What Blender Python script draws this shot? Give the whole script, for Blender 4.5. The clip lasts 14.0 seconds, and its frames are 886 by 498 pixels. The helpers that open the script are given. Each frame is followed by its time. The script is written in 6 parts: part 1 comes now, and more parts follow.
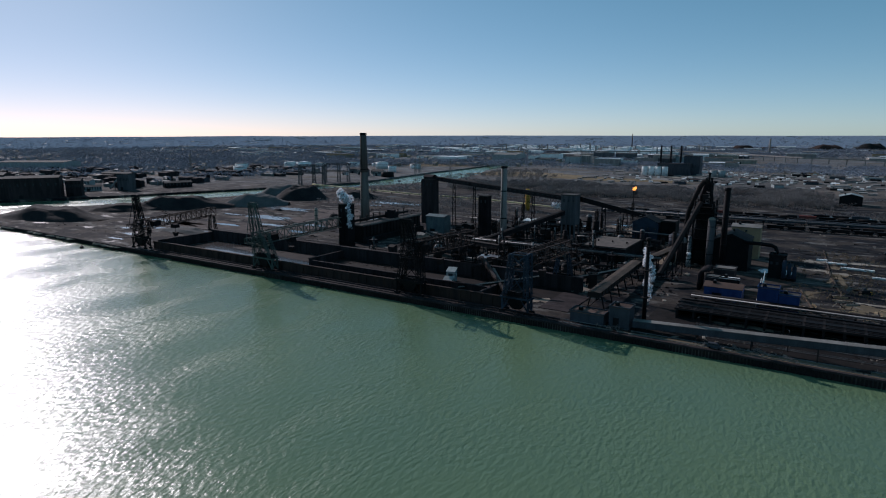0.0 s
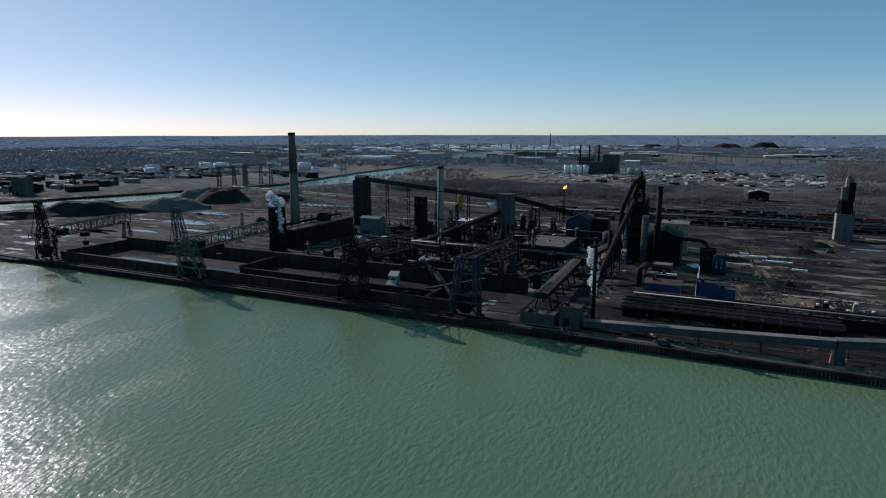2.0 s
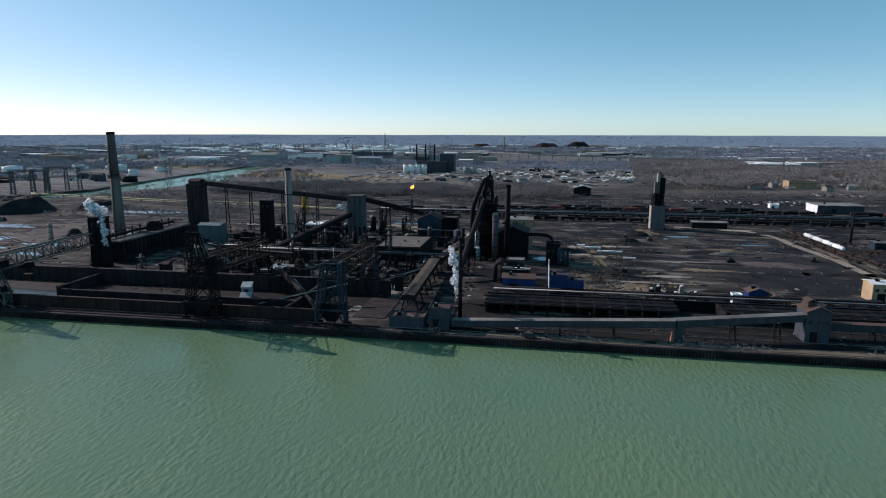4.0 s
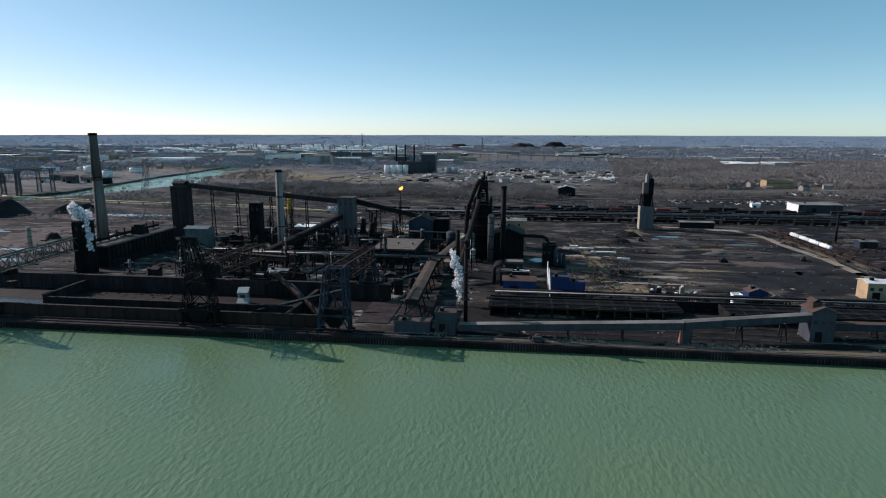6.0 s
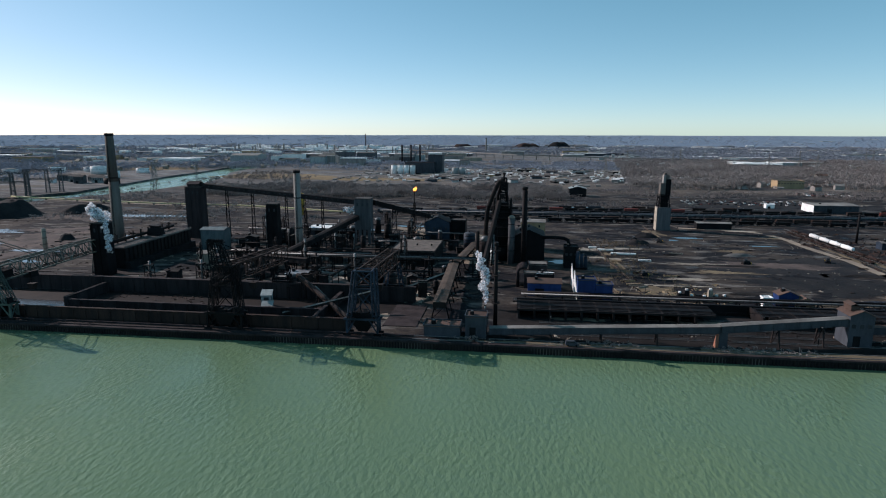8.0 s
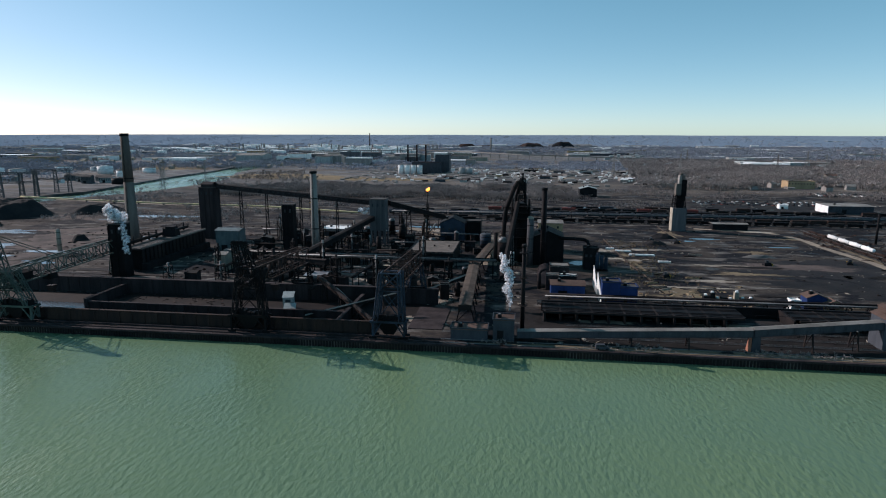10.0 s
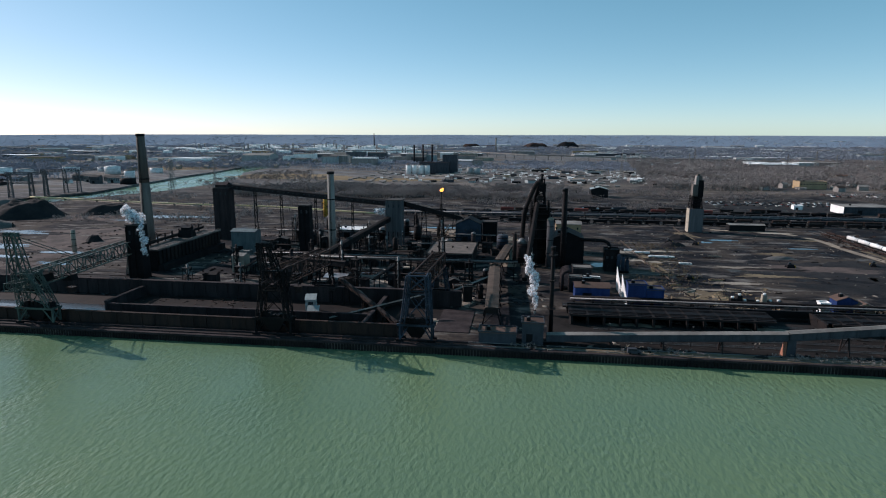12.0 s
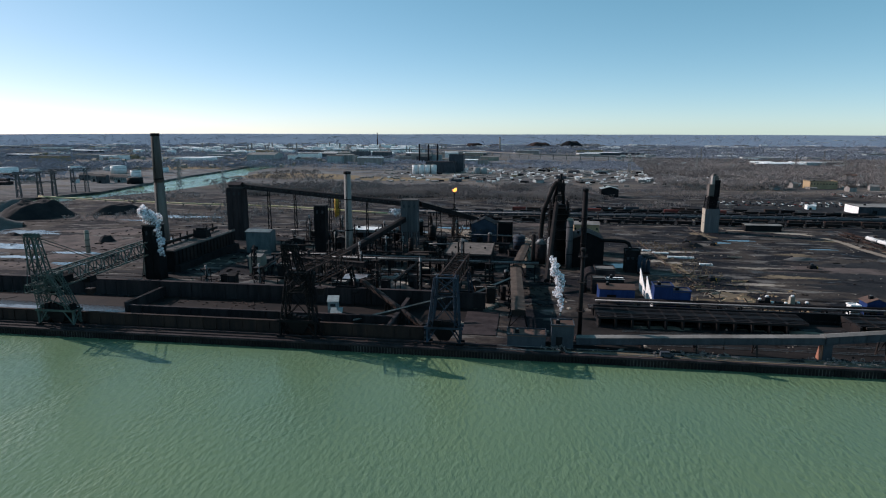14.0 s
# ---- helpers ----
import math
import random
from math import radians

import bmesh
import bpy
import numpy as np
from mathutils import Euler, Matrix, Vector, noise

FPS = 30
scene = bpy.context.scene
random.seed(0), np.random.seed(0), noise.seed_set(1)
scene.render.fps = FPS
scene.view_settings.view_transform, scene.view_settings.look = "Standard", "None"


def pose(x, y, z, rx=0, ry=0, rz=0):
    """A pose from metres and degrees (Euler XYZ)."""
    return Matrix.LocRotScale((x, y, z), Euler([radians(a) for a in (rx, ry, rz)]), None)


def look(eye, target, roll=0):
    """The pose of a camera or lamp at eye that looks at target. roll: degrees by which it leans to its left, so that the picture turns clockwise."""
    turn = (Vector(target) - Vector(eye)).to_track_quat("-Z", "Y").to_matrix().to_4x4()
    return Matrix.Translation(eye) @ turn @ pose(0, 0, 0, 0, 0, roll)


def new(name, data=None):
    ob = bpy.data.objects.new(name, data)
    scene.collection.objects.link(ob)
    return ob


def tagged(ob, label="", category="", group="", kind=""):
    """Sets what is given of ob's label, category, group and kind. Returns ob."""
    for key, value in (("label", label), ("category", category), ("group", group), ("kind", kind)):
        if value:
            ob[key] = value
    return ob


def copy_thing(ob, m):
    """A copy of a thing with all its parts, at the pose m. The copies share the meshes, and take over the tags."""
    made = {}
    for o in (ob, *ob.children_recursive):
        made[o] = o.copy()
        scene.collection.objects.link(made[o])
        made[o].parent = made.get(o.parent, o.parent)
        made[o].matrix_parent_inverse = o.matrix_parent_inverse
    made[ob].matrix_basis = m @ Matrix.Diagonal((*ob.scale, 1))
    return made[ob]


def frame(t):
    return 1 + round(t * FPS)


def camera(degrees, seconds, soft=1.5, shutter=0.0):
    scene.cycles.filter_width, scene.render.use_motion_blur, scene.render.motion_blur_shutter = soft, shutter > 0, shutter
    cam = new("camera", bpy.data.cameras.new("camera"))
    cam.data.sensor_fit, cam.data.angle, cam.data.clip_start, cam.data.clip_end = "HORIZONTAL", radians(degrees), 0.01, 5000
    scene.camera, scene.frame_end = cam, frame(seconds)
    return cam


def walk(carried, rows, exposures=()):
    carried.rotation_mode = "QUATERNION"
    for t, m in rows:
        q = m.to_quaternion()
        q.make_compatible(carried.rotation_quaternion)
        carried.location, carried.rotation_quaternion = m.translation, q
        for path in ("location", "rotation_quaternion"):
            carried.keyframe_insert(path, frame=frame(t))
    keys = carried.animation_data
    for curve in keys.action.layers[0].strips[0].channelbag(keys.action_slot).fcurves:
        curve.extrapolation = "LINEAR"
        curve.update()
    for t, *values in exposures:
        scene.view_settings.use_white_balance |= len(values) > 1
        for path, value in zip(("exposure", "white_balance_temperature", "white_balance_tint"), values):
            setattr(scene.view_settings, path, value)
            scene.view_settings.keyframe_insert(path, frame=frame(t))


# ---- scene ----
cam = camera(72.8, 14.0, soft=1.1)
PATH = [
    (0, (2.55, -6.60, 84.78), (-50.38, 76.09, 65.83), -0.1),
    (0.5, (-0.94, -5.84, 84.77), (-53.72, 76.94, 65.77), -0.1),
    (1, (-4.41, -5.08, 84.79), (-56.99, 77.84, 65.74), -0.2),
    (1.5, (-7.86, -4.33, 84.83), (-55.77, 81.33, 65.83), -0.1),
    (2, (-11.28, -3.59, 84.89), (-53.01, 85.29, 65.84), -0.1),
    (2.5, (-14.70, -2.86, 84.97), (-49.82, 88.86, 65.87), -0.0),
    (3, (-18.01, -2.13, 85.05), (-45.37, 92.17, 65.95), 0.1),
    (3.5, (-21.29, -1.38, 85.16), (-41.24, 94.71, 66.05), 0.1),
    (6, (-37.66, 1.62, 85.91), (-49.87, 99.04, 66.81), 0.1),
    (6.5, (-40.90, 2.25, 85.97), (-53.16, 99.67, 66.92), 0.1),
    (7, (-44.08, 2.89, 86.03), (-56.34, 100.31, 66.93), 0.1),
    (7.5, (-47.14, 3.50, 86.09), (-59.51, 100.87, 66.99), 0.1),
    (8, (-50.01, 4.02, 86.16), (-62.43, 101.40, 67.06), 0.1),
    (10.5, (-63.33, 6.53, 86.52), (-76.15, 103.83, 67.37), 0.1),
    (11, (-65.95, 7.07, 86.56), (-78.87, 104.38, 67.41), 0.1),
    (11.5, (-68.61, 7.66, 86.59), (-81.64, 104.92, 67.44), 0.1),
    (12, (-71.40, 8.27, 86.63), (-84.53, 105.54, 67.48), 0.1),
    (12.5, (-74.25, 8.88, 86.66), (-87.47, 106.15, 67.45), 0.1),
    (13, (-77.07, 9.47, 86.68), (-90.35, 106.70, 67.48), 0.1),
    (13.5, (-79.80, 10.08, 86.70), (-93.13, 107.31, 67.50), 0.1),
    (14, (-82.48, 10.72, 86.72), (-95.81, 107.95, 67.46), 0.1),
]
walk(cam, [(t, look(eye, target, roll)) for t, eye, target, roll in PATH],
     [(0, -0.48, 6190, 22), (1.2, -0.48, 6190, 22), (3.5, 0.02, 6340, 22), (6, 0.16, 6640, 22), (14, 0.16, 6640, 22)])

# ---- world, sun ----
SUN_EL, SUN_AZ = 29.0, 70.0          # elevation; degrees left of +y
sun_vec = Vector((-math.sin(radians(SUN_AZ)) * math.cos(radians(SUN_EL)),
                  math.cos(radians(SUN_AZ)) * math.cos(radians(SUN_EL)), math.sin(radians(SUN_EL))))
world = bpy.data.worlds.new("sky_world")
scene.world = world
world.use_nodes = True
wn, wl = world.node_tree.nodes, world.node_tree.links
sky = wn.new("ShaderNodeTexSky")
sky.sky_type = "NISHITA"
sky.sun_disc = False
sky.sun_elevation, sky.sun_rotation = radians(SUN_EL), radians(-SUN_AZ)
sky.air_density, sky.dust_density, sky.ozone_density, sky.altitude = 0.52, 0.25, 0.9, 80
wn["Background"].inputs["Strength"].default_value = 0.146
soften = wn.new("ShaderNodeHueSaturation")
soften.inputs["Saturation"].default_value = 1.13
tint = wn.new("ShaderNodeMix")
tint.data_type, tint.blend_type = "RGBA", "MULTIPLY"
tint.inputs["Factor"].default_value = 1.0
tint.inputs["B"].default_value = (0.90, 0.98, 1.05, 1)
wl.new(sky.outputs["Color"], soften.inputs["Color"])
wl.new(soften.outputs["Color"], tint.inputs["A"])
split, join = wn.new("ShaderNodeSeparateColor"), wn.new("ShaderNodeCombineColor")
wl.new(tint.outputs["Result"], split.inputs["Color"])
for channel, power, gain in (("Red", 0.88, 0.94), ("Green", 0.66, 1.52), ("Blue", 0.74, 1.19)):   # thin winter haze evens the sky out
    pw, gn = wn.new("ShaderNodeMath"), wn.new("ShaderNodeMath")
    pw.operation, gn.operation = "POWER", "MULTIPLY"
    pw.inputs[1].default_value, gn.inputs[1].default_value = power, gain
    wl.new(split.outputs[channel], pw.inputs[0])
    wl.new(pw.outputs[0], gn.inputs[0])
    wl.new(gn.outputs[0], join.inputs[channel])
wl.new(join.outputs["Color"], wn["Background"].inputs["Color"])
lamp = bpy.data.lights.new("sun", "SUN")
lamp.energy, lamp.angle, lamp.color = 3.7, radians(0.53), (1.0, 0.95, 0.90)
sun = new("sun", lamp)
sun.matrix_world = look(sun_vec * 1000, (0, 0, 0))


# ---- materials ----
def material(name, color, color2=None, rough=0.8, metal=0.0, grain=1.5, patch=0.08, bump=0.15, speck=None, streak=0.0, spec=0.10):
    """Two scales of colour variation, grain in the relief, a little tone from piece to piece."""
    m = bpy.data.materials.new(name)
    m.use_nodes = True
    n, l = m.node_tree.nodes, m.node_tree.links
    p = n["Principled BSDF"]
    p.inputs["Roughness"].default_value = rough
    p.inputs["Metallic"].default_value = metal
    p.inputs["Specular IOR Level"].default_value = spec
    geo = n.new("ShaderNodeNewGeometry")
    color2 = color2 or tuple(c * 0.62 for c in color)
    big = n.new("ShaderNodeTexNoise")
    big.inputs["Scale"].default_value, big.inputs["Detail"].default_value, big.inputs["Roughness"].default_value = patch, 6, 0.65
    small = n.new("ShaderNodeTexNoise")
    small.inputs["Scale"].default_value, small.inputs["Detail"].default_value = grain, 4
    if streak:
        sc = n.new("ShaderNodeMapping")
        sc.inputs["Scale"].default_value = (1, 1, streak)
        l.new(geo.outputs["Position"], sc.inputs["Vector"])
        l.new(sc.outputs["Vector"], big.inputs["Vector"])
    else:
        l.new(geo.outputs["Position"], big.inputs["Vector"])
    l.new(geo.outputs["Position"], small.inputs["Vector"])
    ramp = n.new("ShaderNodeMapRange")
    ramp.inputs["From Min"].default_value, ramp.inputs["From Max"].default_value = 0.38, 0.62
    l.new(big.outputs["Fac"], ramp.inputs["Value"])
    mix = n.new("ShaderNodeMix")
    mix.data_type = "RGBA"
    mix.inputs["A"].default_value, mix.inputs["B"].default_value = (*color, 1), (*color2, 1)
    l.new(ramp.outputs["Result"], mix.inputs["Factor"])
    info = n.new("ShaderNodeObjectInfo")
    tone = n.new("ShaderNodeMath")
    tone.operation = "MULTIPLY_ADD"
    tone.inputs[1].default_value, tone.inputs[2].default_value = 0.30, 0.70
    l.new(info.outputs["Random"], tone.inputs[0])
    tone2 = n.new("ShaderNodeMath")
    tone2.operation = "MULTIPLY_ADD"
    tone2.inputs[1].default_value = 0.5
    l.new(small.outputs["Fac"], tone2.inputs[0])
    l.new(tone.outputs[0], tone2.inputs[2])
    mul = n.new("ShaderNodeMix")
    mul.data_type, mul.blend_type = "RGBA", "MULTIPLY"
    mul.inputs["Factor"].default_value = 1
    l.new(mix.outputs["Result"], mul.inputs["A"])
    l.new(tone2.outputs[0], mul.inputs["B"])
    out = mul.outputs["Result"]
    if speck:
        vor = n.new("ShaderNodeTexNoise")
        vor.inputs["Scale"].default_value, vor.inputs["Detail"].default_value = speck[1], 3
        l.new(geo.outputs["Position"], vor.inputs["Vector"])
        cut = n.new("ShaderNodeMapRange")
        cut.inputs["From Min"].default_value, cut.inputs["From Max"].default_value = speck[2], speck[2] + 0.06
        l.new(vor.outputs["Fac"], cut.inputs["Value"])
        mx = n.new("ShaderNodeMix")
        mx.data_type = "RGBA"
        mx.inputs["B"].default_value = (*speck[0], 1)
        l.new(cut.outputs["Result"], mx.inputs["Factor"])
        l.new(out, mx.inputs["A"])
        out = mx.outputs["Result"]
    l.new(out, p.inputs["Base Color"])
    if bump:
        b = n.new("ShaderNodeBump")
        b.inputs["Strength"].default_value, b.inputs["Distance"].default_value = bump, 0.3
        l.new(small.outputs["Fac"], b.inputs["Height"])
        l.new(b.outputs["Normal"], p.inputs["Normal"])
    return m


M = {
    # twigs for far woods, with distance haze tinted into the colour
    "far_wood": material("haze_tinted_wood", (0.300, 0.328, 0.378), (0.210, 0.232, 0.275), 0.95, patch=0.004, bump=0),
    "brown_dirt": material("red_brown_dirt", (0.120, 0.092, 0.082), (0.058, 0.048, 0.046), 0.95, patch=0.06, grain=0.5),
    "wet_floor": material("wet_ore_yard_floor", (0.055, 0.050, 0.050), (0.040, 0.031, 0.027), 0.2, patch=0.05, bump=0.04, spec=0.5),
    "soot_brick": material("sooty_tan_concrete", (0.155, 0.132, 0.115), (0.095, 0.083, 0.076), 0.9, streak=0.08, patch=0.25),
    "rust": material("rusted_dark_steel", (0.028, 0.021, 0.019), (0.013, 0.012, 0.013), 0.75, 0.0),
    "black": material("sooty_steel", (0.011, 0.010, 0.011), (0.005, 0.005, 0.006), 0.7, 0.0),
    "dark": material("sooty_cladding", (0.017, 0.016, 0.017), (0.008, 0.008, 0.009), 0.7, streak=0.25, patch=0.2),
    "brown": material("rusted_brown_sheet", (0.051, 0.031, 0.025), (0.027, 0.019, 0.018), 0.8, streak=0.2, patch=0.25),
    "green_steel": material("weathered_green_steel", (0.073, 0.106, 0.095), (0.039, 0.050, 0.047), 0.6),
    "blue_steel": material("faded_blue_steel", (0.035, 0.052, 0.077), (0.015, 0.020, 0.028), 0.6),
    "concrete": material("stained_concrete", (0.30, 0.28, 0.26), (0.20, 0.18, 0.165), 0.9, streak=0.15, patch=0.15),
    "concrete_dark": material("sooty_concrete", (0.044, 0.035, 0.036), (0.022, 0.018, 0.019), 0.9, streak=0.15, patch=0.2),
    "tan_concrete": material("tan_concrete", (0.320, 0.280, 0.224), (0.224, 0.196, 0.160), 0.9, streak=0.1, patch=0.2),
    "grey_clad": material("grey_blue_cladding", (0.056, 0.063, 0.074), (0.038, 0.042, 0.050), 0.55, streak=0.3, patch=0.3),
    "pale_clad": material("pale_grey_green_cladding", (0.315, 0.352, 0.345), (0.225, 0.247, 0.247), 0.5, streak=0.3, patch=0.3),
    "pale_roof": material("pale_roof_sheet", (0.238, 0.226, 0.208), (0.143, 0.131, 0.119), 0.7),
    "tar_roof": material("tar_roof", (0.080, 0.074, 0.070), (0.048, 0.044, 0.042), 0.85),
    "brown_roof": material("brown_sheet_roof", (0.120, 0.076, 0.060), (0.072, 0.048, 0.040), 0.7),
    "white": material("white_paint", (0.78, 0.78, 0.76), (0.62, 0.61, 0.59), 0.55, patch=0.2),
    "blue": material("blue_sheet", (0.020, 0.045, 0.140), (0.013, 0.028, 0.090), 0.5, streak=0.3, patch=0.2),
    "yellow": material("yellow_paint", (0.62, 0.36, 0.06), (0.45, 0.25, 0.05), 0.6),
    "orange": material("orange_lattice_paint", (0.32, 0.14, 0.09), (0.22, 0.10, 0.07), 0.65),
    "brick": material("tan_brick", (0.42, 0.30, 0.18), (0.33, 0.23, 0.14), 0.9),
    "glass": material("dark_window", (0.03, 0.035, 0.04), None, 0.45, bump=0, spec=0.25),
    "coal": material("black_coal", (0.016, 0.016, 0.018), (0.028, 0.026, 0.026), 0.85, grain=0.9, bump=0.6, spec=0.08),
    "ore": material("grey_stockpile", (0.13, 0.125, 0.12), (0.09, 0.085, 0.08), 0.95, grain=0.9, bump=0.5),
    "pipe": material("dull_silver_pipe", (0.182, 0.189, 0.189), (0.105, 0.105, 0.105), 0.5, 0.3),
    "red": material("faded_red_paint", (0.20, 0.05, 0.04), (0.12, 0.035, 0.03), 0.6),
    "ice": material("wet_grey_ice", (0.30, 0.32, 0.34), (0.14, 0.14, 0.15), 0.22, patch=0.12, bump=0.03, spec=0.5),
    "puddle": material("shallow_puddle", (0.035, 0.035, 0.04), (0.05, 0.045, 0.045), 0.10, patch=0.1, bump=0.02, spec=0.5),
    "dirt_road": material("pale_dirt_track", (0.27, 0.22, 0.17), (0.19, 0.155, 0.125), 0.95),
    "gravel": material("grey_quay_gravel", (0.030, 0.026, 0.025), (0.014, 0.013, 0.013), 0.95, patch=0.09, spec=0.06),
    "scrub": material("dry_scrub", (0.180, 0.138, 0.090), (0.120, 0.094, 0.066), 0.95),
    "bark": material("bare_winter_twigs", (0.285, 0.250, 0.234), (0.190, 0.168, 0.162), 0.95, patch=0.01, bump=0),
    "asphalt": material("grey_asphalt", (0.075, 0.073, 0.072), None, 0.9),
    "rubble": material("pale_rubble", (0.33, 0.29, 0.24), (0.20, 0.17, 0.14), 0.95),
    "bin_concrete": material("sooty_grey_bin_concrete", (0.115, 0.115, 0.120), (0.070, 0.070, 0.075), 0.9, streak=0.08, patch=0.3),
    "plank": material("tan_trestle_planks", (0.105, 0.080, 0.064), (0.058, 0.045, 0.038), 0.85, patch=0.15),
    "teal_clad": material("weathered_teal_sheet", (0.130, 0.165, 0.170), (0.085, 0.105, 0.110), 0.6, streak=0.3, patch=0.3),
    "pale_yellow": material("faded_yellow_pipe_paint", (0.52, 0.45, 0.24), (0.40, 0.34, 0.20), 0.6),
    "brown_grass": material("dry_brown_grass", (0.24, 0.175, 0.10), (0.16, 0.12, 0.075), 0.95),
}


def water_material():
    m = bpy.data.materials.new("green_river_water")
    m.use_nodes = True
    n, l = m.node_tree.nodes, m.node_tree.links
    p = n["Principled BSDF"]
    p.inputs["IOR"].default_value = 1.33
    p.inputs["Specular IOR Level"].default_value = 0.43
    p.inputs["Roughness"].default_value = 0.185
    geo = n.new("ShaderNodeNewGeometry")
    wide = n.new("ShaderNodeTexNoise")
    wide.inputs["Scale"].default_value, wide.inputs["Detail"].default_value = 0.012, 5
    l.new(geo.outputs["Position"], wide.inputs["Vector"])
    mix = n.new("ShaderNodeMix")
    mix.data_type = "RGBA"
    mix.inputs["A"].default_value, mix.inputs["B"].default_value = (0.111, 0.186, 0.109, 1), (0.130, 0.202, 0.106, 1)
    rng = n.new("ShaderNodeMapRange")
    rng.inputs["From Min"].default_value, rng.inputs["From Max"].default_value = 0.35, 0.65
    l.new(wide.outputs["Fac"], rng.inputs["Value"])
    l.new(rng.outputs["Result"], mix.inputs["Factor"])
    l.new(mix.outputs["Result"], p.inputs["Base Color"])
    turn = n.new("ShaderNodeMapping")
    turn.inputs["Rotation"].default_value = (0, 0, radians(25))
    turn.inputs["Scale"].default_value = (1.0, 0.5, 1)
    l.new(geo.outputs["Position"], turn.inputs["Vector"])
    w1 = n.new("ShaderNodeTexNoise")
    w1.inputs["Scale"].default_value, w1.inputs["Detail"].default_value, w1.inputs["Roughness"].default_value = 0.62, 4, 0.5
    l.new(turn.outputs["Vector"], w1.inputs["Vector"])
    w2 = n.new("ShaderNodeTexNoise")
    w2.inputs["Scale"].default_value, w2.inputs["Detail"].default_value = 0.035, 3
    l.new(turn.outputs["Vector"], w2.inputs["Vector"])
    power = n.new("ShaderNodeMapRange")
    power.inputs["From Min"].default_value, power.inputs["From Max"].default_value = 0.4, 0.6
    power.inputs["To Min"].default_value, power.inputs["To Max"].default_value = 0.6, 1.0
    l.new(w2.outputs["Fac"], power.inputs["Value"])
    gloss = n.new("ShaderNodeMapRange")
    gloss.inputs["From Min"].default_value, gloss.inputs["From Max"].default_value = 0.38, 0.62
    gloss.inputs["To Min"].default_value, gloss.inputs["To Max"].default_value = 0.19, 0.31
    l.new(w2.outputs["Fac"], gloss.inputs["Value"])
    l.new(gloss.outputs["Result"], p.inputs["Roughness"])
    b = n.new("ShaderNodeBump")
    b.inputs["Distance"].default_value = 0.56
    l.new(power.outputs["Result"], b.inputs["Strength"])
    l.new(w1.outputs["Fac"], b.inputs["Height"])
    l.new(b.outputs["Normal"], p.inputs["Normal"])
    return m


def ground_material():
    """Winter ground: soot-dark works yard, brown open land behind it."""
    m = bpy.data.materials.new("works_and_winter_ground")
    m.use_nodes = True
    n, l = m.node_tree.nodes, m.node_tree.links
    p = n["Principled BSDF"]
    p.inputs["Roughness"].default_value = 0.92
    p.inputs["Specular IOR Level"].default_value = 0.08
    geo = n.new("ShaderNodeNewGeometry")

    def noise_at(scale, detail, offset=0.0, stretch=(1, 1, 1)):
        mp = n.new("ShaderNodeMapping")
        mp.inputs["Location"].default_value = (offset, offset * 0.7, 0)
        mp.inputs["Scale"].default_value = stretch
        l.new(geo.outputs["Position"], mp.inputs["Vector"])
        t = n.new("ShaderNodeTexNoise")
        t.inputs["Scale"].default_value, t.inputs["Detail"].default_value, t.inputs["Roughness"].default_value = scale, detail, 0.62
        l.new(mp.outputs["Vector"], t.inputs["Vector"])
        return t.outputs["Fac"]

    def ramp(fac, lo, hi):
        r = n.new("ShaderNodeMapRange")
        r.inputs["From Min"].default_value, r.inputs["From Max"].default_value = lo, hi
        l.new(fac, r.inputs["Value"])
        return r.outputs["Result"]

    def blend(fac, a, b):
        x = n.new("ShaderNodeMix")
        x.data_type = "RGBA"
        l.new(fac, x.inputs["Factor"])
        for key, v in (("A", a), ("B", b)):
            if isinstance(v, tuple):
                x.inputs[key].default_value = (*v, 1)
            else:
                l.new(v, x.inputs[key])
        return x.outputs["Result"]

    def math_node(op, a, b):
        x = n.new("ShaderNodeMath")
        x.operation = op
        for i, v in enumerate((a, b)):
            if isinstance(v, (int, float)):
                x.inputs[i].default_value = v
            else:
                l.new(v, x.inputs[i])
        return x.outputs[0]

    fine = noise_at(0.4, 6)
    yard = blend(ramp(noise_at(0.022, 7, 40, (1, 1.8, 1)), 0.47, 0.56), (0.013, 0.013, 0.016), (0.055, 0.045, 0.039))
    yard = blend(ramp(noise_at(0.04, 8, 90, (1, 2.6, 1)), 0.54, 0.64), yard, (0.145, 0.132, 0.120))
    open_land = blend(ramp(noise_at(0.006, 6, 11, (1, 1.6, 1)), 0.42, 0.58), (0.058, 0.055, 0.057), (0.150, 0.124, 0.104))
    open_land = blend(ramp(noise_at(0.02, 6, 300, (1, 2, 1)), 0.58, 0.68), open_land, (0.25, 0.23, 0.21))
    sep = n.new("ShaderNodeSeparateXYZ")
    l.new(geo.outputs["Position"], sep.inputs["Vector"])
    edge = math_node("ADD", sep.outputs["Y"], math_node("MULTIPLY", noise_at(0.01, 4, 5), 160.0))
    town = blend(ramp(noise_at(0.025, 8, 700, (1, 3, 1)), 0.42, 0.60), (0.075, 0.078, 0.084), (0.220, 0.218, 0.215))
    town = blend(ramp(noise_at(0.006, 5, 930, (1, 2, 1)), 0.50, 0.62), town, (0.130, 0.108, 0.090))
    c = blend(ramp(edge, 900, 1010), yard, open_land)
    c = blend(ramp(math_node("ADD", sep.outputs["Y"], math_node("MULTIPLY", sep.outputs["X"], -0.6)), 1000, 1450), c, town)
    grit = n.new("ShaderNodeMapRange")
    grit.inputs["To Min"].default_value, grit.inputs["To Max"].default_value = 0.3, 1.7
    l.new(fine, grit.inputs["Value"])
    mul = n.new("ShaderNodeMix")
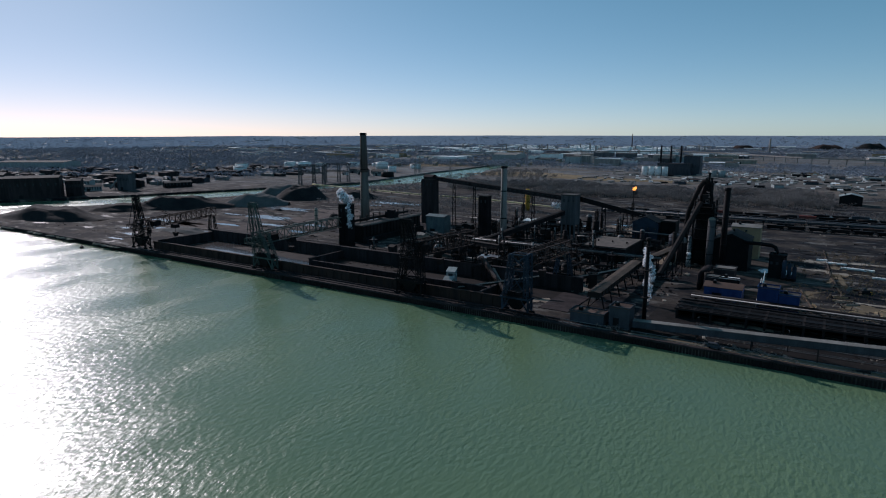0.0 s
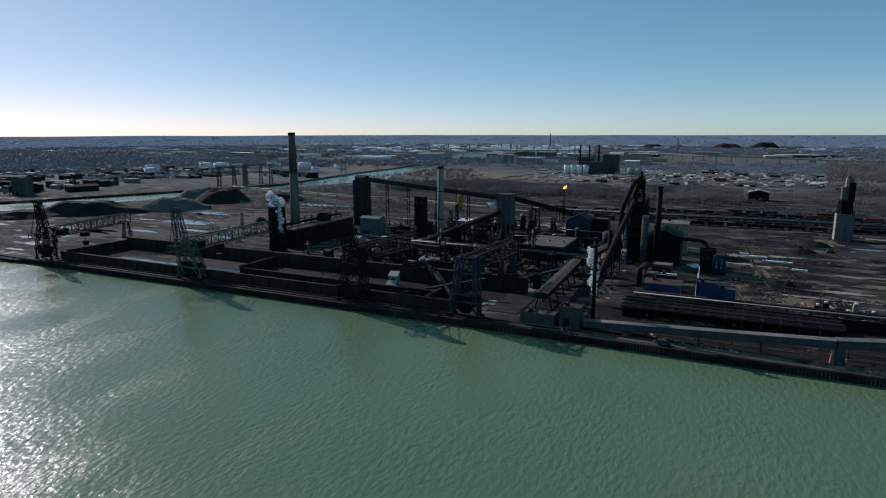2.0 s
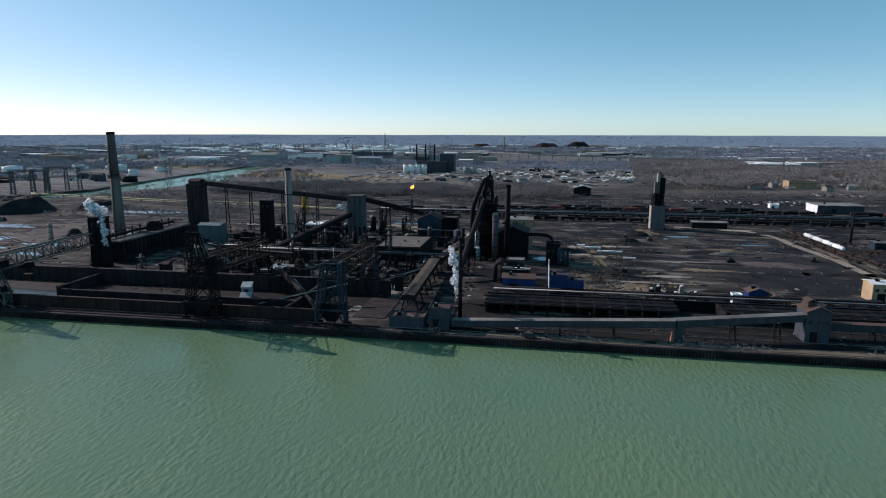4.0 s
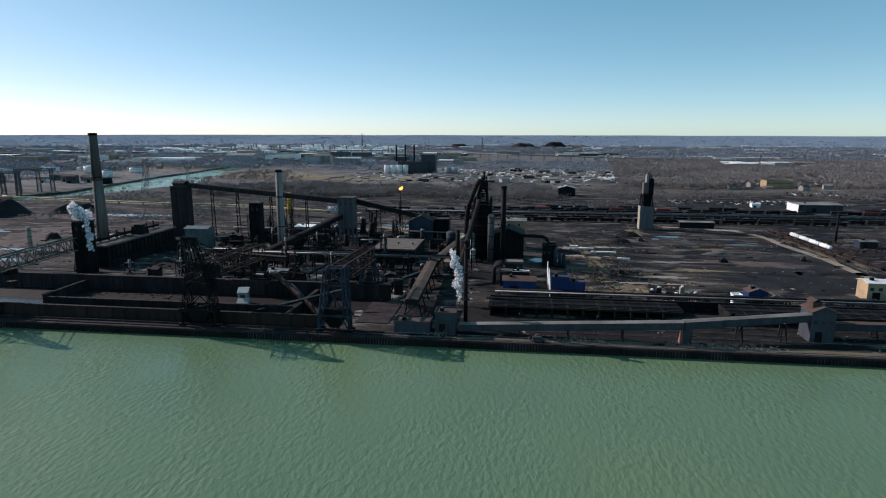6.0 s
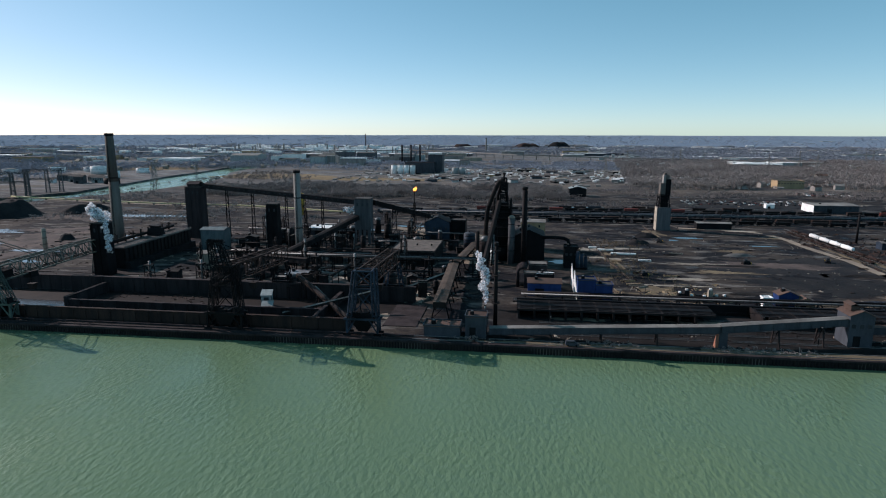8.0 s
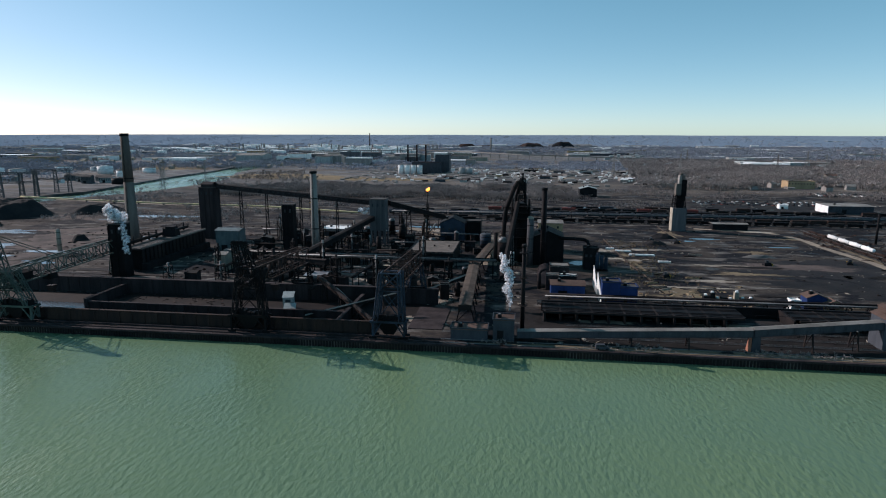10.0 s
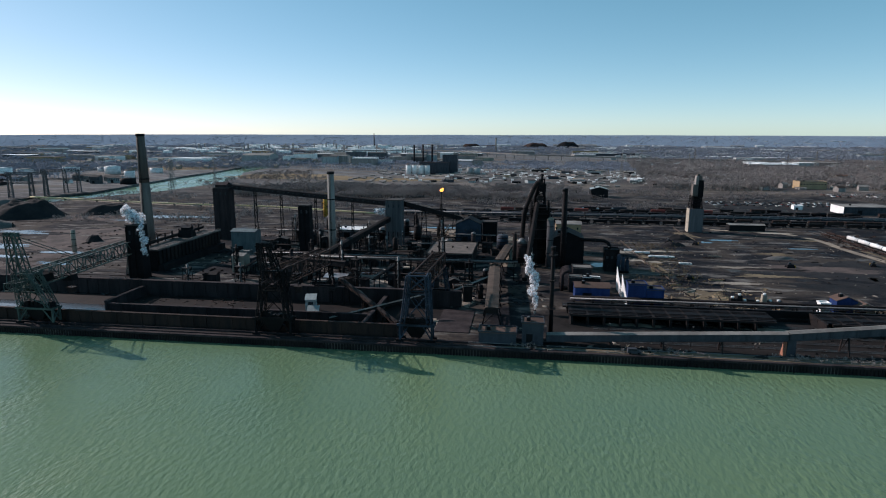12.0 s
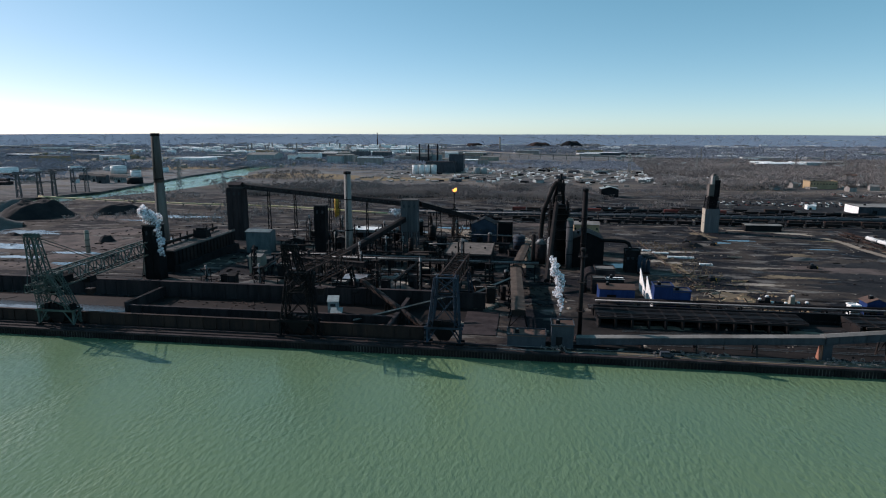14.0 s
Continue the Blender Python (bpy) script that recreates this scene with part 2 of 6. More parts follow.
    mul.data_type, mul.blend_type = "RGBA", "MULTIPLY"
    mul.inputs["Factor"].default_value = 1
    l.new(c, mul.inputs["A"])
    l.new(grit.outputs["Result"], mul.inputs["B"])
    l.new(mul.outputs["Result"], p.inputs["Base Color"])
    wet = n.new("ShaderNodeMapRange")
    wet.inputs["From Min"].default_value, wet.inputs["From Max"].default_value = 0.60, 0.66
    wet.inputs["To Min"].default_value, wet.inputs["To Max"].default_value = 0.92, 0.45
    l.new(noise_at(0.03, 4, 200, (1, 2, 1)), wet.inputs["Value"])
    l.new(wet.outputs["Result"], p.inputs["Roughness"])
    b = n.new("ShaderNodeBump")
    b.inputs["Strength"].default_value, b.inputs["Distance"].default_value = 0.6, 0.6
    l.new(fine, b.inputs["Height"])
    l.new(b.outputs["Normal"], p.inputs["Normal"])
    return m


M["water"] = water_material()
M["ground"] = ground_material()


# ---- builders ----
class Geo:
    """Collects faces; each call adds one solid piece."""

    def __init__(self):
        self.v, self.f, self.s = [], [], []

    def add(self, pts, faces, smooth=False):
        k = len(self.v)
        self.v += [tuple(p) for p in pts]
        self.f += [tuple(i + k for i in q) for q in faces]
        self.s += [smooth] * len(faces)
        return self

    def hexa(self, a, b):
        """Solid between two quads a (bottom) and b (top)."""
        return self.add([*a, *b], [(3, 2, 1, 0), (4, 5, 6, 7), (0, 1, 5, 4), (1, 2, 6, 5), (2, 3, 7, 6), (3, 0, 4, 7)])

    def box(self, x0, y0, z0, x1, y1, z1, taper=0.0):
        t = taper
        return self.hexa([(x0, y0, z0), (x1, y0, z0), (x1, y1, z0), (x0, y1, z0)],
                         [(x0 + t, y0 + t, z1), (x1 - t, y0 + t, z1), (x1 - t, y1 - t, z1), (x0 + t, y1 - t, z1)])

    def beam(self, p, q, w, h=None):
        p, q = Vector(p), Vector(q)
        d = q - p
        if d.length < 1e-6:
            return self
        d.normalize()
        side = d.cross(Vector((0, 0, 1)))
        side = Vector((1, 0, 0)) if side.length < 1e-4 else side.normalized()
        up = side.cross(d)
        s, u = side * (w / 2), up * ((h or w) / 2)
        return self.hexa([p - s - u, p + s - u, p + s + u, p - s + u], [q - s - u, q + s - u, q + s + u, q - s + u])

    def tube(self, p, q, r0, r1=None, n=14, caps=True):
        p, q = Vector(p), Vector(q)
        r1 = r0 if r1 is None else r1
        d = (q - p).normalized()
        a = d.orthogonal().normalized()
        b = d.cross(a)
        ring = [a * math.cos(2 * math.pi * i / n) + b * math.sin(2 * math.pi * i / n) for i in range(n)]
        k = len(self.v)
        self.add([p + c * r0 for c in ring] + [q + c * r1 for c in ring],
                 [(i, (i + 1) % n, n + (i + 1) % n, n + i) for i in range(n)], True)
        if caps:
            self.f += [tuple(k + i for i in reversed(range(n))), tuple(k + n + i for i in range(n))]
            self.s += [False, False]
        return self

    def path(self, pts, r, n=12):
        """One round pipe swept along pts."""
        pts = [Vector(p) for p in pts]
        k = len(self.v)
        a = None
        for i, p in enumerate(pts):
            d = (pts[min(i + 1, len(pts) - 1)] - pts[max(i - 1, 0)]).normalized()
            a = d.orthogonal().normalized() if a is None else (a - d * a.dot(d)).normalized()
            b = d.cross(a)
            self.v += [tuple(p + (a * math.cos(2 * math.pi * j / n) + b * math.sin(2 * math.pi * j / n)) * r) for j in range(n)]
        m = len(pts)
        for i in range(m - 1):
            for j in range(n):
                self.f.append((k + i * n + j, k + i * n + (j + 1) % n, k + (i + 1) * n + (j + 1) % n, k + (i + 1) * n + j))
                self.s.append(True)
        self.f += [tuple(k + j for j in reversed(range(n))), tuple(k + (m - 1) * n + j for j in range(n))]
        self.s += [False, False]
        return self

    def dome(self, c, r, h, n=16, rings=5):
        c = Vector(c)
        for j in range(rings):
            a0, a1 = math.pi / 2 * j / rings, math.pi / 2 * (j + 1) / rings
            self.tube(c + Vector((0, 0, h * math.sin(a0))), c + Vector((0, 0, h * math.sin(a1))), r * math.cos(a0), max(r * math.cos(a1), 0.01), n, j == rings - 1)
        return self

    def gable(self, x0, y0, x1, y1, z, rise, over=0.5, thick=0.25, along="x"):
        """A pitched roof slab."""
        x0, x1, y0, y1 = x0 - over, x1 + over, y0 - over, y1 + over
        if along == "x":
            ym = (y0 + y1) / 2
            sec = [(y0, z), (ym, z + rise), (y1, z), (y1, z + thick), (ym, z + rise + thick), (y0, z + thick)]
            a, b = [(x0, y, h) for y, h in sec], [(x1, y, h) for y, h in sec]
        else:
            xm = (x0 + x1) / 2
            sec = [(x0, z), (xm, z + rise), (x1, z), (x1, z + thick), (xm, z + rise + thick), (x0, z + thick)]
            a, b = [(x, y1, h) for x, h in sec], [(x, y0, h) for x, h in sec]
        return self.add(a + b, [(0, 1, 4, 5), (1, 2, 3, 4), (11, 10, 7, 6), (10, 9, 8, 7), (5, 4, 10, 11), (4, 3, 9, 10), (0, 6, 7, 1), (1, 7, 8, 2), (0, 5, 11, 6), (2, 8, 9, 3)])

    def gable_end(self, x0, y0, x1, y1, z, rise, along="x"):
        """The solid under a pitched roof."""
        if along == "x":
            ym = (y0 + y1) / 2
            return self.add([(x0, y0, z), (x0, y1, z), (x0, ym, z + rise), (x1, y0, z), (x1, y1, z), (x1, ym, z + rise)], [(0, 2, 1), (3, 4, 5), (0, 3, 5, 2), (1, 2, 5, 4)])
        xm = (x0 + x1) / 2
        return self.add([(x0, y0, z), (x1, y0, z), (xm, y0, z + rise), (x0, y1, z), (x1, y1, z), (xm, y1, z + rise)], [(0, 1, 2), (3, 5, 4), (0, 2, 5, 3), (1, 4, 5, 2)])

    def truss(self, p, q, w, h, bays, chord=0.5, brace=0.3):
        """A four-chord lattice girder from p to q (bottom centre line)."""
        p, q = Vector(p), Vector(q)
        d = (q - p).normalized()
        s = d.cross(Vector((0, 0, 1))).normalized() * (w / 2)
        u = Vector((0, 0, h))
        sides = [(-s, Vector()), (s, Vector()), (-s, u), (s, u)]
        for a, b in sides:
            self.beam(p + a + b, q + a + b, chord)
        for i in range(bays + 1):
            c = p.lerp(q, i / bays)
            for a in (-s, s):
                self.beam(c + a, c + a + u, brace)
            self.beam(c - s + u, c + s + u, brace)
            self.beam(c - s, c + s, brace)
            if i < bays:
                e = p.lerp(q, (i + 1) / bays)
                for a in (-s, s):
                    self.beam(*((c + a, e + a + u) if i % 2 else (c + a + u, e + a)), brace)
                self.beam(c - s + u, e + s + u, brace * 0.8)
                self.beam(c + s, e - s, brace * 0.8)
        return self

    def tower(self, c0, c1, w0, w1, bays, post=0.4, brace=0.22):
        """A square lattice tower from c0 up to c1, w0 wide at the foot and w1 at the head."""
        c0, c1 = Vector(c0), Vector(c1)
        corner = [(-1, -1), (1, -1), (1, 1), (-1, 1)]

        def at(i, k):
            c, w = c0.lerp(c1, i / bays), (w0 + (w1 - w0) * i / bays) / 2
            return c + Vector((corner[k % 4][0] * w, corner[k % 4][1] * w, 0))
        for k in range(4):
            self.beam(at(0, k), at(bays, k), post)
            for i in range(bays):
                self.beam(at(i + 1, k), at(i + 1, k + 1), brace)
                self.beam(*((at(i, k), at(i + 1, k + 1)) if (i + k) % 2 else (at(i, k + 1), at(i + 1, k))), brace)
        return self

    def mesh(self, name, mat):
        me = bpy.data.meshes.new(name)
        me.from_pydata(self.v, [], self.f)
        me.polygons.foreach_set("use_smooth", self.s)
        me.materials.append(mat)
        me.update()
        return me


def part(name, geo, mat, parent, label=""):
    """One mesh under a thing; geo is in the thing's own place."""
    ob = new(name, geo.mesh(name, M[mat]) if isinstance(geo, Geo) else geo)
    ob.parent = parent
    return tagged(ob, label=label)


def thing(name, label, category, x=0.0, y=0.0, z=3.0, turn=0.0, group=""):
    ob = new(name)
    ob.matrix_world = pose(x, y, z, 0, 0, turn)
    return tagged(ob, label, category, group)


def solid(name, geo, mat, label, category="", kind="", group=""):
    return tagged(new(name, geo.mesh(name, M[mat])), label, category, group, kind)


Z0 = 3.0        # level of the works


def river_bank(points, z):
    return [(x, y, z) for x, y in points]


# ---- setting: water, ground, quay ----
g = Geo().add([(-5200, -5200, 0), (5200, -5200, 0), (5200, 5200, 0), (-5200, 5200, 0)], [(0, 1, 2, 3)])
solid("water", g, "water", "green rippled river with sun glitter", "river", "structure")

near_bank = [(-628, 232), (-668, 246), (-712, 262), (-738, 290), (-730, 327), (-707, 379), (-666, 506), (-640, 640), (-616, 722),
             (-583, 800), (-569, 940), (-600, 1080), (-645, 1183), (-676, 1400), (-690, 1560), (-704, 1700)]
far_bank = [(-722, 1700), (-735, 1500), (-741, 1384), (-722, 1240), (-712, 1065), (-686, 890), (-668, 772), (-730, 608), (-790, 464), (-830, 374), (-863, 324), (-900, 190), (-1010, -60), (-1400, -500), (-5000, -2600)]
outline = [(5000, 232)] + near_bank + far_bank + [(-5000, 4990), (5000, 4990)]
bm = bmesh.new()
top = bm.faces.new([bm.verts.new(p) for p in river_bank(outline, Z0)])
ext = bmesh.ops.extrude_face_region(bm, geom=[top])
for v in ext["geom"]:
    if isinstance(v, bmesh.types.BMVert):
        v.co.z = -4
bmesh.ops.triangulate(bm, faces=bm.faces[:])
bmesh.ops.recalc_face_normals(bm, faces=bm.faces[:])
me = bpy.data.meshes.new("ground")
bm.to_mesh(me)
bm.free()
me.materials.append(M["ground"])
tagged(new("ground", me), "soot-dark works yard and brown winter land", "ground", kind="structure")

rnd = random.Random(7)

# quay wall of steel sheet piles with a concrete cap
g = Geo()
x = -628.0
while x < 420:
    w = 1.2
    g.hexa([(x, 231.70, -2), (x + w * 0.5, 231.70, -2), (x + w * 0.6, 232.05, -2), (x - w * 0.1, 232.05, -2)],
           [(x, 231.70, 2.6), (x + w * 0.5, 231.70, 2.6), (x + w * 0.6, 232.05, 2.6), (x - w * 0.1, 232.05, 2.6)])
    x += w
solid("quay_wall", g, "rust", "rusted steel sheet-pile quay wall", "quay wall", "structure")
g = Geo()
for i in range(105):
    g.box(-628 + i * 10, 231.5, 2.55, -628 + i * 10 + 9.9, 233.2, 3.35 + rnd.uniform(-0.08, 0.08))
solid("quay_cap", g, "concrete_dark", "dark worn concrete quay edge", "quay edge", "structure")
g = Geo()
for y in (235.0, 239.0):
    g.box(-430, y - 0.12, 3.0, 420, y + 0.12, 3.3)
solid("crane_rail", g, "pipe", "worn steel crane rails along the quay", "rail", "structure")


# ore yard walls, each panel a piece of its own
def panel_wall(name, x0, x1, y, z1, mat, label, step=6.0, thick=1.2, base=Z0):
    core = Geo().box(x0, y + 0.15, base, x1, y + thick, z1 - 0.3)
    wall = solid(name, core, mat, label, "wall", "structure")
    shared = Geo().box(0.06, 0, 0, step - 0.06, 0.3, z1 - base - 0.5).mesh("panel", M[mat])
    post = Geo().box(-0.3, -0.35, 0, 0.3, 0.3, z1 - base - 0.25, 0.05).mesh("pilaster", M[mat])
    cap = Geo().box(x0 - 0.2, y - 0.3, z1 - 0.5, x1 + 0.2, y + thick + 0.2, z1)
    part("coping", cap, mat, wall)
    n = int((x1 - x0) / step)
    for i in range(n):
        o = part("panel", shared, mat, wall)
        o.location = (x0 + i * step, y - 0.1 + rnd.uniform(-0.05, 0.05), base)
        o = part("pilaster", post, mat, wall)
        o.location = (x0 + i * step, y - 0.1, base)
    return wall


panel_wall("wall_back", -400, -100, 287.5, 11.0, "concrete_dark", "tall stained concrete ore-yard back wall", 6.0, 2.0)
panel_wall("wall_front", -404, -122, 241.0, 8.6, "brown", "rust-brown steel front wall of the ore yard", 6.0, 1.0)
panel_wall("wall_partition", -263, -137, 257.0, 7.4, "concrete_dark", "low dark concrete partition wall", 6.0, 1.0)
for i, (x, z1) in enumerate(((-400, 9.0), (-265, 8.0), (-137, 7.5))):
    g = Geo().box(x - 0.6, 242.2 if i != 1 else 257, Z0, x + 0.6, 287.3, z1)
    g.box(x - 0.9, 242.2 if i != 1 else 257, z1, x + 0.9, 287.3, z1 + 0.4)
    solid(f"wall_cross_{i + 1}", g, "concrete_dark", "dark concrete cross wall of the ore yard", "wall", "structure")


def patch(name, x, y, rx, ry, mat, label, z=Z0 + 0.06, seed=0, kind="structure", rough_edge=0.35, category="ground"):
    """A flat sheet with a ragged natural outline."""
    n, pts = 84, []
    for i in range(n):
        a = 2 * math.pi * i / n
        ca, sa = math.cos(a), math.sin(a)
        k = 1 + rough_edge * (noise.noise((ca * 1.7 + seed * 3.1, sa * 1.7, seed)) + 0.7 * noise.noise((ca * 4 + seed, sa * 4, seed + 9)) + 0.5 * noise.noise((ca * 11 + seed, sa * 11, seed + 4)))
        pts.append((x + rx * max(0.15, k) * ca, y + ry * max(0.15, k) * sa, z))
    g = Geo().add([(x, y, z)] + pts, [(0, i + 1, (i + 1) % n + 1) for i in range(n)])
    return solid(name, g, mat, label, category, kind)


g = Geo().box(-399, 243, Z0, -266, 287, Z0 + 0.08)
solid("yard_floor", g, "wet_floor", "wet dark floor of the ore yard", "floor", "structure")
g = Geo().box(-264, 243, Z0, -138, 256.8, Z0 + 0.1)
solid("yard_floor_2", g, "brown", "rust-brown ore-yard floor", "floor", "structure")
g = Geo().box(-264, 258.2, Z0, -101, 287.3, Z0 + 0.1)
solid("yard_floor_3", g, "rust", "dark ore-stained yard floor", "floor", "structure")
patch("yard_stain", -300, 276, 55, 8, "rust", "dry dark ore stain on the wet floor", Z0 + 0.12, 3)
patch("ice_sheet", -335, 255, 60, 9, "ice", "thin wet ice on the ore-yard floor", Z0 + 0.15, 4, "structure", 0.5)
g = Geo().box(-402, 233.3, Z0, -90, 240.9, Z0 + 0.12)
solid("pavement_quay", g, "rust", "dark ore-stained quay paving", "quay", "structure")
g = Geo().box(-60, 238.5, Z0, 430, 285.8, Z0 + 0.025)
solid("pavement_quay_2", g, "gravel", "dark cindery ground behind the quay", "ground", "structure")
for k, y in enumerate((234.1, 237.4)):
    g = Geo().box(-400, y, Z0, -92, y + 0.7, Z0 + 0.55 + 0.3 * k)
    solid("cable_trough", g, "concrete_dark", "worn concrete cable trough along the quay", "trough", "structure")


# ---- ore bridge cranes ----
def bridge_crane(x, steel, label, reach, mast_top, gz, gh=7.0, base_w=16.0, skew=0.0, rear_z=11.0, lean=0.0):
    c = thing("ore_bridge_crane", label, "crane", x, 0, 0, 0, "ore bridge cranes on the quay")
    hw = base_w / 2
    for sx in (-1, 1):
        for yy in (235.0, 239.0):
            g = Geo().box(sx * hw - 1.6, yy - 0.5, 3.45, sx * hw + 1.6, yy + 0.5, 4.5)
            for k in (-1, 0, 1):
                g.tube((sx * hw + k, yy - 0.45, 3.7), (sx * hw + k, yy + 0.45, 3.7), 0.42, n=10)
            part("bogie", g, "black", c)
    g = Geo()
    for sx in (-1, 1):
        for yy in (235.0, 239.0):
            g.beam((sx * hw, yy, 4.3), (sx * hw, yy, 10.5), 0.75)
        g.beam((sx * hw, 235.0, 10.5), (sx * hw, 239.0, 10.5), 0.7)
        g.beam((sx * hw, 235.0, 4.3), (sx * hw, 239.0, 10.5), 0.4)
        g.beam((sx * hw, 239.0, 4.3), (sx * hw, 235.0, 10.5), 0.4)
    for yy in (235.0, 239.0):
        g.beam((-hw - 1.2, yy, 10.5), (hw + 1.2, yy, 10.5), 0.9)
        g.beam((-hw, yy, 4.3), (-hw * 0.45, yy, 10.3), 0.45)
        g.beam((hw, yy, 4.3), (hw * 0.45, yy, 10.3), 0.45)
    part("portal_frame", g, steel, c)
    g = Geo().box(-hw, 234.6, 10.9, hw, 239.4, 11.2)
    for i in range(7):
        a = -hw + 1.5 + i * (base_w - 3) / 6
        part("winch", Geo().box(a - 0.9, 235.2 + rnd.random(), 11.2, a + 0.9, 238.0 + rnd.random(), 11.9 + rnd.random() * 1.6, 0.15), "black", c)
    part("winch_platform", g, "black", c)
    part("hopper", Geo().hexa([(-2, 236, 5), (2, 236, 5), (2, 238.5, 5), (-2, 238.5, 5)], [(-5, 234.8, 10), (5, 234.8, 10), (5, 239.2, 10), (-5, 239.2, 10)]), "black", c)
    top_x = lean
    for sx in (-1, 1):
        for yy, ty in ((235.0, 236.5), (239.2, 241.5)):
            g = Geo().tower((sx * hw * 0.82, yy, 11.0), (top_x + sx * 3.8, ty, gz + gh), 1.7, 1.3, 7, 0.32, 0.18)
            part("leg", g, steel, c)
    for z in (gz - 1, gz + gh):
        g = Geo()
        w = 3.8 + (gz + gh - z) * (hw * 0.82 - 3.8) / (gz + gh - 11)
        for yy in (236.2, 241.0):
            g.beam((top_x * 0.8 - w, yy, z), (top_x * 0.8 + w, yy, z), 0.5)
        for sx in (-1, 1):
            g.beam((top_x * 0.8 + sx * (w - 0.2), 236.2, z), (top_x * 0.8 + sx * (w - 0.2), 241.0, z), 0.45)
        part("tie_frame", g, steel, c)
    for yy in (236.2, 241.0):
        g = Geo().beam((top_x - 4, yy, gz), (top_x + 4, yy, gz + gh), 0.35).beam((top_x + 4, yy, gz), (top_x - 4, yy, gz + gh), 0.35)
        part("cross_brace", g, steel, c)
        w0 = hw * 0.8
        g = Geo().beam((-w0, yy, 11), (top_x + 4.2, yy, gz - 1), 0.3).beam((w0, yy, 11), (top_x - 4.2, yy, gz - 1), 0.3)
        part("cross_brace", g, steel, c)
    if mast_top > gz + gh + 3:
        for sx in (-1, 1):
            g = Geo().tower((top_x - 1.5 + sx * 3.0, 238.2, gz + gh), (top_x - 3.0 + sx * 2.0, 237.2, mast_top), 2.6, 1.8, 5, 0.42, 0.22)
            part("mast", g, steel, c)
        g = Geo().box(top_x - 6.5, 236.0, mast_top, top_x + 1.0, 238.6, mast_top + 0.4)
        for k in range(4):
            g.tube((top_x - 5.6 + k * 1.8, 236.4, mast_top + 0.9), (top_x - 5.6 + k * 1.8, 238.2, mast_top + 0.9), 0.7, n=12)
        part("sheave_platform", g, steel, c)
        g = Geo()
        for sx in (-1, 1):
            g.beam((top_x - 3 + sx * 2, 237.4, mast_top), (skew * 0.35 + sx * 2.5, 240 + (reach - 240) * 0.35, gz + gh), 0.28)
            g.beam((top_x - 3 + sx * 2, 237.0, mast_top), (top_x + 2 + sx * 2.5, 229, gz + 3), 0.28)
        part("stay", g, steel, c)
        g = Geo().truss((top_x + 0.5, 239, gz + 1), (top_x + 2.5, 227.5, gz + 1.6), 5, 3.2, 4, 0.35, 0.2)
        part("water_side_boom", g, steel, c)
    bays = max(6, int((reach - 240) / 6))
    part("girder", Geo().truss((top_x, 239, gz), (skew, reach, gz - 1.0), 5.6, gh, bays, 0.6, 0.32), "brown" if steel != "green_steel" else steel, c)
    g = Geo()
    for k in (-1, 1):
        g.beam((top_x + k * 1.2, 239, gz + 0.5), (skew + k * 1.2, reach, gz - 0.5), 0.35)
        g.beam((top_x + k * 3.3, 239, gz + gh + 1.0), (skew + k * 3.3, reach, gz + gh), 0.10)
    part("runway_rail", g, "black", c)
    g = Geo().box(top_x - 2.4, 246, gz + 1.0, top_x + 2.4, 252, gz + 4.2, 0.2)
    g.gable(top_x - 2.4, 246, top_x + 2.4, 252, gz + 4.2, 0.8, 0.3, 0.15, "y")
    house = part("machinery_house", g, "black", c)
    part("window", Geo().box(top_x - 2.5, 248, gz + 2.2, top_x - 2.38, 250, gz + 3.4), "glass", house)
    g = Geo().box(top_x + 1.8, 240.5, gz - 3.4, top_x + 4.0, 243.2, gz - 0.6, 0.1)
    cab = part("operator_cab", g, "dark", c)
    part("cab_window", Geo().box(top_x + 2.0, 240.4, gz - 2.4, top_x + 3.8, 240.52, gz - 1.2), "glass", cab)
    g = Geo().box(top_x - 2.2, 262, gz - 2.6, top_x + 2.2, 267, gz + 0.2, 0.3).beam((top_x, 264.5, gz - 2.6), (top_x, 264.5, gz - 6), 0.2)
    trolley = part("trolley", g, "black", c)
    part("grab", Geo().hexa([(top_x - 1, 263.4, gz - 9), (top_x + 1, 263.4, gz - 9), (top_x + 1, 265.6, gz - 9), (top_x - 1, 265.6, gz - 9)], [(top_x - 1.8, 263, gz - 6), (top_x + 1.8, 263, gz - 6), (top_x + 1.8, 266, gz - 6), (top_x - 1.8, 266, gz - 6)]), "rust", trolley)
    for sx in (-1, 1):
        g = Geo().tower((skew + sx * 4.2, reach - 1.5, rear_z), (skew + sx * 2.4, reach - 1.5, gz - 1.0), 2.0, 1.2, 4, 0.36, 0.2)
        part("rear_leg", g, steel, c)
    g = Geo().beam((skew - 5.2, reach - 1.5, rear_z + 0.4), (skew + 5.2, reach - 1.5, rear_z + 0.4), 1.2, 0.8)
    part("rear_bogie", g, "black", c)
    return c


bridge_crane(-282, "green_steel", "green-grey lattice ore bridge crane standing on the quay", 327, 42.0, 18.5, 7.0, 16.5, -15.0, 3.2, -6.0)
bridge_crane(-173, "black", "dark sooty lattice ore bridge crane standing on the quay", 290, 40.5, 23.0, 7.5, 15.0, 4.5, 11.0, 0.0)
bridge_crane(-113, "blue_steel", "faded blue lattice ore bridge crane without a mast", 290, 31.0, 24.0, 6.5, 13.0, 2.0, 11.0, 0.5)
bridge_crane(-413, "black", "dark rusted lattice ore bridge crane at the yard end", 318, 40.0, 17.0, 6.5, 15.0, -26.0, 3.2, 0.0)
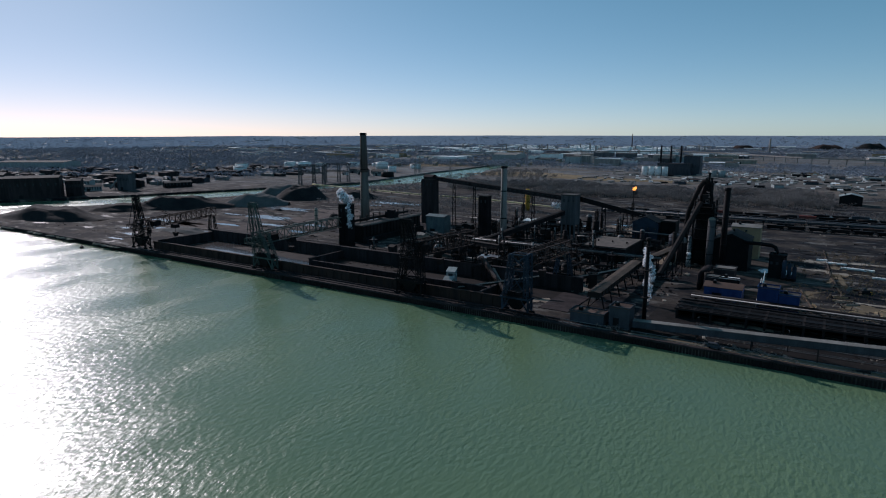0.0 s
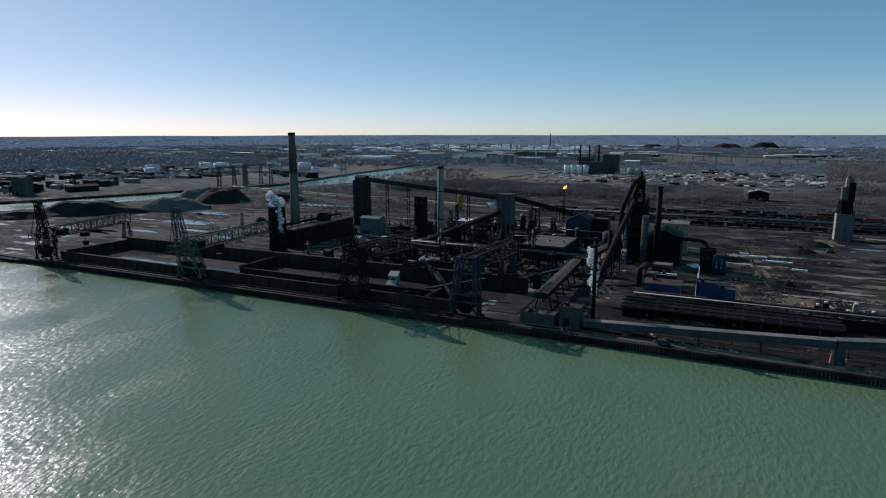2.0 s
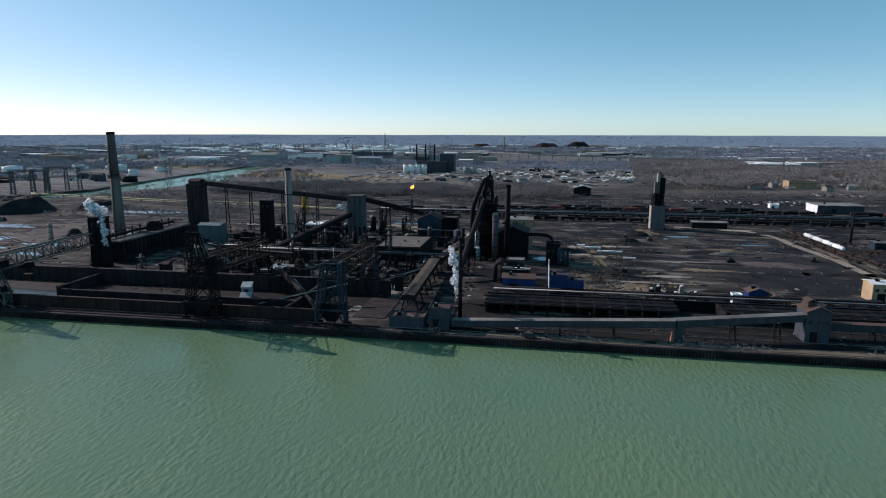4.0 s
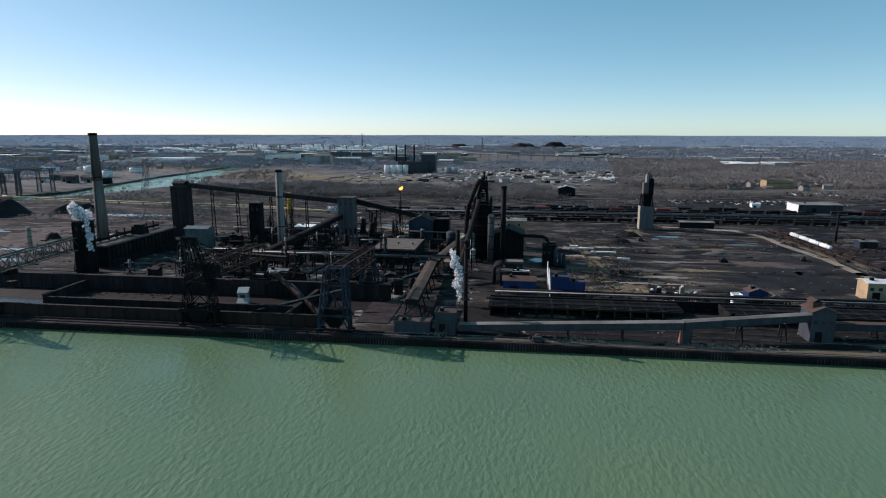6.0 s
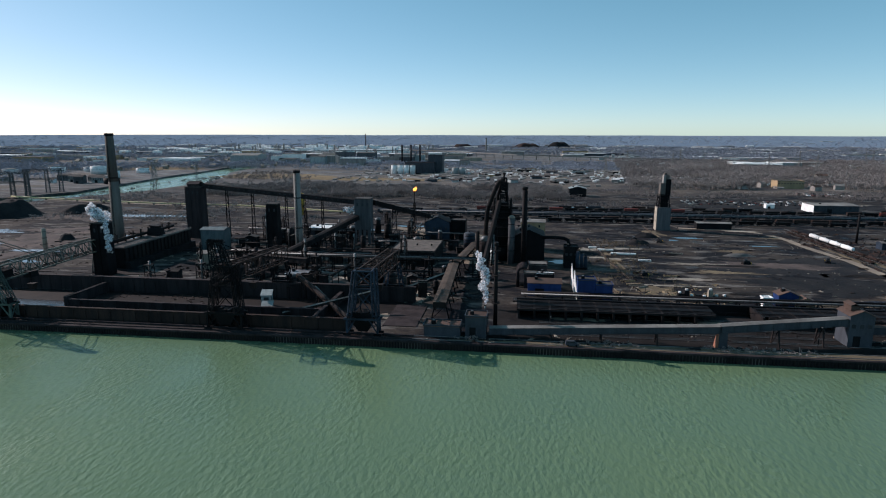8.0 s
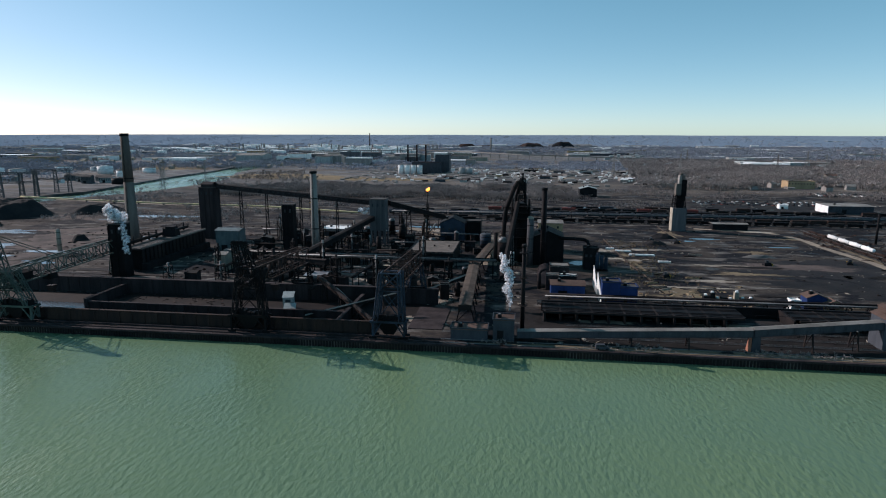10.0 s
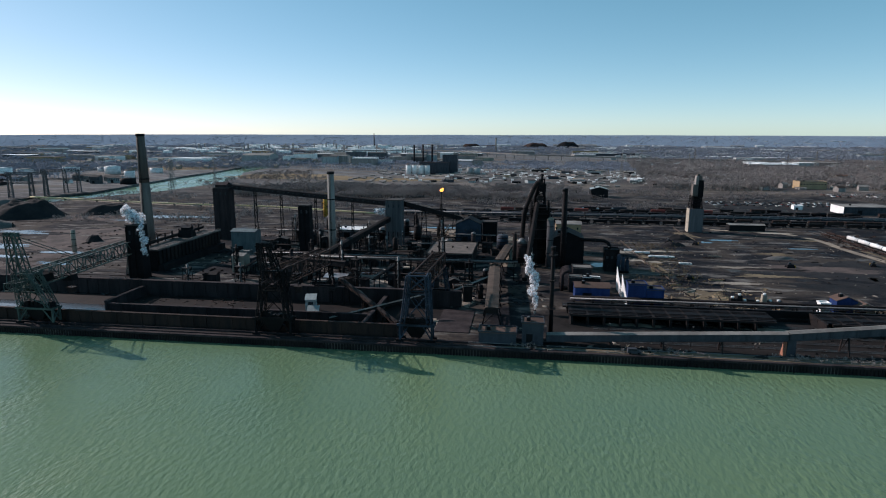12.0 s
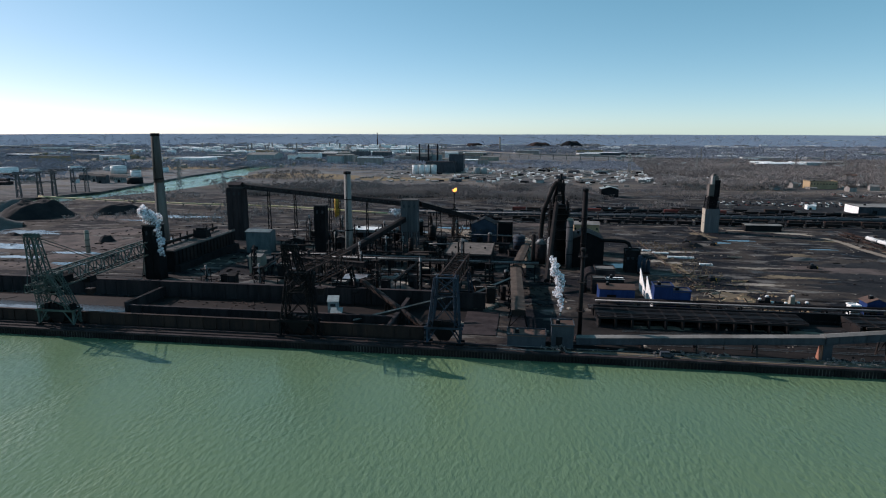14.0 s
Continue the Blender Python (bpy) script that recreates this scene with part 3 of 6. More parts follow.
# support the far ends that stand on the yard ground
for name, x, y in (("crane_track", -297, 325.5), ("crane_track", -439, 316.5)):
    g = Geo().box(x - 40, y - 1.6, 3.0, x + 40, y + 1.6, 3.35)
    solid(name, g, "rust", "dark rusted track bed of the crane's far leg", "track", "structure")


# ---- stacks ----
def stack(x, y, z1, r0, r1, mat, label, bands=(), sides=28, name="chimney"):
    c = thing(name, label, "chimney", x, y, Z0)
    h = z1 - Z0
    k = 0.62 if h > 70 else 1.0
    rk = r0 + (r1 - r0) * k
    part("shaft", Geo().tube((0, 0, 0), (0, 0, (h - 1.6) * k), r0, rk + 0.02, sides), mat, c)
    if k < 1:
        part("upper_shaft", Geo().tube((0, 0, (h - 1.6) * k), (0, 0, h - 1.6), rk + 0.02, r1 + 0.02, sides), "soot_brick", c, "soot-stained upper shaft")
    g = Geo().tube((0, 0, h - 1.6), (0, 0, h), r1 + 0.25, r1 + 0.2, sides)
    part("rim", g, "dark", c)
    part("flue_mouth", Geo().tube((0, 0, h), (0, 0, h + 0.05), r1 * 0.8, r1 * 0.8, sides), "black", c)
    part("footing", Geo().tube((0, 0, -0.1), (0, 0, 1.2), r0 + 0.8, r0 + 0.5, sides), "concrete_dark", c)
    for b in bands:
        r = r0 + (r1 - r0) * b / h
        part("band", Geo().tube((0, 0, b), (0, 0, b + 0.7), r + 0.15, r + 0.15, sides), "dark", c)
    g = Geo()
    for k in (-0.3, 0.3):
        g.beam((k, -r0 - 0.2, 1), (k, -r1 - 0.2, h), 0.14)
    part("ladder", g, "black", c)
    return c


stack(-324.4, 382.4, 85.0, 4.1, 2.6, "soot_brick", "tall sooty tan concrete coke-oven chimney", (52,))
stack(-196.0, 386.0, 61.3, 2.6, 2.1, "concrete", "pale grey concrete chimney", (20, 40))
stack(-46.6, 380.0, 53.0, 1.75, 1.6, "black", "slim sooty steel chimney beside the furnace", (16, 32), 18)


def mast_pole():
    c = thing("exhaust_pole", "slim dark steel exhaust pole on the quay", "exhaust pole", -59, 251, Z0)
    part("pipe", Geo().tube((0, 0, 0), (0, 0, 37), 0.95, 0.75, 14), "black", c)
    for z in (12, 24, 34.5):
        deck = part("platform", Geo().tube((0, 0, z), (0, 0, z + 0.25), 1.9, 1.9, 14), "rust", c)
        g = Geo()
        for k in range(8):
            a = k * math.pi / 4
            g.beam((1.8 * math.cos(a), 1.8 * math.sin(a), z), (1.8 * math.cos(a), 1.8 * math.sin(a), z + 1.1), 0.1)
            b = a + math.pi / 4
            g.beam((1.8 * math.cos(a), 1.8 * math.sin(a), z + 1.1), (1.8 * math.cos(b), 1.8 * math.sin(b), z + 1.1), 0.08)
        part("handrail", g, "rust", deck)
    part("base", Geo().box(-1.8, -1.8, 0, 1.8, 1.8, 1.6, 0.2), "concrete_dark", c)
    part("nozzle", Geo().tube((0, 0, 37), (0, 0, 38.2), 1.1, 1.0, 14), "rust", c)


mast_pole()


# ---- houses and sheds ----
def window_mesh(w, h):
    return Geo().box(-w / 2, -0.06, -h / 2, w / 2, 0.06, h / 2).mesh("window", M["glass"])


def shed(name, label, x, y, w, d, h, rise, wall, roof, along="x", turn=0.0, door=True, win=0, category="shed", vents=0, group="", win_h=1.6):
    c = thing(name, label, category, x, y, Z0, turn, group)
    g = Geo().box(-w / 2, -d / 2, 0, w / 2, d / 2, h)
    if rise:
        g.gable_end(-w / 2, -d / 2, w / 2, d / 2, h, rise, along)
    part("wall", g, wall, c)
    if rise:
        part("roof", Geo().gable(-w / 2, -d / 2, w / 2, d / 2, h + 0.03, rise, 0.5, 0.25, along), roof, c)
    else:
        g = Geo().box(-w / 2 - 0.25, -d / 2 - 0.25, h, w / 2 + 0.25, d / 2 + 0.25, h + 0.3)
        part("roof", g, roof, c)
        g = Geo()
        for a, b, e, f in ((-w / 2 - .3, -d / 2 - .3, w / 2 + .3, -d / 2), (-w / 2 - .3, d / 2, w / 2 + .3, d / 2 + .3), (-w / 2 - .3, -d / 2, -w / 2, d / 2), (w / 2, -d / 2, w / 2 + .3, d / 2)):
            g.box(a, b, h + 0.3, e, f, h + 0.8)
        part("parapet", g, wall, c)
    if door:
        dw, dh = min(4.5, w * 0.3), min(4.5, h * 0.6)
        part("door", Geo().box(-dw / 2 - w * 0.15, -d / 2 - 0.12, 0, dw / 2 - w * 0.15, -d / 2 + 0.05, dh), "dark", c)
    if w > 8 and rnd.random() < 0.7 and category != "works building":
        g = Geo().box(-w * 0.3, -d * 0.2, h + rise * 0.6 + 0.2, -w * 0.3 + 1.6, -d * 0.2 + 1.6, h + rise * 0.6 + 1.6)
        unit = part("roof_unit", g, "dark", c)
        part("fan_cowl", Geo().tube((-w * 0.3 + 0.8, -d * 0.2 + 0.8, h + rise * 0.6 + 1.6), (-w * 0.3 + 0.8, -d * 0.2 + 0.8, h + rise * 0.6 + 2.0), 0.5, 0.5, 10), "pipe", unit)
    if win:
        me = window_mesh(min(1.8, w / win * 0.5), win_h)
        for i in range(win):
            o = part("window", me, "glass", c)
            o.location = (-w / 2 + w * (i + 0.5) / win, -d / 2 - 0.03, h * 0.68)
    for i in range(vents):
        a = -w / 2 + w * (i + 0.5) / vents
        g = Geo().tube((a, 0, h + rise), (a, 0, h + rise + 1.0), 0.5, 0.5, 10).tube((a, 0, h + rise + 1.0), (a, 0, h + rise + 1.5), 0.8, 0.15, 10)
        part("roof_vent", g, "dark", c)
    return c


def bin_building(name, label, x, y, w, d, z0, z1, mat, legs=True, group="", turn=0.0, cat="bunker"):
    """A tall bunker on columns, with piers down its faces."""
    c = thing(name, label, cat, x, y, Z0, turn, group)
    part("bunker_wall", Geo().box(-w / 2, -d / 2, z0 - Z0, w / 2, d / 2, z1 - Z0), mat, c)
    me = Geo().box(-0.35, -0.25, z0 - Z0, 0.35, 0.25, z1 - Z0 - 0.6).mesh("pier", M[mat])
    n = max(2, int(w / 3.2))
    for i in range(n + 1):
        o = part("pier", me, mat, c)
        o.location = (-w / 2 + w * i / n, -d / 2 - 0.1, 0)
    g = Geo().box(-w / 2 - 0.4, -d / 2 - 0.5, z1 - Z0, w / 2 + 0.4, d / 2 + 0.5, z1 - Z0 + 0.7)
    part("roof", g, "tar_roof", c)
    me = window_mesh(1.1, 2.2)
    for i in range(n):
        o = part("window", me, "glass", c)
        o.location = (-w / 2 + w * (i + 0.5) / n, -d / 2 - 0.03, z1 - Z0 - 4)
    if legs and z0 > Z0 + 1:
        me = Geo().box(-0.5, -0.5, 0, 0.5, 0.5, z0 - Z0).mesh("column", M[mat])
        for i in range(n + 1):
            for yy in (-d / 2 + 0.5, d / 2 - 0.5):
                o = part("column", me, mat, c)
                o.location = (-w / 2 + 0.5 + (w - 1) * i / n, yy, 0)
        part("plinth", Geo().box(-w / 2 - 0.5, -d / 2 - 0.5, -0.05, w / 2 + 0.5, d / 2 + 0.5, 0.25), "concrete_dark", c)
    return c


bin_building("screening_building", "sooty grey concrete screening tower on columns", -166, 443, 11.5, 10, 14, 37, "bin_concrete")
bin_building("coal_tower", "dark sooty concrete coal bunker tower", -305.5, 453, 12, 10, 3, 43, "concrete_dark")
part("penthouse", Geo().box(-4.6, -4, 40.7, 4.6, 4, 42.6).gable(-4.6, -4, 4.6, 4, 42.6, 1.8), "concrete_dark", bpy.data.objects["coal_tower"])
bin_building("quench_tower", "black steaming coke quench tower with timber cladding", -291, 322, 8.4, 7.2, 3.0, 34, "black", False, cat="tower")
bin_building("wharf_tower", "slim dark steel-clad process tower", -219.5, 401, 7.4, 6.5, 3.0, 37, "black", False, cat="tower")


def coke_battery():
    c = thing("coke_oven_battery", "long dark coke-oven battery with standpipes on its roof", "coke battery", -297, 372, Z0)
    part("oven_block", Geo().box(-7, -34, 0, 7, 42, 12.5), "black", c)
    part("bench", Geo().box(7.05, -34, 0, 10.5, 42, 4), "dark", c)
    part("roof_deck", Geo().box(-7.6, -34.4, 12.5, 7.6, 42.4, 13.3), "tar_roof", c)
    me = Geo().box(-0.15, -1.3, -4.2, 0.3, 1.3, 4.2).mesh("oven_door", M["rust"])
    for i in range(18):
        o = part("oven_door", me, "rust", c)
        o.location = (7.15, -32 + i * 4.2, 8.2)
    me = Geo().tube((0, 0, 0), (0, 0, 5.2), 0.55, 0.5, 10).tube((0, 0, 5.2), (0, 0, 5.5), 0.75, 0.75, 10).mesh("standpipe", M["rust"])
    for i in range(9):
        o = part("standpipe", me, "rust", c)
        o.location = (-5.6, -30 + i * 8.2, 13.3)
    part("collecting_main", Geo().tube((-5.6, -33, 15.2), (-5.6, 41, 15.2), 1.0, 1.0, 12), "rust", c)
    g = Geo()
    for i in range(39):
        g.beam((7.4, -34 + i * 2, 13.3), (7.4, -34 + i * 2, 14.4), 0.12)
    g.beam((7.4, -34, 14.4), (7.4, 42, 14.4), 0.12)
    part("handrail", g, "pale_roof", c)
    part("roof_edge", Geo().box(7.62, -34, 13.0, 7.9, 42, 13.9), "pale_roof", c, "pale metal roof edge")
    part("larry_car", Geo().box(-5, 8, 13.6, 5, 14, 18.5, 0.6).box(-3, 9, 18.5, 3, 13, 20), "black", c)


coke_battery()
shed("pump_house", "pale grey-green sheet-metal shed", -266, 406, 17.5, 10, 14.5, 1.4, "teal_clad", "teal_clad", win=0)
shed("store_hut", "small pale flat-roofed hut", -257, 386, 6, 5, 4, 0, "teal_clad", "pale_roof")
shed("lime_house", "cream-coloured sloping-roofed plant house", -241, 346, 7.5, 8, 10.0, 1.2, "tan_concrete", "pale_roof")
shed("motor_house", "low flat-roofed grey workshop", -246, 362, 14, 10, 5, 0, "grey_clad", "tar_roof", win=4)
shed("blower_house", "dark blue-grey gabled blowing-engine house", -113, 470, 19, 16, 14, 4.5, "blue_steel", "black", "y", win=4)
shed("dark_annex", "dark flat-roofed annex beside the gabled house", -97, 473, 11, 13, 15, 0, "black", "tar_roof")
shed("flat_workshop", "wide workshop with a grey tar roof", -117, 394, 29, 42, 8.5, 0, "dark", "soot_brick", win=8, vents=3)
shed("white_roof_store", "low store with a pale sheet roof", -209, 480, 22, 16, 6, 1.0, "grey_clad", "white", win=4)


# ---- blast furnace ----
def blast_furnace():
    c = thing("blast_furnace", "black sooty blast furnace with a steel top works", "blast furnace", -61.0, 400, Z0)
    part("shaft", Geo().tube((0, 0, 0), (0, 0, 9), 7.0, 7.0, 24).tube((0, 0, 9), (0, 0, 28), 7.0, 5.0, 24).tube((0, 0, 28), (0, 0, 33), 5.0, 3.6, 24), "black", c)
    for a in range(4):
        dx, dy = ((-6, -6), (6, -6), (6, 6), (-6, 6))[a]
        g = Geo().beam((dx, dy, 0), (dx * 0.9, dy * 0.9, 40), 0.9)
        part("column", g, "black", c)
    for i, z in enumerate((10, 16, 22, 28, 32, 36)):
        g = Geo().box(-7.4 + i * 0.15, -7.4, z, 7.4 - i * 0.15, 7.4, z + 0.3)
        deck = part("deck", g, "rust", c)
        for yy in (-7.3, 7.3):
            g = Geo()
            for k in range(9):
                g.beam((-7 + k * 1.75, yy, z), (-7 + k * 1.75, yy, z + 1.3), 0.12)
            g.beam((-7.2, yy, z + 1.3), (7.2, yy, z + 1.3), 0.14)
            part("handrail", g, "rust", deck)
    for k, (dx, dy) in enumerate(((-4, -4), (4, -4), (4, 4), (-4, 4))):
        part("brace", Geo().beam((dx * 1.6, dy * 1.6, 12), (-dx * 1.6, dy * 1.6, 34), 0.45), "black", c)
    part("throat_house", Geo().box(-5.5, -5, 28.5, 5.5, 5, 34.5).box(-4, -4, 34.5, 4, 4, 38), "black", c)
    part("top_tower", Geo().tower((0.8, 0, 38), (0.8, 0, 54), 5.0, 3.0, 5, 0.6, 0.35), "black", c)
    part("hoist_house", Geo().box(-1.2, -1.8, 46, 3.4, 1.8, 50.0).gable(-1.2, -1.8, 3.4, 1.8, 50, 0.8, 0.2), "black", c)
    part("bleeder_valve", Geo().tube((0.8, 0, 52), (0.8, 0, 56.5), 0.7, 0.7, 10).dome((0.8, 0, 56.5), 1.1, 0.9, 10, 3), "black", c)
    for dx in (-3.2, 2.8):
        part("uptake", Geo().path([(dx, 1.5, 30), (dx, 1.5, 42), (dx * 0.3, 1.5, 51)], 1.0), "black", c)
    pts = [(0.6, -0.5, 50.5), (-0.6, -0.5, 52.2), (-2.2, -0.5, 51.6), (-4.0, -0.6, 48.6), (-6.6, -0.8, 42.0), (-9.0, -1.0, 35.4), (-9.9, -1.2, 31.6), (-10.3, -1.4, 26), (-10.9, -1.6, 18), (-10.6, -3, 12)]
    part("downcomer", Geo().path(pts, 1.45, 16), "rust", c)
    for k in (3, 5, 7):
        part("pipe_collar", Geo().tube(Vector(pts[k]), Vector(pts[k]) + (Vector(pts[k + 1]) - Vector(pts[k])).normalized() * 0.6, 1.7, 1.7, 16), "black", c)
    part("hopper_skip", Geo().box(-1.5, -6, 41, 1.5, -3, 44), "rust", c)
    return c


blast_furnace()


def cylinder_vessel(name, label, x, y, r, z1, mat, cap, category, dome_h=None, group="", rings=3, cone=False):
    c = thing(name, label, category, x, y, Z0, 0, group)
    h = z1 - Z0
    dh = dome_h if dome_h is not None else r * 0.8
    part("shell", Geo().tube((0, 0, 0), (0, 0, h - dh), r, r, 22), mat, c)
    top_cap = part("cap", Geo().tube((0, 0, h - dh), (0, 0, h), r + 0.1, r * 0.35, 22) if cone else Geo().dome((0, 0, h - dh), r + 0.05, dh, 22, 5), cap, c)
    if r > 2.5:
        part("vent", Geo().tube((0, 0, h - 0.2), (0, 0, h + 0.9), 0.35, 0.35, 8), "rust", top_cap)
    for i in range(rings):
        z = (h - dh) * (i + 1) / (rings + 0.5)
        part("band", Geo().tube((0, 0, z), (0, 0, z + 0.4), r + 0.12, r + 0.12, 22), "rust", c)
    return c


cylinder_vessel("hot_blast_stove", "tall grey hot-blast stove with a tan domed top", -54.6, 385, 2.1, 34.5, "bin_concrete", "tan_concrete", "stove", group="hot blast stoves")
cylinder_vessel("dust_catcher", "grey steel dust catcher beside the furnace", -72.0, 395, 3.6, 19.0, "concrete_dark", "pipe", "dust catcher", 3.0, cone=True)
cylinder_vessel("gas_washer", "slim dull-silver gas washer tower", -66.5, 386, 1.5, 22.0, "pipe", "pipe", "gas washer", 1.5)
cylinder_vessel("gas_washer", "slim dark gas washer tower", -76.5, 390, 1.3, 23.0, "rust", "rust", "gas washer", 1.2)
cylinder_vessel("water_tank", "small white-capped water tank", -66.0, 383, 1.8, 12.0, "pale_clad", "white", "tank", 1.0)
cylinder_vessel("blue_tank", "short faded blue tank with a ribbed shell", -86, 440, 4.2, 14.0, "blue_steel", "grey_clad", "tank", 1.6)

shed("cast_house", "large black cast house beside the furnace", -43.4, 398, 20, 24, 17.5, 4.5, "black", "black", "y", category="cast house", vents=3)
shed("pump_tower", "dark sheet-clad pump tower beside the cast house", -17.4, 380, 8.5, 8, 13.0, 0, "dark", "black", win=3, category="pump house")
shed("weigh_house", "low blue sheet-metal shed with a grey roof", -36, 314, 17, 11, 6.6, 1.6, "blue", "brown_roof", win=0)
shed("stock_shed", "blue sheet-metal shed with white saw-tooth side", -15.8, 303.5, 8.6, 7, 11.0, 0, "blue", "tar_roof", door=False)
part("rear_wing", Geo().box(-4.3, 3.55, 0, 4.3, 32.5, 5.0), "black", bpy.data.objects["stock_shed"])
for a in (-3.5, 14.5):
    g = Geo().hexa([(-4.66, a, 0), (-4.36, a, 0), (-4.36, a + 17.8, 0), (-4.66, a + 17.8, 0)], [(-4.66, a, 3.0), (-4.36, a, 3.0), (-4.36, a + 17.8, 12.0), (-4.66, a + 17.8, 12.0)])
    part("gable_panel", g, "white", bpy.data.objects["stock_shed"], "bright white saw-tooth side panel")
shed("stock_annex", "low dark blue sheet-metal annex", -7.2, 304, 8.2, 7, 8.5, 0, "blue", "tar_roof", door=False)
shed("bag_house", "grey dust-filter house with pale roof", -39, 337, 10, 9, 11, 0, "concrete_dark", "pale_roof", win=0, category="filter house")
shed("bag_house", "small grey dust-filter annex", -43, 327, 7, 7, 8, 0, "concrete_dark", "pale_roof", win=0, category="filter house")
shed("roof_store", "low store with a bright sheet roof", -35, 325, 9, 4, 8.4, 0, "dark", "white", door=False)
for i in range(4):
    y = 326 + i * 3.4
    c = thing("fume_duct", "bent grey fume extraction duct", "duct", -48.5, y, Z0, 0, "fume ducts")
    part("duct_pipe", Geo().path([(-1.5, 0, 0), (-1.5, 0, 8.5), (-0.6, 0, 10.2), (1.2, 0, 11), (3.5, 0, 11)], 0.9, 12), "concrete_dark", c)
    part("flange", Geo().tube((-1.5, 0, 4), (-1.5, 0, 4.4), 1.2, 1.2, 12), "rust", c)
shed("ore_house", "tall tan-fronted ore house with a grey roof", -40, 436, 17, 13, 20.5, 1.5, "brick", "pale_roof", win=0)


c = thing("exhaust_duct", "large dark exhaust duct arching from the cast house", "duct", 0, 0, 0)
part("duct_pipe", Geo().path([(-36, 386, 20.6), (-28, 385, 20.8), (-21.5, 384, 20.6), (-19.2, 383, 19.6), (-18.4, 382, 17.5), (-18.4, 382, 15.8)], 1.1, 14), "black", c)
part("flange", Geo().tube((-27, 384.9, 20.8), (-26.4, 384.8, 20.8), 1.35, 1.35, 14), "rust", c)
for k in range(3):
    c = thing("scrubber_vessel", "round-topped dark blue scrubber vessel", "scrubber", -13.6 + k * 2.5, 374.5, Z0, 0, "scrubber vessels")
    part("shell", Geo().tube((0, 0, 0), (0, 0, 10.5 - k * 1.5), 1.15, 1.15, 14).dome((0, 0, 10.5 - k * 1.5), 1.15, 0.9, 14, 4), "blue_steel", c)
    part("skirt", Geo().tube((0, 0, -0.05), (0, 0, 1.2), 1.4, 1.3, 14), "black", c)
    part("outlet", Geo().tube((0, 0, 11 - k * 1.5), (0, 0, 12.6 - k * 1.5), 0.3, 0.3, 8), "rust", c)

# ---- galleries ----
def gallery(name, label, p, q, w, h, wall, roof, legs=(), leg_mat="rust", windows=0, category="conveyor", rails=False):
    """A closed conveyor gallery from p to q (floor centre line) on trestles."""
    p, q = Vector(p), Vector(q)
    c = thing(name, label, category, 0, 0, 0)
    d = (q - p)
    flat = Vector((d.x, d.y, 0)).normalized()
    s = Vector((flat.y, -flat.x, 0)) * (w / 2)
    u = Vector((0, 0, h))
    part("housing", Geo().hexa([p - s, p + s, p + s + u, p - s + u], [q - s, q + s, q + s + u, q - s + u]), wall, c)
    k = 1.12
    ridge = Vector((0, 0, 0.5))
    a = [p - s * k + u * 1.005, p + s * k + u * 1.005, p + u * 1.005 + ridge]
    b = [q - s * k + u * 1.005, q + s * k + u * 1.005, q + u * 1.005 + ridge]
    part("roof", Geo().add(a + b, [(0, 1, 2), (5, 4, 3), (0, 2, 5, 3), (1, 4, 5, 2), (0, 3, 4, 1)]), roof, c)
    g = Geo()
    n = max(3, int(d.length / 5))
    for side in (-1, 1):
        g.beam(p + s * side * 1.03, q + s * side * 1.03, 0.35)
        for i in range(n + 1):
            e = p.lerp(q, i / n) + s * side * 1.02
            g.beam(e, e + u, 0.18)
    part("ribs", g, wall, c)
    for i in range(windows):
        e = p.lerp(q, (i + 0.5) / windows) + s * 1.01 + u * 0.6
        o = part("window", Geo().beam(e - flat * 0.7, e + flat * 0.7, 0.12, 0.9), "glass", c)
    for t in legs:
        e = p.lerp(q, t)
        g = Geo()
        for sd in (-1, 1):
            g.beam(e + s * sd * 0.9, Vector((e.x, e.y, Z0)) + s * sd * 1.5, 0.5)
        m = max(1, int((e.z - Z0) / 6))
        for j in range(m):
            z0, z1 = Z0 + (e.z - Z0) * j / m, Z0 + (e.z - Z0) * (j + 1) / m
            b0, b1 = Vector((e.x, e.y, z0)), Vector((e.x, e.y, z1))
            k0, k1 = 1.5 - 0.6 * j / m, 1.5 - 0.6 * (j + 1) / m
            g.beam(b0 - s * k0, b1 + s * k1, 0.28)
            g.beam(b1 - s * k1, b1 + s * k1, 0.28)
        part("trestle", g, leg_mat, c)
    return c


gallery("coal_gallery", "long sooty coal conveyor gallery on tall trestles", (-300, 454, 42.5), (-171.5, 445, 32.5), 3.4, 3.2, "concrete_dark", "dark", (0.16, 0.33, 0.55, 0.78), "black", 30)
gallery("coal_gallery", "sooty inclined conveyor gallery", (-160, 448, 32), (-125, 535, 9), 3.6, 3.2, "black", "dark", (0.3, 0.6, 0.85), "black")
gallery("coke_gallery", "dark inclined coke conveyor gallery", (-192, 345, 11), (-170, 437, 22), 3.6, 3.0, "dark", "rust", (0.2, 0.5, 0.8), "black")
gallery("coke_gallery", "dark low conveyor gallery", (-216, 352, 9), (-170, 330, 12), 3.2, 2.6, "dark", "rust", (0.3, 0.7), "black")
gallery("quay_gallery", "grey-blue quayside conveyor gallery with a pale roof", (-61, 242.5, 4.4), (29, 241.5, 9.3), 3.6, 2.6, "grey_clad", "pale_roof", (0.28, 0.5, 0.74), "rust")
gallery("quay_gallery", "grey-blue quayside conveyor gallery rising to the transfer house", (29.1, 241.5, 9.3), (80, 251, 11.5), 3.6, 2.8, "grey_clad", "pale_roof", (0.45, 0.8), "rust")
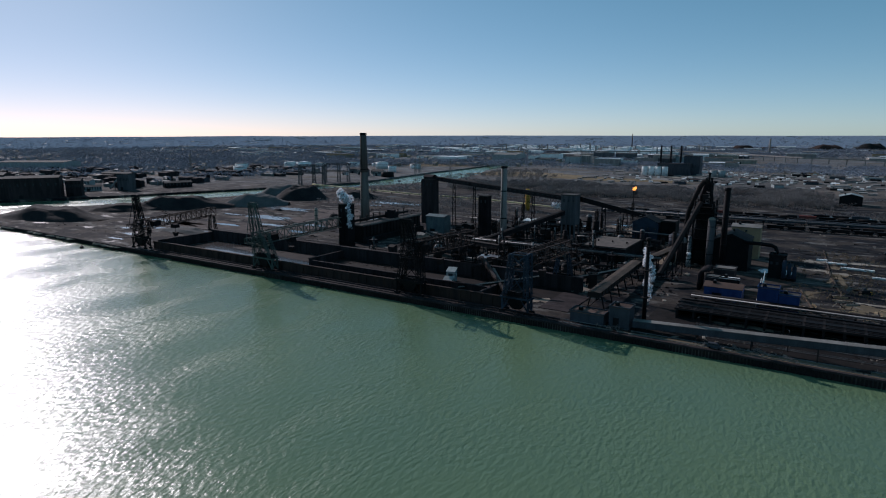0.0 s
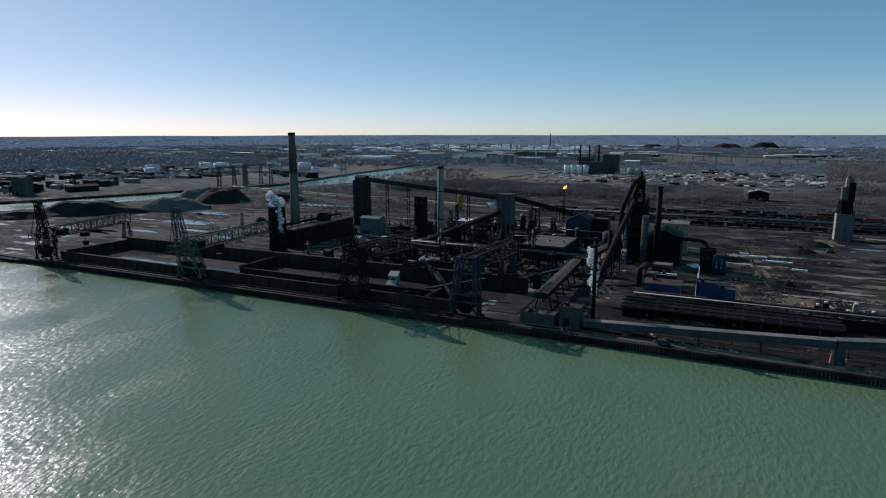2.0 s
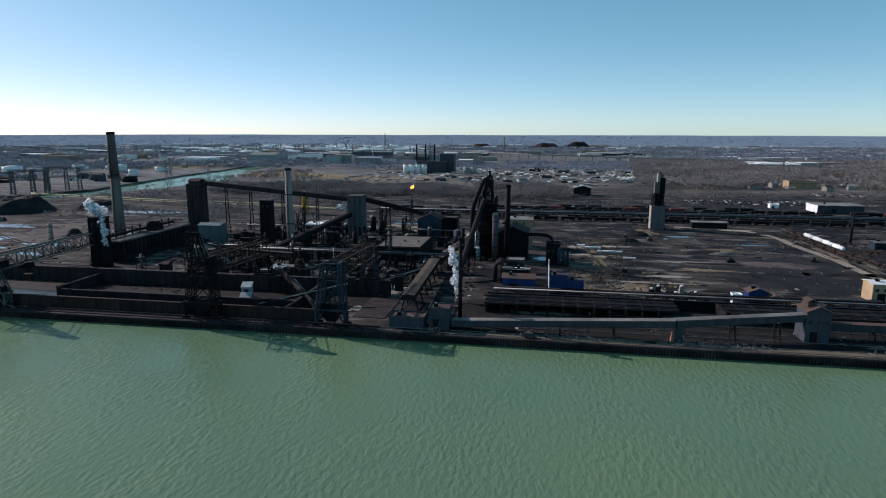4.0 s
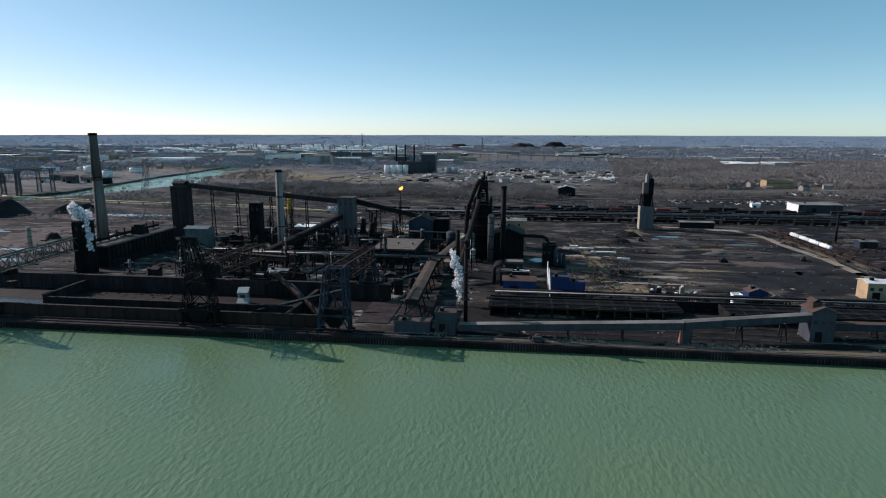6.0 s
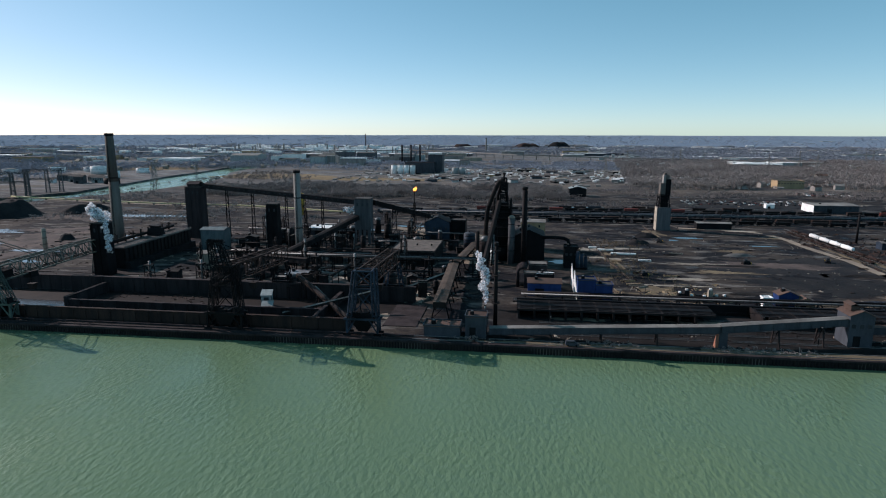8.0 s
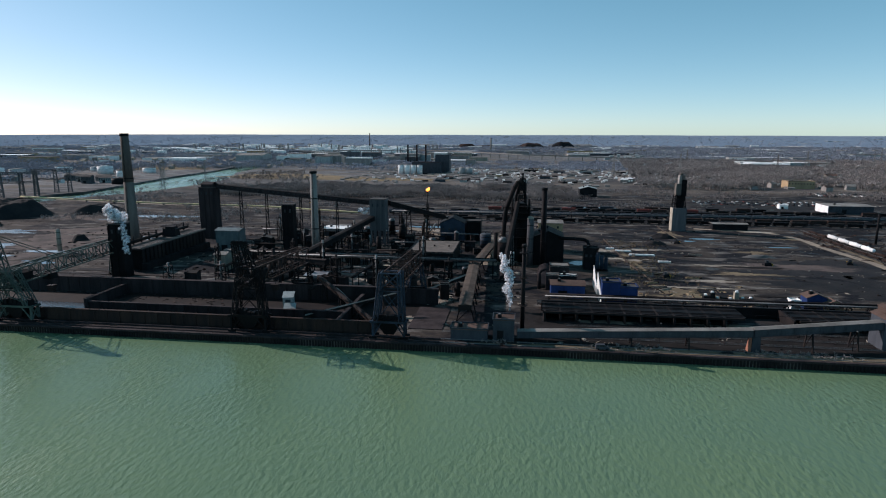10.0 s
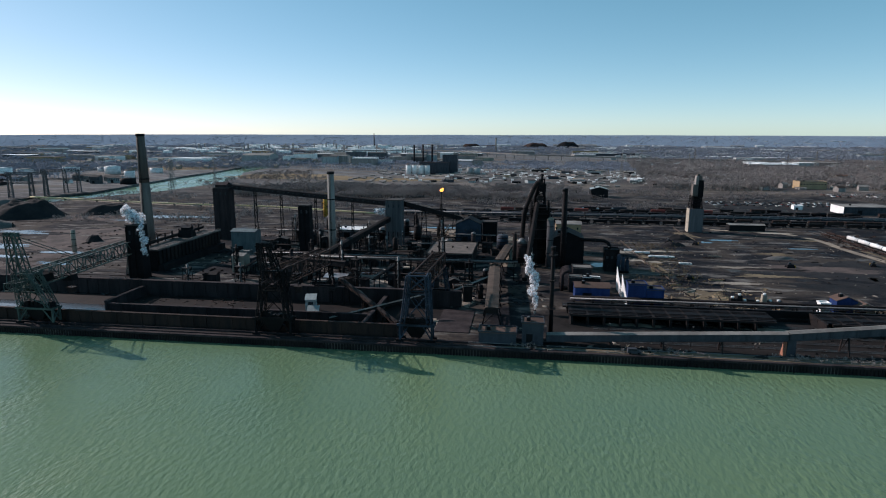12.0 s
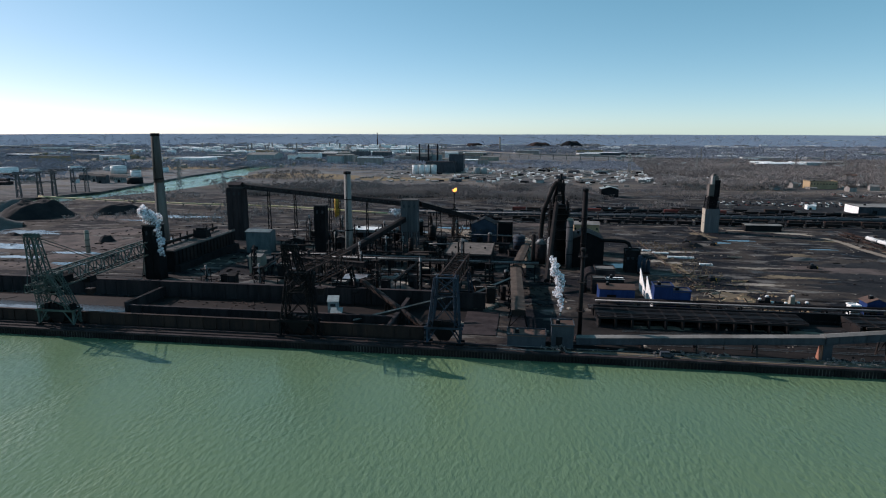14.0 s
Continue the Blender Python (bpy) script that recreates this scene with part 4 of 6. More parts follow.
gallery("quay_gallery", "grey-blue conveyor gallery leaving the transfer house", (89, 256, 6.8), (330, 262, 6.4), 3.6, 2.8, "grey_clad", "brown_roof", (0.08, 0.2, 0.35, 0.5, 0.65, 0.8), "rust")
shed("transfer_house", "grey-blue conveyor transfer house with brown roofs", 84.5, 253.5, 9, 10, 12.5, 2.2, "grey_clad", "brown_roof", "y", win=3, category="transfer house")
part("roof_lantern", Geo().box(-3.4, -2.2, 14.0, -0.2, 3.4, 16.0).gable(-3.4, -2.2, -0.2, 3.4, 16.0, 0.9, 0.3, 0.2, "y"), "brown_roof", bpy.data.objects["transfer_house"])
shed("drive_house", "grey-blue conveyor drive house with a brown roof", -66.5, 243.5, 8.5, 8, 8.8, 0, "grey_clad", "brown_roof", win=0, category="drive house")
shed("drive_annex", "low grey-blue drive annex with a red-brown roof", -80.5, 243, 15, 8, 4.4, 0, "grey_clad", "brown_roof", door=False, category="drive house")
c = thing("conveyor_pier", "grey pier with a faded orange-red lattice side", "pier", 29.1, 241.5, Z0)
part("pier_body", Geo().box(-0.2, -1.6, 0, 3.0, 1.6, 6.2, 0.1), "grey_clad", c)
part("lattice_side", Geo().hexa([(-1.4, -1.4, 0), (-0.3, -1.4, 0), (-0.3, 1.4, 0), (-1.4, 1.4, 0)], [(-0.5, -1.2, 6.0), (-0.3, -1.2, 6.0), (-0.3, 1.2, 6.0), (-0.5, 1.2, 6.0)]), "orange", c, "faded orange-red lattice side")
gallery("ore_trestle", "rust-brown covered ore trestle running inland", (-84, 258, 9.8), (-87, 350, 9.3), 5.4, 2.4, "rust", "plank", (0.05, 0.2, 0.35, 0.5, 0.65, 0.8, 0.95), "black", category="trestle")
gallery("ore_trestle", "rust-brown covered ore trestle behind the furnace", (-87, 352, 8.3), (-80, 452, 5.0), 5.0, 1.6, "rust", "plank", (0.15, 0.35, 0.55, 0.75, 0.92), "black", category="trestle")
gallery("skip_bridge", "steep dark skip bridge to the furnace top", (-70, 325, 8), (-63, 393, 41), 2.4, 1.6, "black", "rust", (0.25, 0.5, 0.75), "black", category="skip bridge")
gallery("low_belt", "pale fallen conveyor boom lying on trestles", (-156, 256, 4.2), (-117, 271, 12.0), 1.0, 0.9, "rust", "pale_roof", (0.2, 0.5, 0.85), "rust")
gallery("low_belt", "rust-red inclined belt frame", (-161, 290, 14.0), (-124, 252, 4.6), 2.0, 1.2, "brown", "rust", (0.12, 0.45, 0.8), "rust")
gallery("low_belt", "thin rusted belt frame beside the crane", (-150, 284, 9.5), (-127, 256, 4.2), 1.4, 1.0, "brown", "pale_roof", (0.2, 0.6), "rust")
gallery("low_belt", "curved grey belt bridge over the yard", (-107, 292, 8.0), (-88, 322, 10.0), 1.6, 1.0, "concrete_dark", "pale_roof", (0.3, 0.7), "black")


def pipe_rack(name, label, x0, x1, y, z, n_pipes, mat, step=12.0, width=4.0, deck=True):
    c = thing(name, label, "pipe rack", 0, 0, 0)
    n = max(2, int((x1 - x0) / step))
    me = Geo()
    for sy in (-1, 1):
        me.beam((0, sy * width / 2, Z0), (0, sy * width / 2, z), 0.5)
    me.beam((0, -width / 2 - 0.5, z), (0, width / 2 + 0.5, z), 0.5)
    me.beam((0, -width / 2, Z0 + 0.5), (0, width / 2, z - 0.2), 0.25)
    bent = me.mesh("bent", M[mat])
    for i in range(n + 1):
        o = part("bent", bent, mat, c)
        o.location = (x0 + (x1 - x0) * i / n, y, 0)
    for k in range(n_pipes):
        yy = y - width / 2 + width * (k + 0.5) / n_pipes
        r = (0.55, 0.38, 0.7, 0.3, 0.45)[k % 5]
        part("pipe", Geo().tube((x0 - 2, yy, z + 0.25 + r), (x1 + 2, yy, z + 0.25 + r), r, r, 10), ("pipe", "rust", "black", "rust", "dark")[k % 5], c)
    if deck:
        g = Geo().box(x0 - 2, y - width / 2 - 1.2, z + 0.1, x1 + 2, y - width / 2 - 0.3, z + 0.25)
        g.beam((x0 - 2, y - width / 2 - 1.2, z + 1.3), (x1 + 2, y - width / 2 - 1.2, z + 1.3), 0.12)
        m = int((x1 - x0) / 3)
        for i in range(m + 1):
            g.beam((x0 + i * 3, y - width / 2 - 1.2, z + 0.2), (x0 + i * 3, y - width / 2 - 1.2, z + 1.3), 0.1)
        part("walkway", g, mat, c)
    return c


pipe_rack("pipe_bridge", "dark steel pipe bridge across the works", -196, -76, 346, 13.2, 4, "black")
pipe_rack("pipe_bridge", "long dark pipe trestle with silver pipe and walkway", -46, 330, 297, 6.6, 3, "black", 9.0, 4.5)
pipe_rack("pipe_bridge", "dark steel pipe bridge behind the bunkers", -260, -180, 452, 10.5, 4, "black")
pipe_rack("pipe_bridge", "dark pipe bridge beside the flat workshop", -235, -145, 372, 9.0, 3, "rust")


def high_line():
    """Dark stock-bin trestle under the long pipe rack."""
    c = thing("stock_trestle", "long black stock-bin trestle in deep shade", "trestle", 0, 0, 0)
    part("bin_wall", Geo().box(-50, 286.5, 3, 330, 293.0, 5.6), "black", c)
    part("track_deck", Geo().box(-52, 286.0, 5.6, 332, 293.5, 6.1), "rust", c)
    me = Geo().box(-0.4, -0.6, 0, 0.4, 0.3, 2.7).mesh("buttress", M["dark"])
    for i in range(54):
        o = part("buttress", me, "dark", c)
        o.location = (-49 + i * 7, 286.4, 3)
    g = Geo()
    for yy in (288.2, 291.0):
        g.box(-52, yy, 6.1, 332, yy + 0.15, 6.3)
    part("track", g, "pipe", c)


high_line()


def stock_bins():
    """Open ore bins before the trestle: cross walls, a back wall and a beam along the front."""
    c = thing("stock_bin_row", "row of open ore bins before the trestle, black partly for shade", "ore bin", 0, 0, 0)
    # black floor colour covers both ore fines and the shade lying here
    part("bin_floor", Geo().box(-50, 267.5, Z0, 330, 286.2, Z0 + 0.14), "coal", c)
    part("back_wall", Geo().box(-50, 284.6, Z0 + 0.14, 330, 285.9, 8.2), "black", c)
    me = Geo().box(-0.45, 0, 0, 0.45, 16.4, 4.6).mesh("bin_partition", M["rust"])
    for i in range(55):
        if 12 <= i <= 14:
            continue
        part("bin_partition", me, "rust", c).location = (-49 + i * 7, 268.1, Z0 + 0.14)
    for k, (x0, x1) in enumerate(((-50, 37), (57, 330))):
        # deck coloured black to take in shadows falling across the bins
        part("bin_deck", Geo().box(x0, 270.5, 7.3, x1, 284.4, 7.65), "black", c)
        g = Geo()
        for yy in (272.4, 274.0, 279.4, 281.0):
            g.box(x0, yy, 7.66, x1, yy + 0.16, 7.86)
        part("deck_rail", g, "rust", c)
    g = Geo().beam((-50, 268.4, 7.4), (36, 268.4, 7.4), 0.7, 0.9).beam((58, 268.4, 7.4), (330, 268.4, 7.4), 0.7, 0.9)
    part("front_beam", g, "rust", c)
    g = Geo()
    for i in range(64):
        g.beam((-49 + i * 6, 270.8, 7.6), (-49 + i * 6, 270.8, 8.8), 0.12)
    g.beam((-50, 270.8, 8.8), (330, 270.8, 8.8), 0.12)
    part("handrail", g, "black", c)


stock_bins()


# ---- flare, yellow tower, bunker tower ----
c = thing("flare_stack", "slender flare stack with an orange flame", "flare stack", -146, 548, Z0)
part("riser", Geo().tube((0, 0, 0), (0, 0, 29.0), 0.45, 0.4, 10), "rust", c)
part("burner_tip", Geo().tube((0, 0, 29.0), (0, 0, 30.1), 0.7, 0.8, 10), "black", c)
part("mast_lattice", Geo().tower((0, 0, 0), (0, 0, 19), 3.2, 1.6, 6, 0.22, 0.13), "black", c)
fm = bpy.data.materials.new("flame")
fm.use_nodes = True
fm.node_tree.nodes["Principled BSDF"].inputs["Base Color"].default_value = (0.9, 0.35, 0.05, 1)
fm.node_tree.nodes["Principled BSDF"].inputs["Emission Color"].default_value = (1.0, 0.36, 0.06, 1)
fm.node_tree.nodes["Principled BSDF"].inputs["Emission Strength"].default_value = 2.2
M["flame"] = fm
bm = bmesh.new()
bmesh.ops.create_icosphere(bm, subdivisions=3, radius=1)
for v in bm.verts:
    z = v.co.z
    r = 1.6 * (1.15 - 0.75 * max(0, z)) * (1 + 0.35 * noise.noise(v.co * 1.6))
    v.co = Vector((v.co.x * r + 1.4 * (z + 1) * 0.6, v.co.y * r, 31.9 + z * 1.9 + 0.4 * noise.noise(v.co * 2.3)))
me = bpy.data.meshes.new("flame")
bm.to_mesh(me)
bm.free()
me.materials.append(fm)
part("flame", me, "flame", c, "bright orange flame")

c = thing("yellow_tower", "yellow-orange steel process tower", "tower", -267, 583, Z0)
part("column", Geo().tube((0, 0, 0), (0, 0, 22), 2.4, 2.4, 14).dome((0, 0, 22), 2.4, 1.2, 14, 3), "yellow", c)
part("frame_tower", Geo().tower((0, 0, 0), (0, 0, 20), 6, 5.5, 4, 0.4, 0.25), "rust", c)
for z in (7, 14, 20):
    part("deck", Geo().box(-3.2, -3.2, z, 3.2, 3.2, z + 0.25), "yellow", c)

c = thing("bunker_tower", "tan concrete bunker tower with a dark lattice middle", "tower", 73, 541, Z0)
# darker block and paler west slab put sun and shade into the colour
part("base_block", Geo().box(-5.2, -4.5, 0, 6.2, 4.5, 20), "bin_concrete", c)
part("west_face", Geo().box(-5.55, -4.6, 0, -5.22, 4.6, 20), "tan_concrete", c, "tan concrete side slab, coloured paler as the sunlit face")
part("lattice", Geo().tower((0, 0, 20), (0, 0, 31), 9, 7.4, 3, 0.6, 0.35), "black", c)
part("bin", Geo().box(-2.8, -3.0, 20, 3.6, 3.0, 31), "black", c)
part("upper_block", Geo().box(-3.6, -3.0, 30, 0.6, 3.0, 40.5), "soot_brick", c)
part("upper_bin", Geo().box(0.7, -3.4, 30, 4.8, 3.4, 44), "black", c)
part("head_house", Geo().box(-1.4, -2.4, 40.5, 0.6, 2.4, 47.5), "concrete", c)
part("head_bin", Geo().box(0.65, -2.4, 44, 3.4, 2.4, 47.5).box(-0.6, -1.8, 47.5, 1.6, 1.8, 49.2), "soot_brick", c)
for z in (8, 15):
    part("ledge", Geo().box(-5.65, -4.66, z, 6.3, 4.66, z + 0.25), "bin_concrete", c)
part("stair", Geo().beam((6.5, -3, 0), (6.5, 3, 8), 0.6).beam((6.5, 3, 8), (6.5, -3, 15), 0.6).beam((6.5, -3, 15), (6.5, 3, 22), 0.6), "rust", c)


# ---- stockpiles ----
def pile(x, y, rx, ry, h, mat, label, seed, turn=0.0):
    bm = bmesh.new()
    bmesh.ops.create_grid(bm, x_segments=44, y_segments=44, size=1.0)
    for v in bm.verts:
        px, py = v.co.x, v.co.y
        r = math.hypot(px, py) * (1 + 0.22 * noise.noise((px * 1.5 + seed, py * 1.5, seed)))
        k = max(0.0, min(1.0, (1.0 - r) * 1.75))
        k *= 0.86 + 0.3 * noise.noise((px * 2.4 + seed, py * 2.4, 3)) + 0.06 * noise.noise((px * 11, py * 11, seed))
        v.co = Vector((px * rx, py * ry, max(0, k) * h - 0.15))
    for f in bm.faces:
        f.smooth = True
    me = bpy.data.meshes.new("stockpile")
    bm.to_mesh(me)
    bm.free()
    me.materials.append(M[mat])
    ob = tagged(new("stockpile", me), label, "stockpile", "stockpiles")
    ob.matrix_world = pose(x, y, Z0, 0, 0, turn)
    return ob


pile(-640, 281, 62, 24, 12.5, "coal", "long black coal stockpile beside the river", 1, 15)
pile(-640, 352, 34, 20, 8, "coal", "low black coal stockpile", 2, 30)
pile(-608, 400, 60, 24, 14, "coal", "long black coal stockpile", 3, 40)
pile(-556, 462, 38, 24, 14, "ore", "grey ore stockpile with smooth sides", 4, 40)
pile(-562, 541, 36, 26, 17, "coal", "steep black coal stockpile", 5, 50)
pile(-604, 548, 40, 26, 15, "ore", "pale grey ore stockpile", 6, 50)
pile(-500, 578, 30, 16, 9, "coal", "low black coal stockpile", 7, 50)
pile(-401, 427, 6.5, 5, 5, "coal", "small black coal heap", 8)
pile(-494, 440, 8, 4, 2.5, "coal", "small dark heap on the ice", 9)
pile(-455, 300, 30, 9, 4, "ore", "low brown spoil bank", 10, 5)
pile(-230, 312, 14, 9, 3, "ore", "low grey gravel heap by the wall", 11)
pile(-150, 318, 11, 8, 3.5, "ore", "pale gravel heap in the works yard", 12)
pile(40, 470, 9, 5, 3.5, "coal", "black heap in the open yard", 13)
pile(52, 500, 10, 5, 4, "coal", "black heap at the bunker tower", 14)
pile(100, 430, 12, 4, 2, "ore", "low brown weed-grown heap", 15)

for i, (x, y, rx, ry) in enumerate(((115, 402, 55, 22), (140, 350, 50, 20), (250, 420, 50, 60), (250, 720, 110, 40))):
    patch("coal_ground", x, y, rx, ry, "coal", "black coal dust spread on the yard", Z0 + 0.02, i + 500, "structure", 0.8)

g = Geo().box(-108, 250, Z0, -93, 283, Z0 + 0.3)
solid("pavement_pad", g, "concrete_dark", "worn grey concrete pad beside the trestle", "pavement", "structure")

# wet and icy flats
flats = [(-497, 455, 30, 9, "ice"), (-464, 398, 30, 8, "ice"), (-430, 560, 30, 8, "ice"), (-455, 345, 16, 4, "puddle"), (-500, 300, 22, 4, "ice"), (-480, 268, 14, 3, "ice"),
         (-515, 285, 9, 3, "ice"), (-470, 250, 9, 2, "ice"), (-545, 330, 30, 5, "ice"), (-420, 365, 18, 4, "ice"), (-360, 440, 14, 4, "ice"), (-370, 350, 12, 4, "puddle"), (-345, 460, 12, 3, "ice"),
         (-168, 312, 7, 4, "ice"), (60, 488, 14, 4, "puddle"), (84, 500, 10, 4, "puddle"), (20, 690, 26, 7, "puddle"), (130, 470, 10, 2, "puddle"), (-180, 505, 16, 4, "ice"), (-140, 530, 18, 4, "puddle"),
         (-20, 395, 10, 8, "puddle")]
for i, (x, y, rx, ry, mat) in enumerate(flats):
    patch("ice_sheet" if mat == "ice" else "puddle", x, y, rx, ry, mat, "thin grey ice on the yard" if mat == "ice" else "shallow dark puddle on the yard", Z0 + 0.05 + 0.01 * (i % 5), i + 20, "structure", 0.5)
grass = [(72, 376, 17, 4), (104, 446, 9, 5), (12, 408, 5, 26), (22, 330, 12, 7), (176, 440, 7, 45), (62, 520, 7, 16), (150, 505, 14, 3), (22, 316, 16, 5), (110, 312, 26, 4), (-2, 345, 6, 6)]
for i, (x, y, rx, ry) in enumerate(grass):
    patch("weed_patch", x, y, rx, ry, "scrub", "dry brown weeds on the open yard", Z0 + 0.11 + 0.01 * (i % 4), i + 60, "structure", 0.95)
pale = [(10, 412, 14, 5), (28, 446, 12, 4), (0, 440, 8, 6), (62, 398, 16, 3), (-140, 312, 10, 5), (-101, 300, 6, 10), (-150, 330, 9, 4), (-128, 510, 12, 8), (-112, 262, 9, 4), (40, 272, 26, 1.6), (120, 247, 20, 1.4), (-20, 270, 12, 2), (170, 268, 24, 1.6)]
for i, (x, y, rx, ry) in enumerate(((-385, 405, 80, 42), (-445, 335, 80, 18), (-330, 475, 50, 18), (-520, 330, 40, 14), (-480, 540, 60, 16), (-100, 560, 60, 9), (110, 400, 40, 10), (-420, 470, 50, 14))):
    patch("dirt_patch", x, y, rx, ry, "brown_dirt", "red-brown bare dirt on the yard", Z0 + 0.03, i + 400, "structure", 0.7)
for i, (x, y, rx, ry) in enumerate(pale):
    patch("rubble_patch", x, y, rx, ry, "rubble" if i < 8 else "dirt_road", "pale worn gravel patch on the yard", Z0 + 0.16 + 0.01 * (i % 4), i + 90, "structure", 0.95)
patch("quay_verge", 60, 236.5, 120, 3.0, "scrub", "dry weedy verge along the quay", Z0 + 0.08, 200, "structure", 0.3)


def strip(name, pts, w, mat, label, z):
    g = Geo()
    vs = []
    for i, p in enumerate(pts):
        a, b = Vector(pts[max(0, i - 1)]), Vector(pts[min(len(pts) - 1, i + 1)])
        d = (b - a).normalized()
        s = Vector((-d.y, d.x)) * (w / 2) * (1 + 0.12 * noise.noise((p[0] * 0.1, p[1] * 0.1, 5)))
        vs += [(p[0] - s.x, p[1] - s.y, z), (p[0] + s.x, p[1] + s.y, z)]
    g.add(vs, [(2 * i, 2 * i + 1, 2 * i + 3, 2 * i + 2) for i in range(len(pts) - 1)])
    return solid(name, g, mat, label, "road", "structure")


def curve_points(ctrl, n=24):
    out = []
    for i in range(len(ctrl) - 1):
        p0, p1, p2, p3 = (Vector(ctrl[max(0, min(len(ctrl) - 1, i + k))]) for k in (-1, 0, 1, 2))
        for j in range(n):
            t = j / n
            out.append(tuple(0.5 * ((2 * p1) + (p2 - p0) * t + (2 * p0 - 5 * p1 + 4 * p2 - p3) * t * t + (3 * p1 - p0 - 3 * p2 + p3) * t ** 3)))
    return out + [tuple(ctrl[-1])]


strip("road_1", curve_points([(90, 552), (140, 540), (158, 510), (160, 470), (166, 420), (166, 375), (172, 320)], 8), 6, "dirt_road", "pale curving dirt track across the yard", Z0 + 0.20)
strip("road_2", curve_points([(-160, 520), (-140, 508), (-126, 490), (-118, 478)], 6), 10, "dirt_road", "pale curving dirt track by the flare", Z0 + 0.2)
strip("road_3", curve_points([(-92, 500), (-78, 470), (-79, 420), (-80, 380)], 6), 10, "dirt_road", "pale dirt track behind the furnace", Z0 + 0.21)
strip("road_4", curve_points([(-700, 700), (-560, 668), (-440, 650), (-300, 632), (-200, 610)], 8), 9, "dirt_road", "pale gravel road along the works boundary", Z0 + 0.07)
c = thing("yellow_pipeline", "long faded yellow gas pipeline on low supports", "pipeline", 0, 0, 0)
pts = [(x, y, 5.2) for x, y in curve_points([(-690, 690), (-560, 664), (-452, 646), (-346, 637), (-220, 600)], 6)]
part("pipe", Geo().path(pts, 0.85, 10), "pale_yellow", c)
me = Geo().box(-0.4, -0.9, 0, 0.4, 0.9, 1.6).mesh("support", M["concrete_dark"])
for x, y, _ in pts[1::2]:
    o = part("support", me, "concrete_dark", c)
    o.location = (x, y, Z0)


# ---- railway ----
def wagon_meshes():
    kinds = {}
    for kind, mat in (("hopper", "black"), ("hopper", "rust"), ("box", "brown"), ("box", "red"), ("tank", "white"), ("tank", "dark"), ("covered", "grey_clad"), ("flat", "brown")):
        if kind == "hopper":
            g = Geo().hexa([(-5.5, -1.1, 1.0), (5.5, -1.1, 1.0), (5.5, 1.1, 1.0), (-5.5, 1.1, 1.0)], [(-7, -1.5, 3.6), (7, -1.5, 3.6), (7, 1.5, 3.6), (-7, 1.5, 3.6)])
            for i in range(8):
                a = -6.6 + i * 1.88
                g.beam((a, -1.56, 1.6), (a, -1.56, 3.6), 0.16)
        elif kind in ("box", "covered"):
            g = Geo().box(-7, -1.5, 1.0, 7, 1.5, 3.9).gable(-7, -1.5, 7, 1.5, 3.9, 0.35, 0.05, 0.08)
            g.box(-1.3, -1.6, 1.2, 1.3, -1.5, 3.7)
        elif kind == "tank":
            g = Geo().tube((-6.6, 0, 2.5), (6.6, 0, 2.5), 1.45, 1.45, 14).tube((6.6, 0, 2.5), (7.1, 0, 2.5), 1.45, 0.8, 14).tube((-7.1, 0, 2.5), (-6.6, 0, 2.5), 0.8, 1.45, 14)
            g.tube((0, 0, 3.8), (0, 0, 4.4), 0.6, 0.6, 10)
        else:
            g = Geo().box(-7, -1.4, 1.0, 7, 1.4, 1.35)
            for i in range(6):
                g.beam((-6.5 + i * 2.6, -1.4, 1.3), (-6.5 + i * 2.6, -1.4, 2.6), 0.16).beam((-6.5 + i * 2.6, 1.4, 1.3), (-6.5 + i * 2.6, 1.4, 2.6), 0.16)
            for i in range(4):
                g.tube((-6, -0.9 + i * 0.6, 1.6), (6, -0.9 + i * 0.6, 1.6), 0.28, 0.28, 8)
        kinds[kind, mat] = g.mesh("wagon_body", M[mat])
    return kinds


WAGON = wagon_meshes()
b = Geo()
for a in (-0.9, 0.9):
    for yy in (-0.8, 0.8):
        b.tube((a, yy - 0.08, 0.45), (a, yy + 0.08, 0.45), 0.45, 0.45, 10)
b.box(-1.4, -0.7, 0.5, 1.4, 0.7, 0.95)
BOGIE = b.mesh("bogie", M["black"])
UNDER = Geo().box(-7.4, -0.5, 0.8, 7.4, 0.5, 1.05).mesh("underframe", M["black"])
WORDS = {"hopper": "open hopper wagon", "box": "boxcar", "tank": "tank wagon", "covered": "covered wagon", "flat": "flat wagon with pipes"}
TONE = {"black": "black sooty", "rust": "dark rusted", "brown": "rust-brown", "red": "faded red", "white": "white", "dark": "dark grey", "grey_clad": "pale grey"}


def wagon(kind, mat, x, y, turn, z=Z0 + 0.28):
    c = thing("rail_wagon", f"{TONE[mat]} {WORDS[kind]} standing on the siding", "rail wagon", x, y, z, turn, "wagons on the sidings")
    part("wagon_body", WAGON[kind, mat], mat, c)
    part("underframe", UNDER, mat, c)
    for a in (-5, 5):
        part("bogie", BOGIE, mat, c).location = (a, 0, 0)


def track(name, p, q):
    p, q = Vector((*p, 0)), Vector((*q, 0))
    d = (q - p).normalized()
    s = Vector((-d.y, d.x, 0))
    up = Vector((0, 0, Z0))
    g = Geo().beam(p + up + Vector((0, 0, 0.03)), q + up + Vector((0, 0, 0.03)), 3.4, 0.2)
    bed = solid(name, g, "gravel", "dark gravel railway siding bed", "railway track", "structure")
    for k in (-0.75, 0.75):
        part("rail", Geo().beam(p + up + s * k + Vector((0, 0, 0.2)), q + up + s * k + Vector((0, 0, 0.2)), 0.12, 0.16), "pipe", bed)


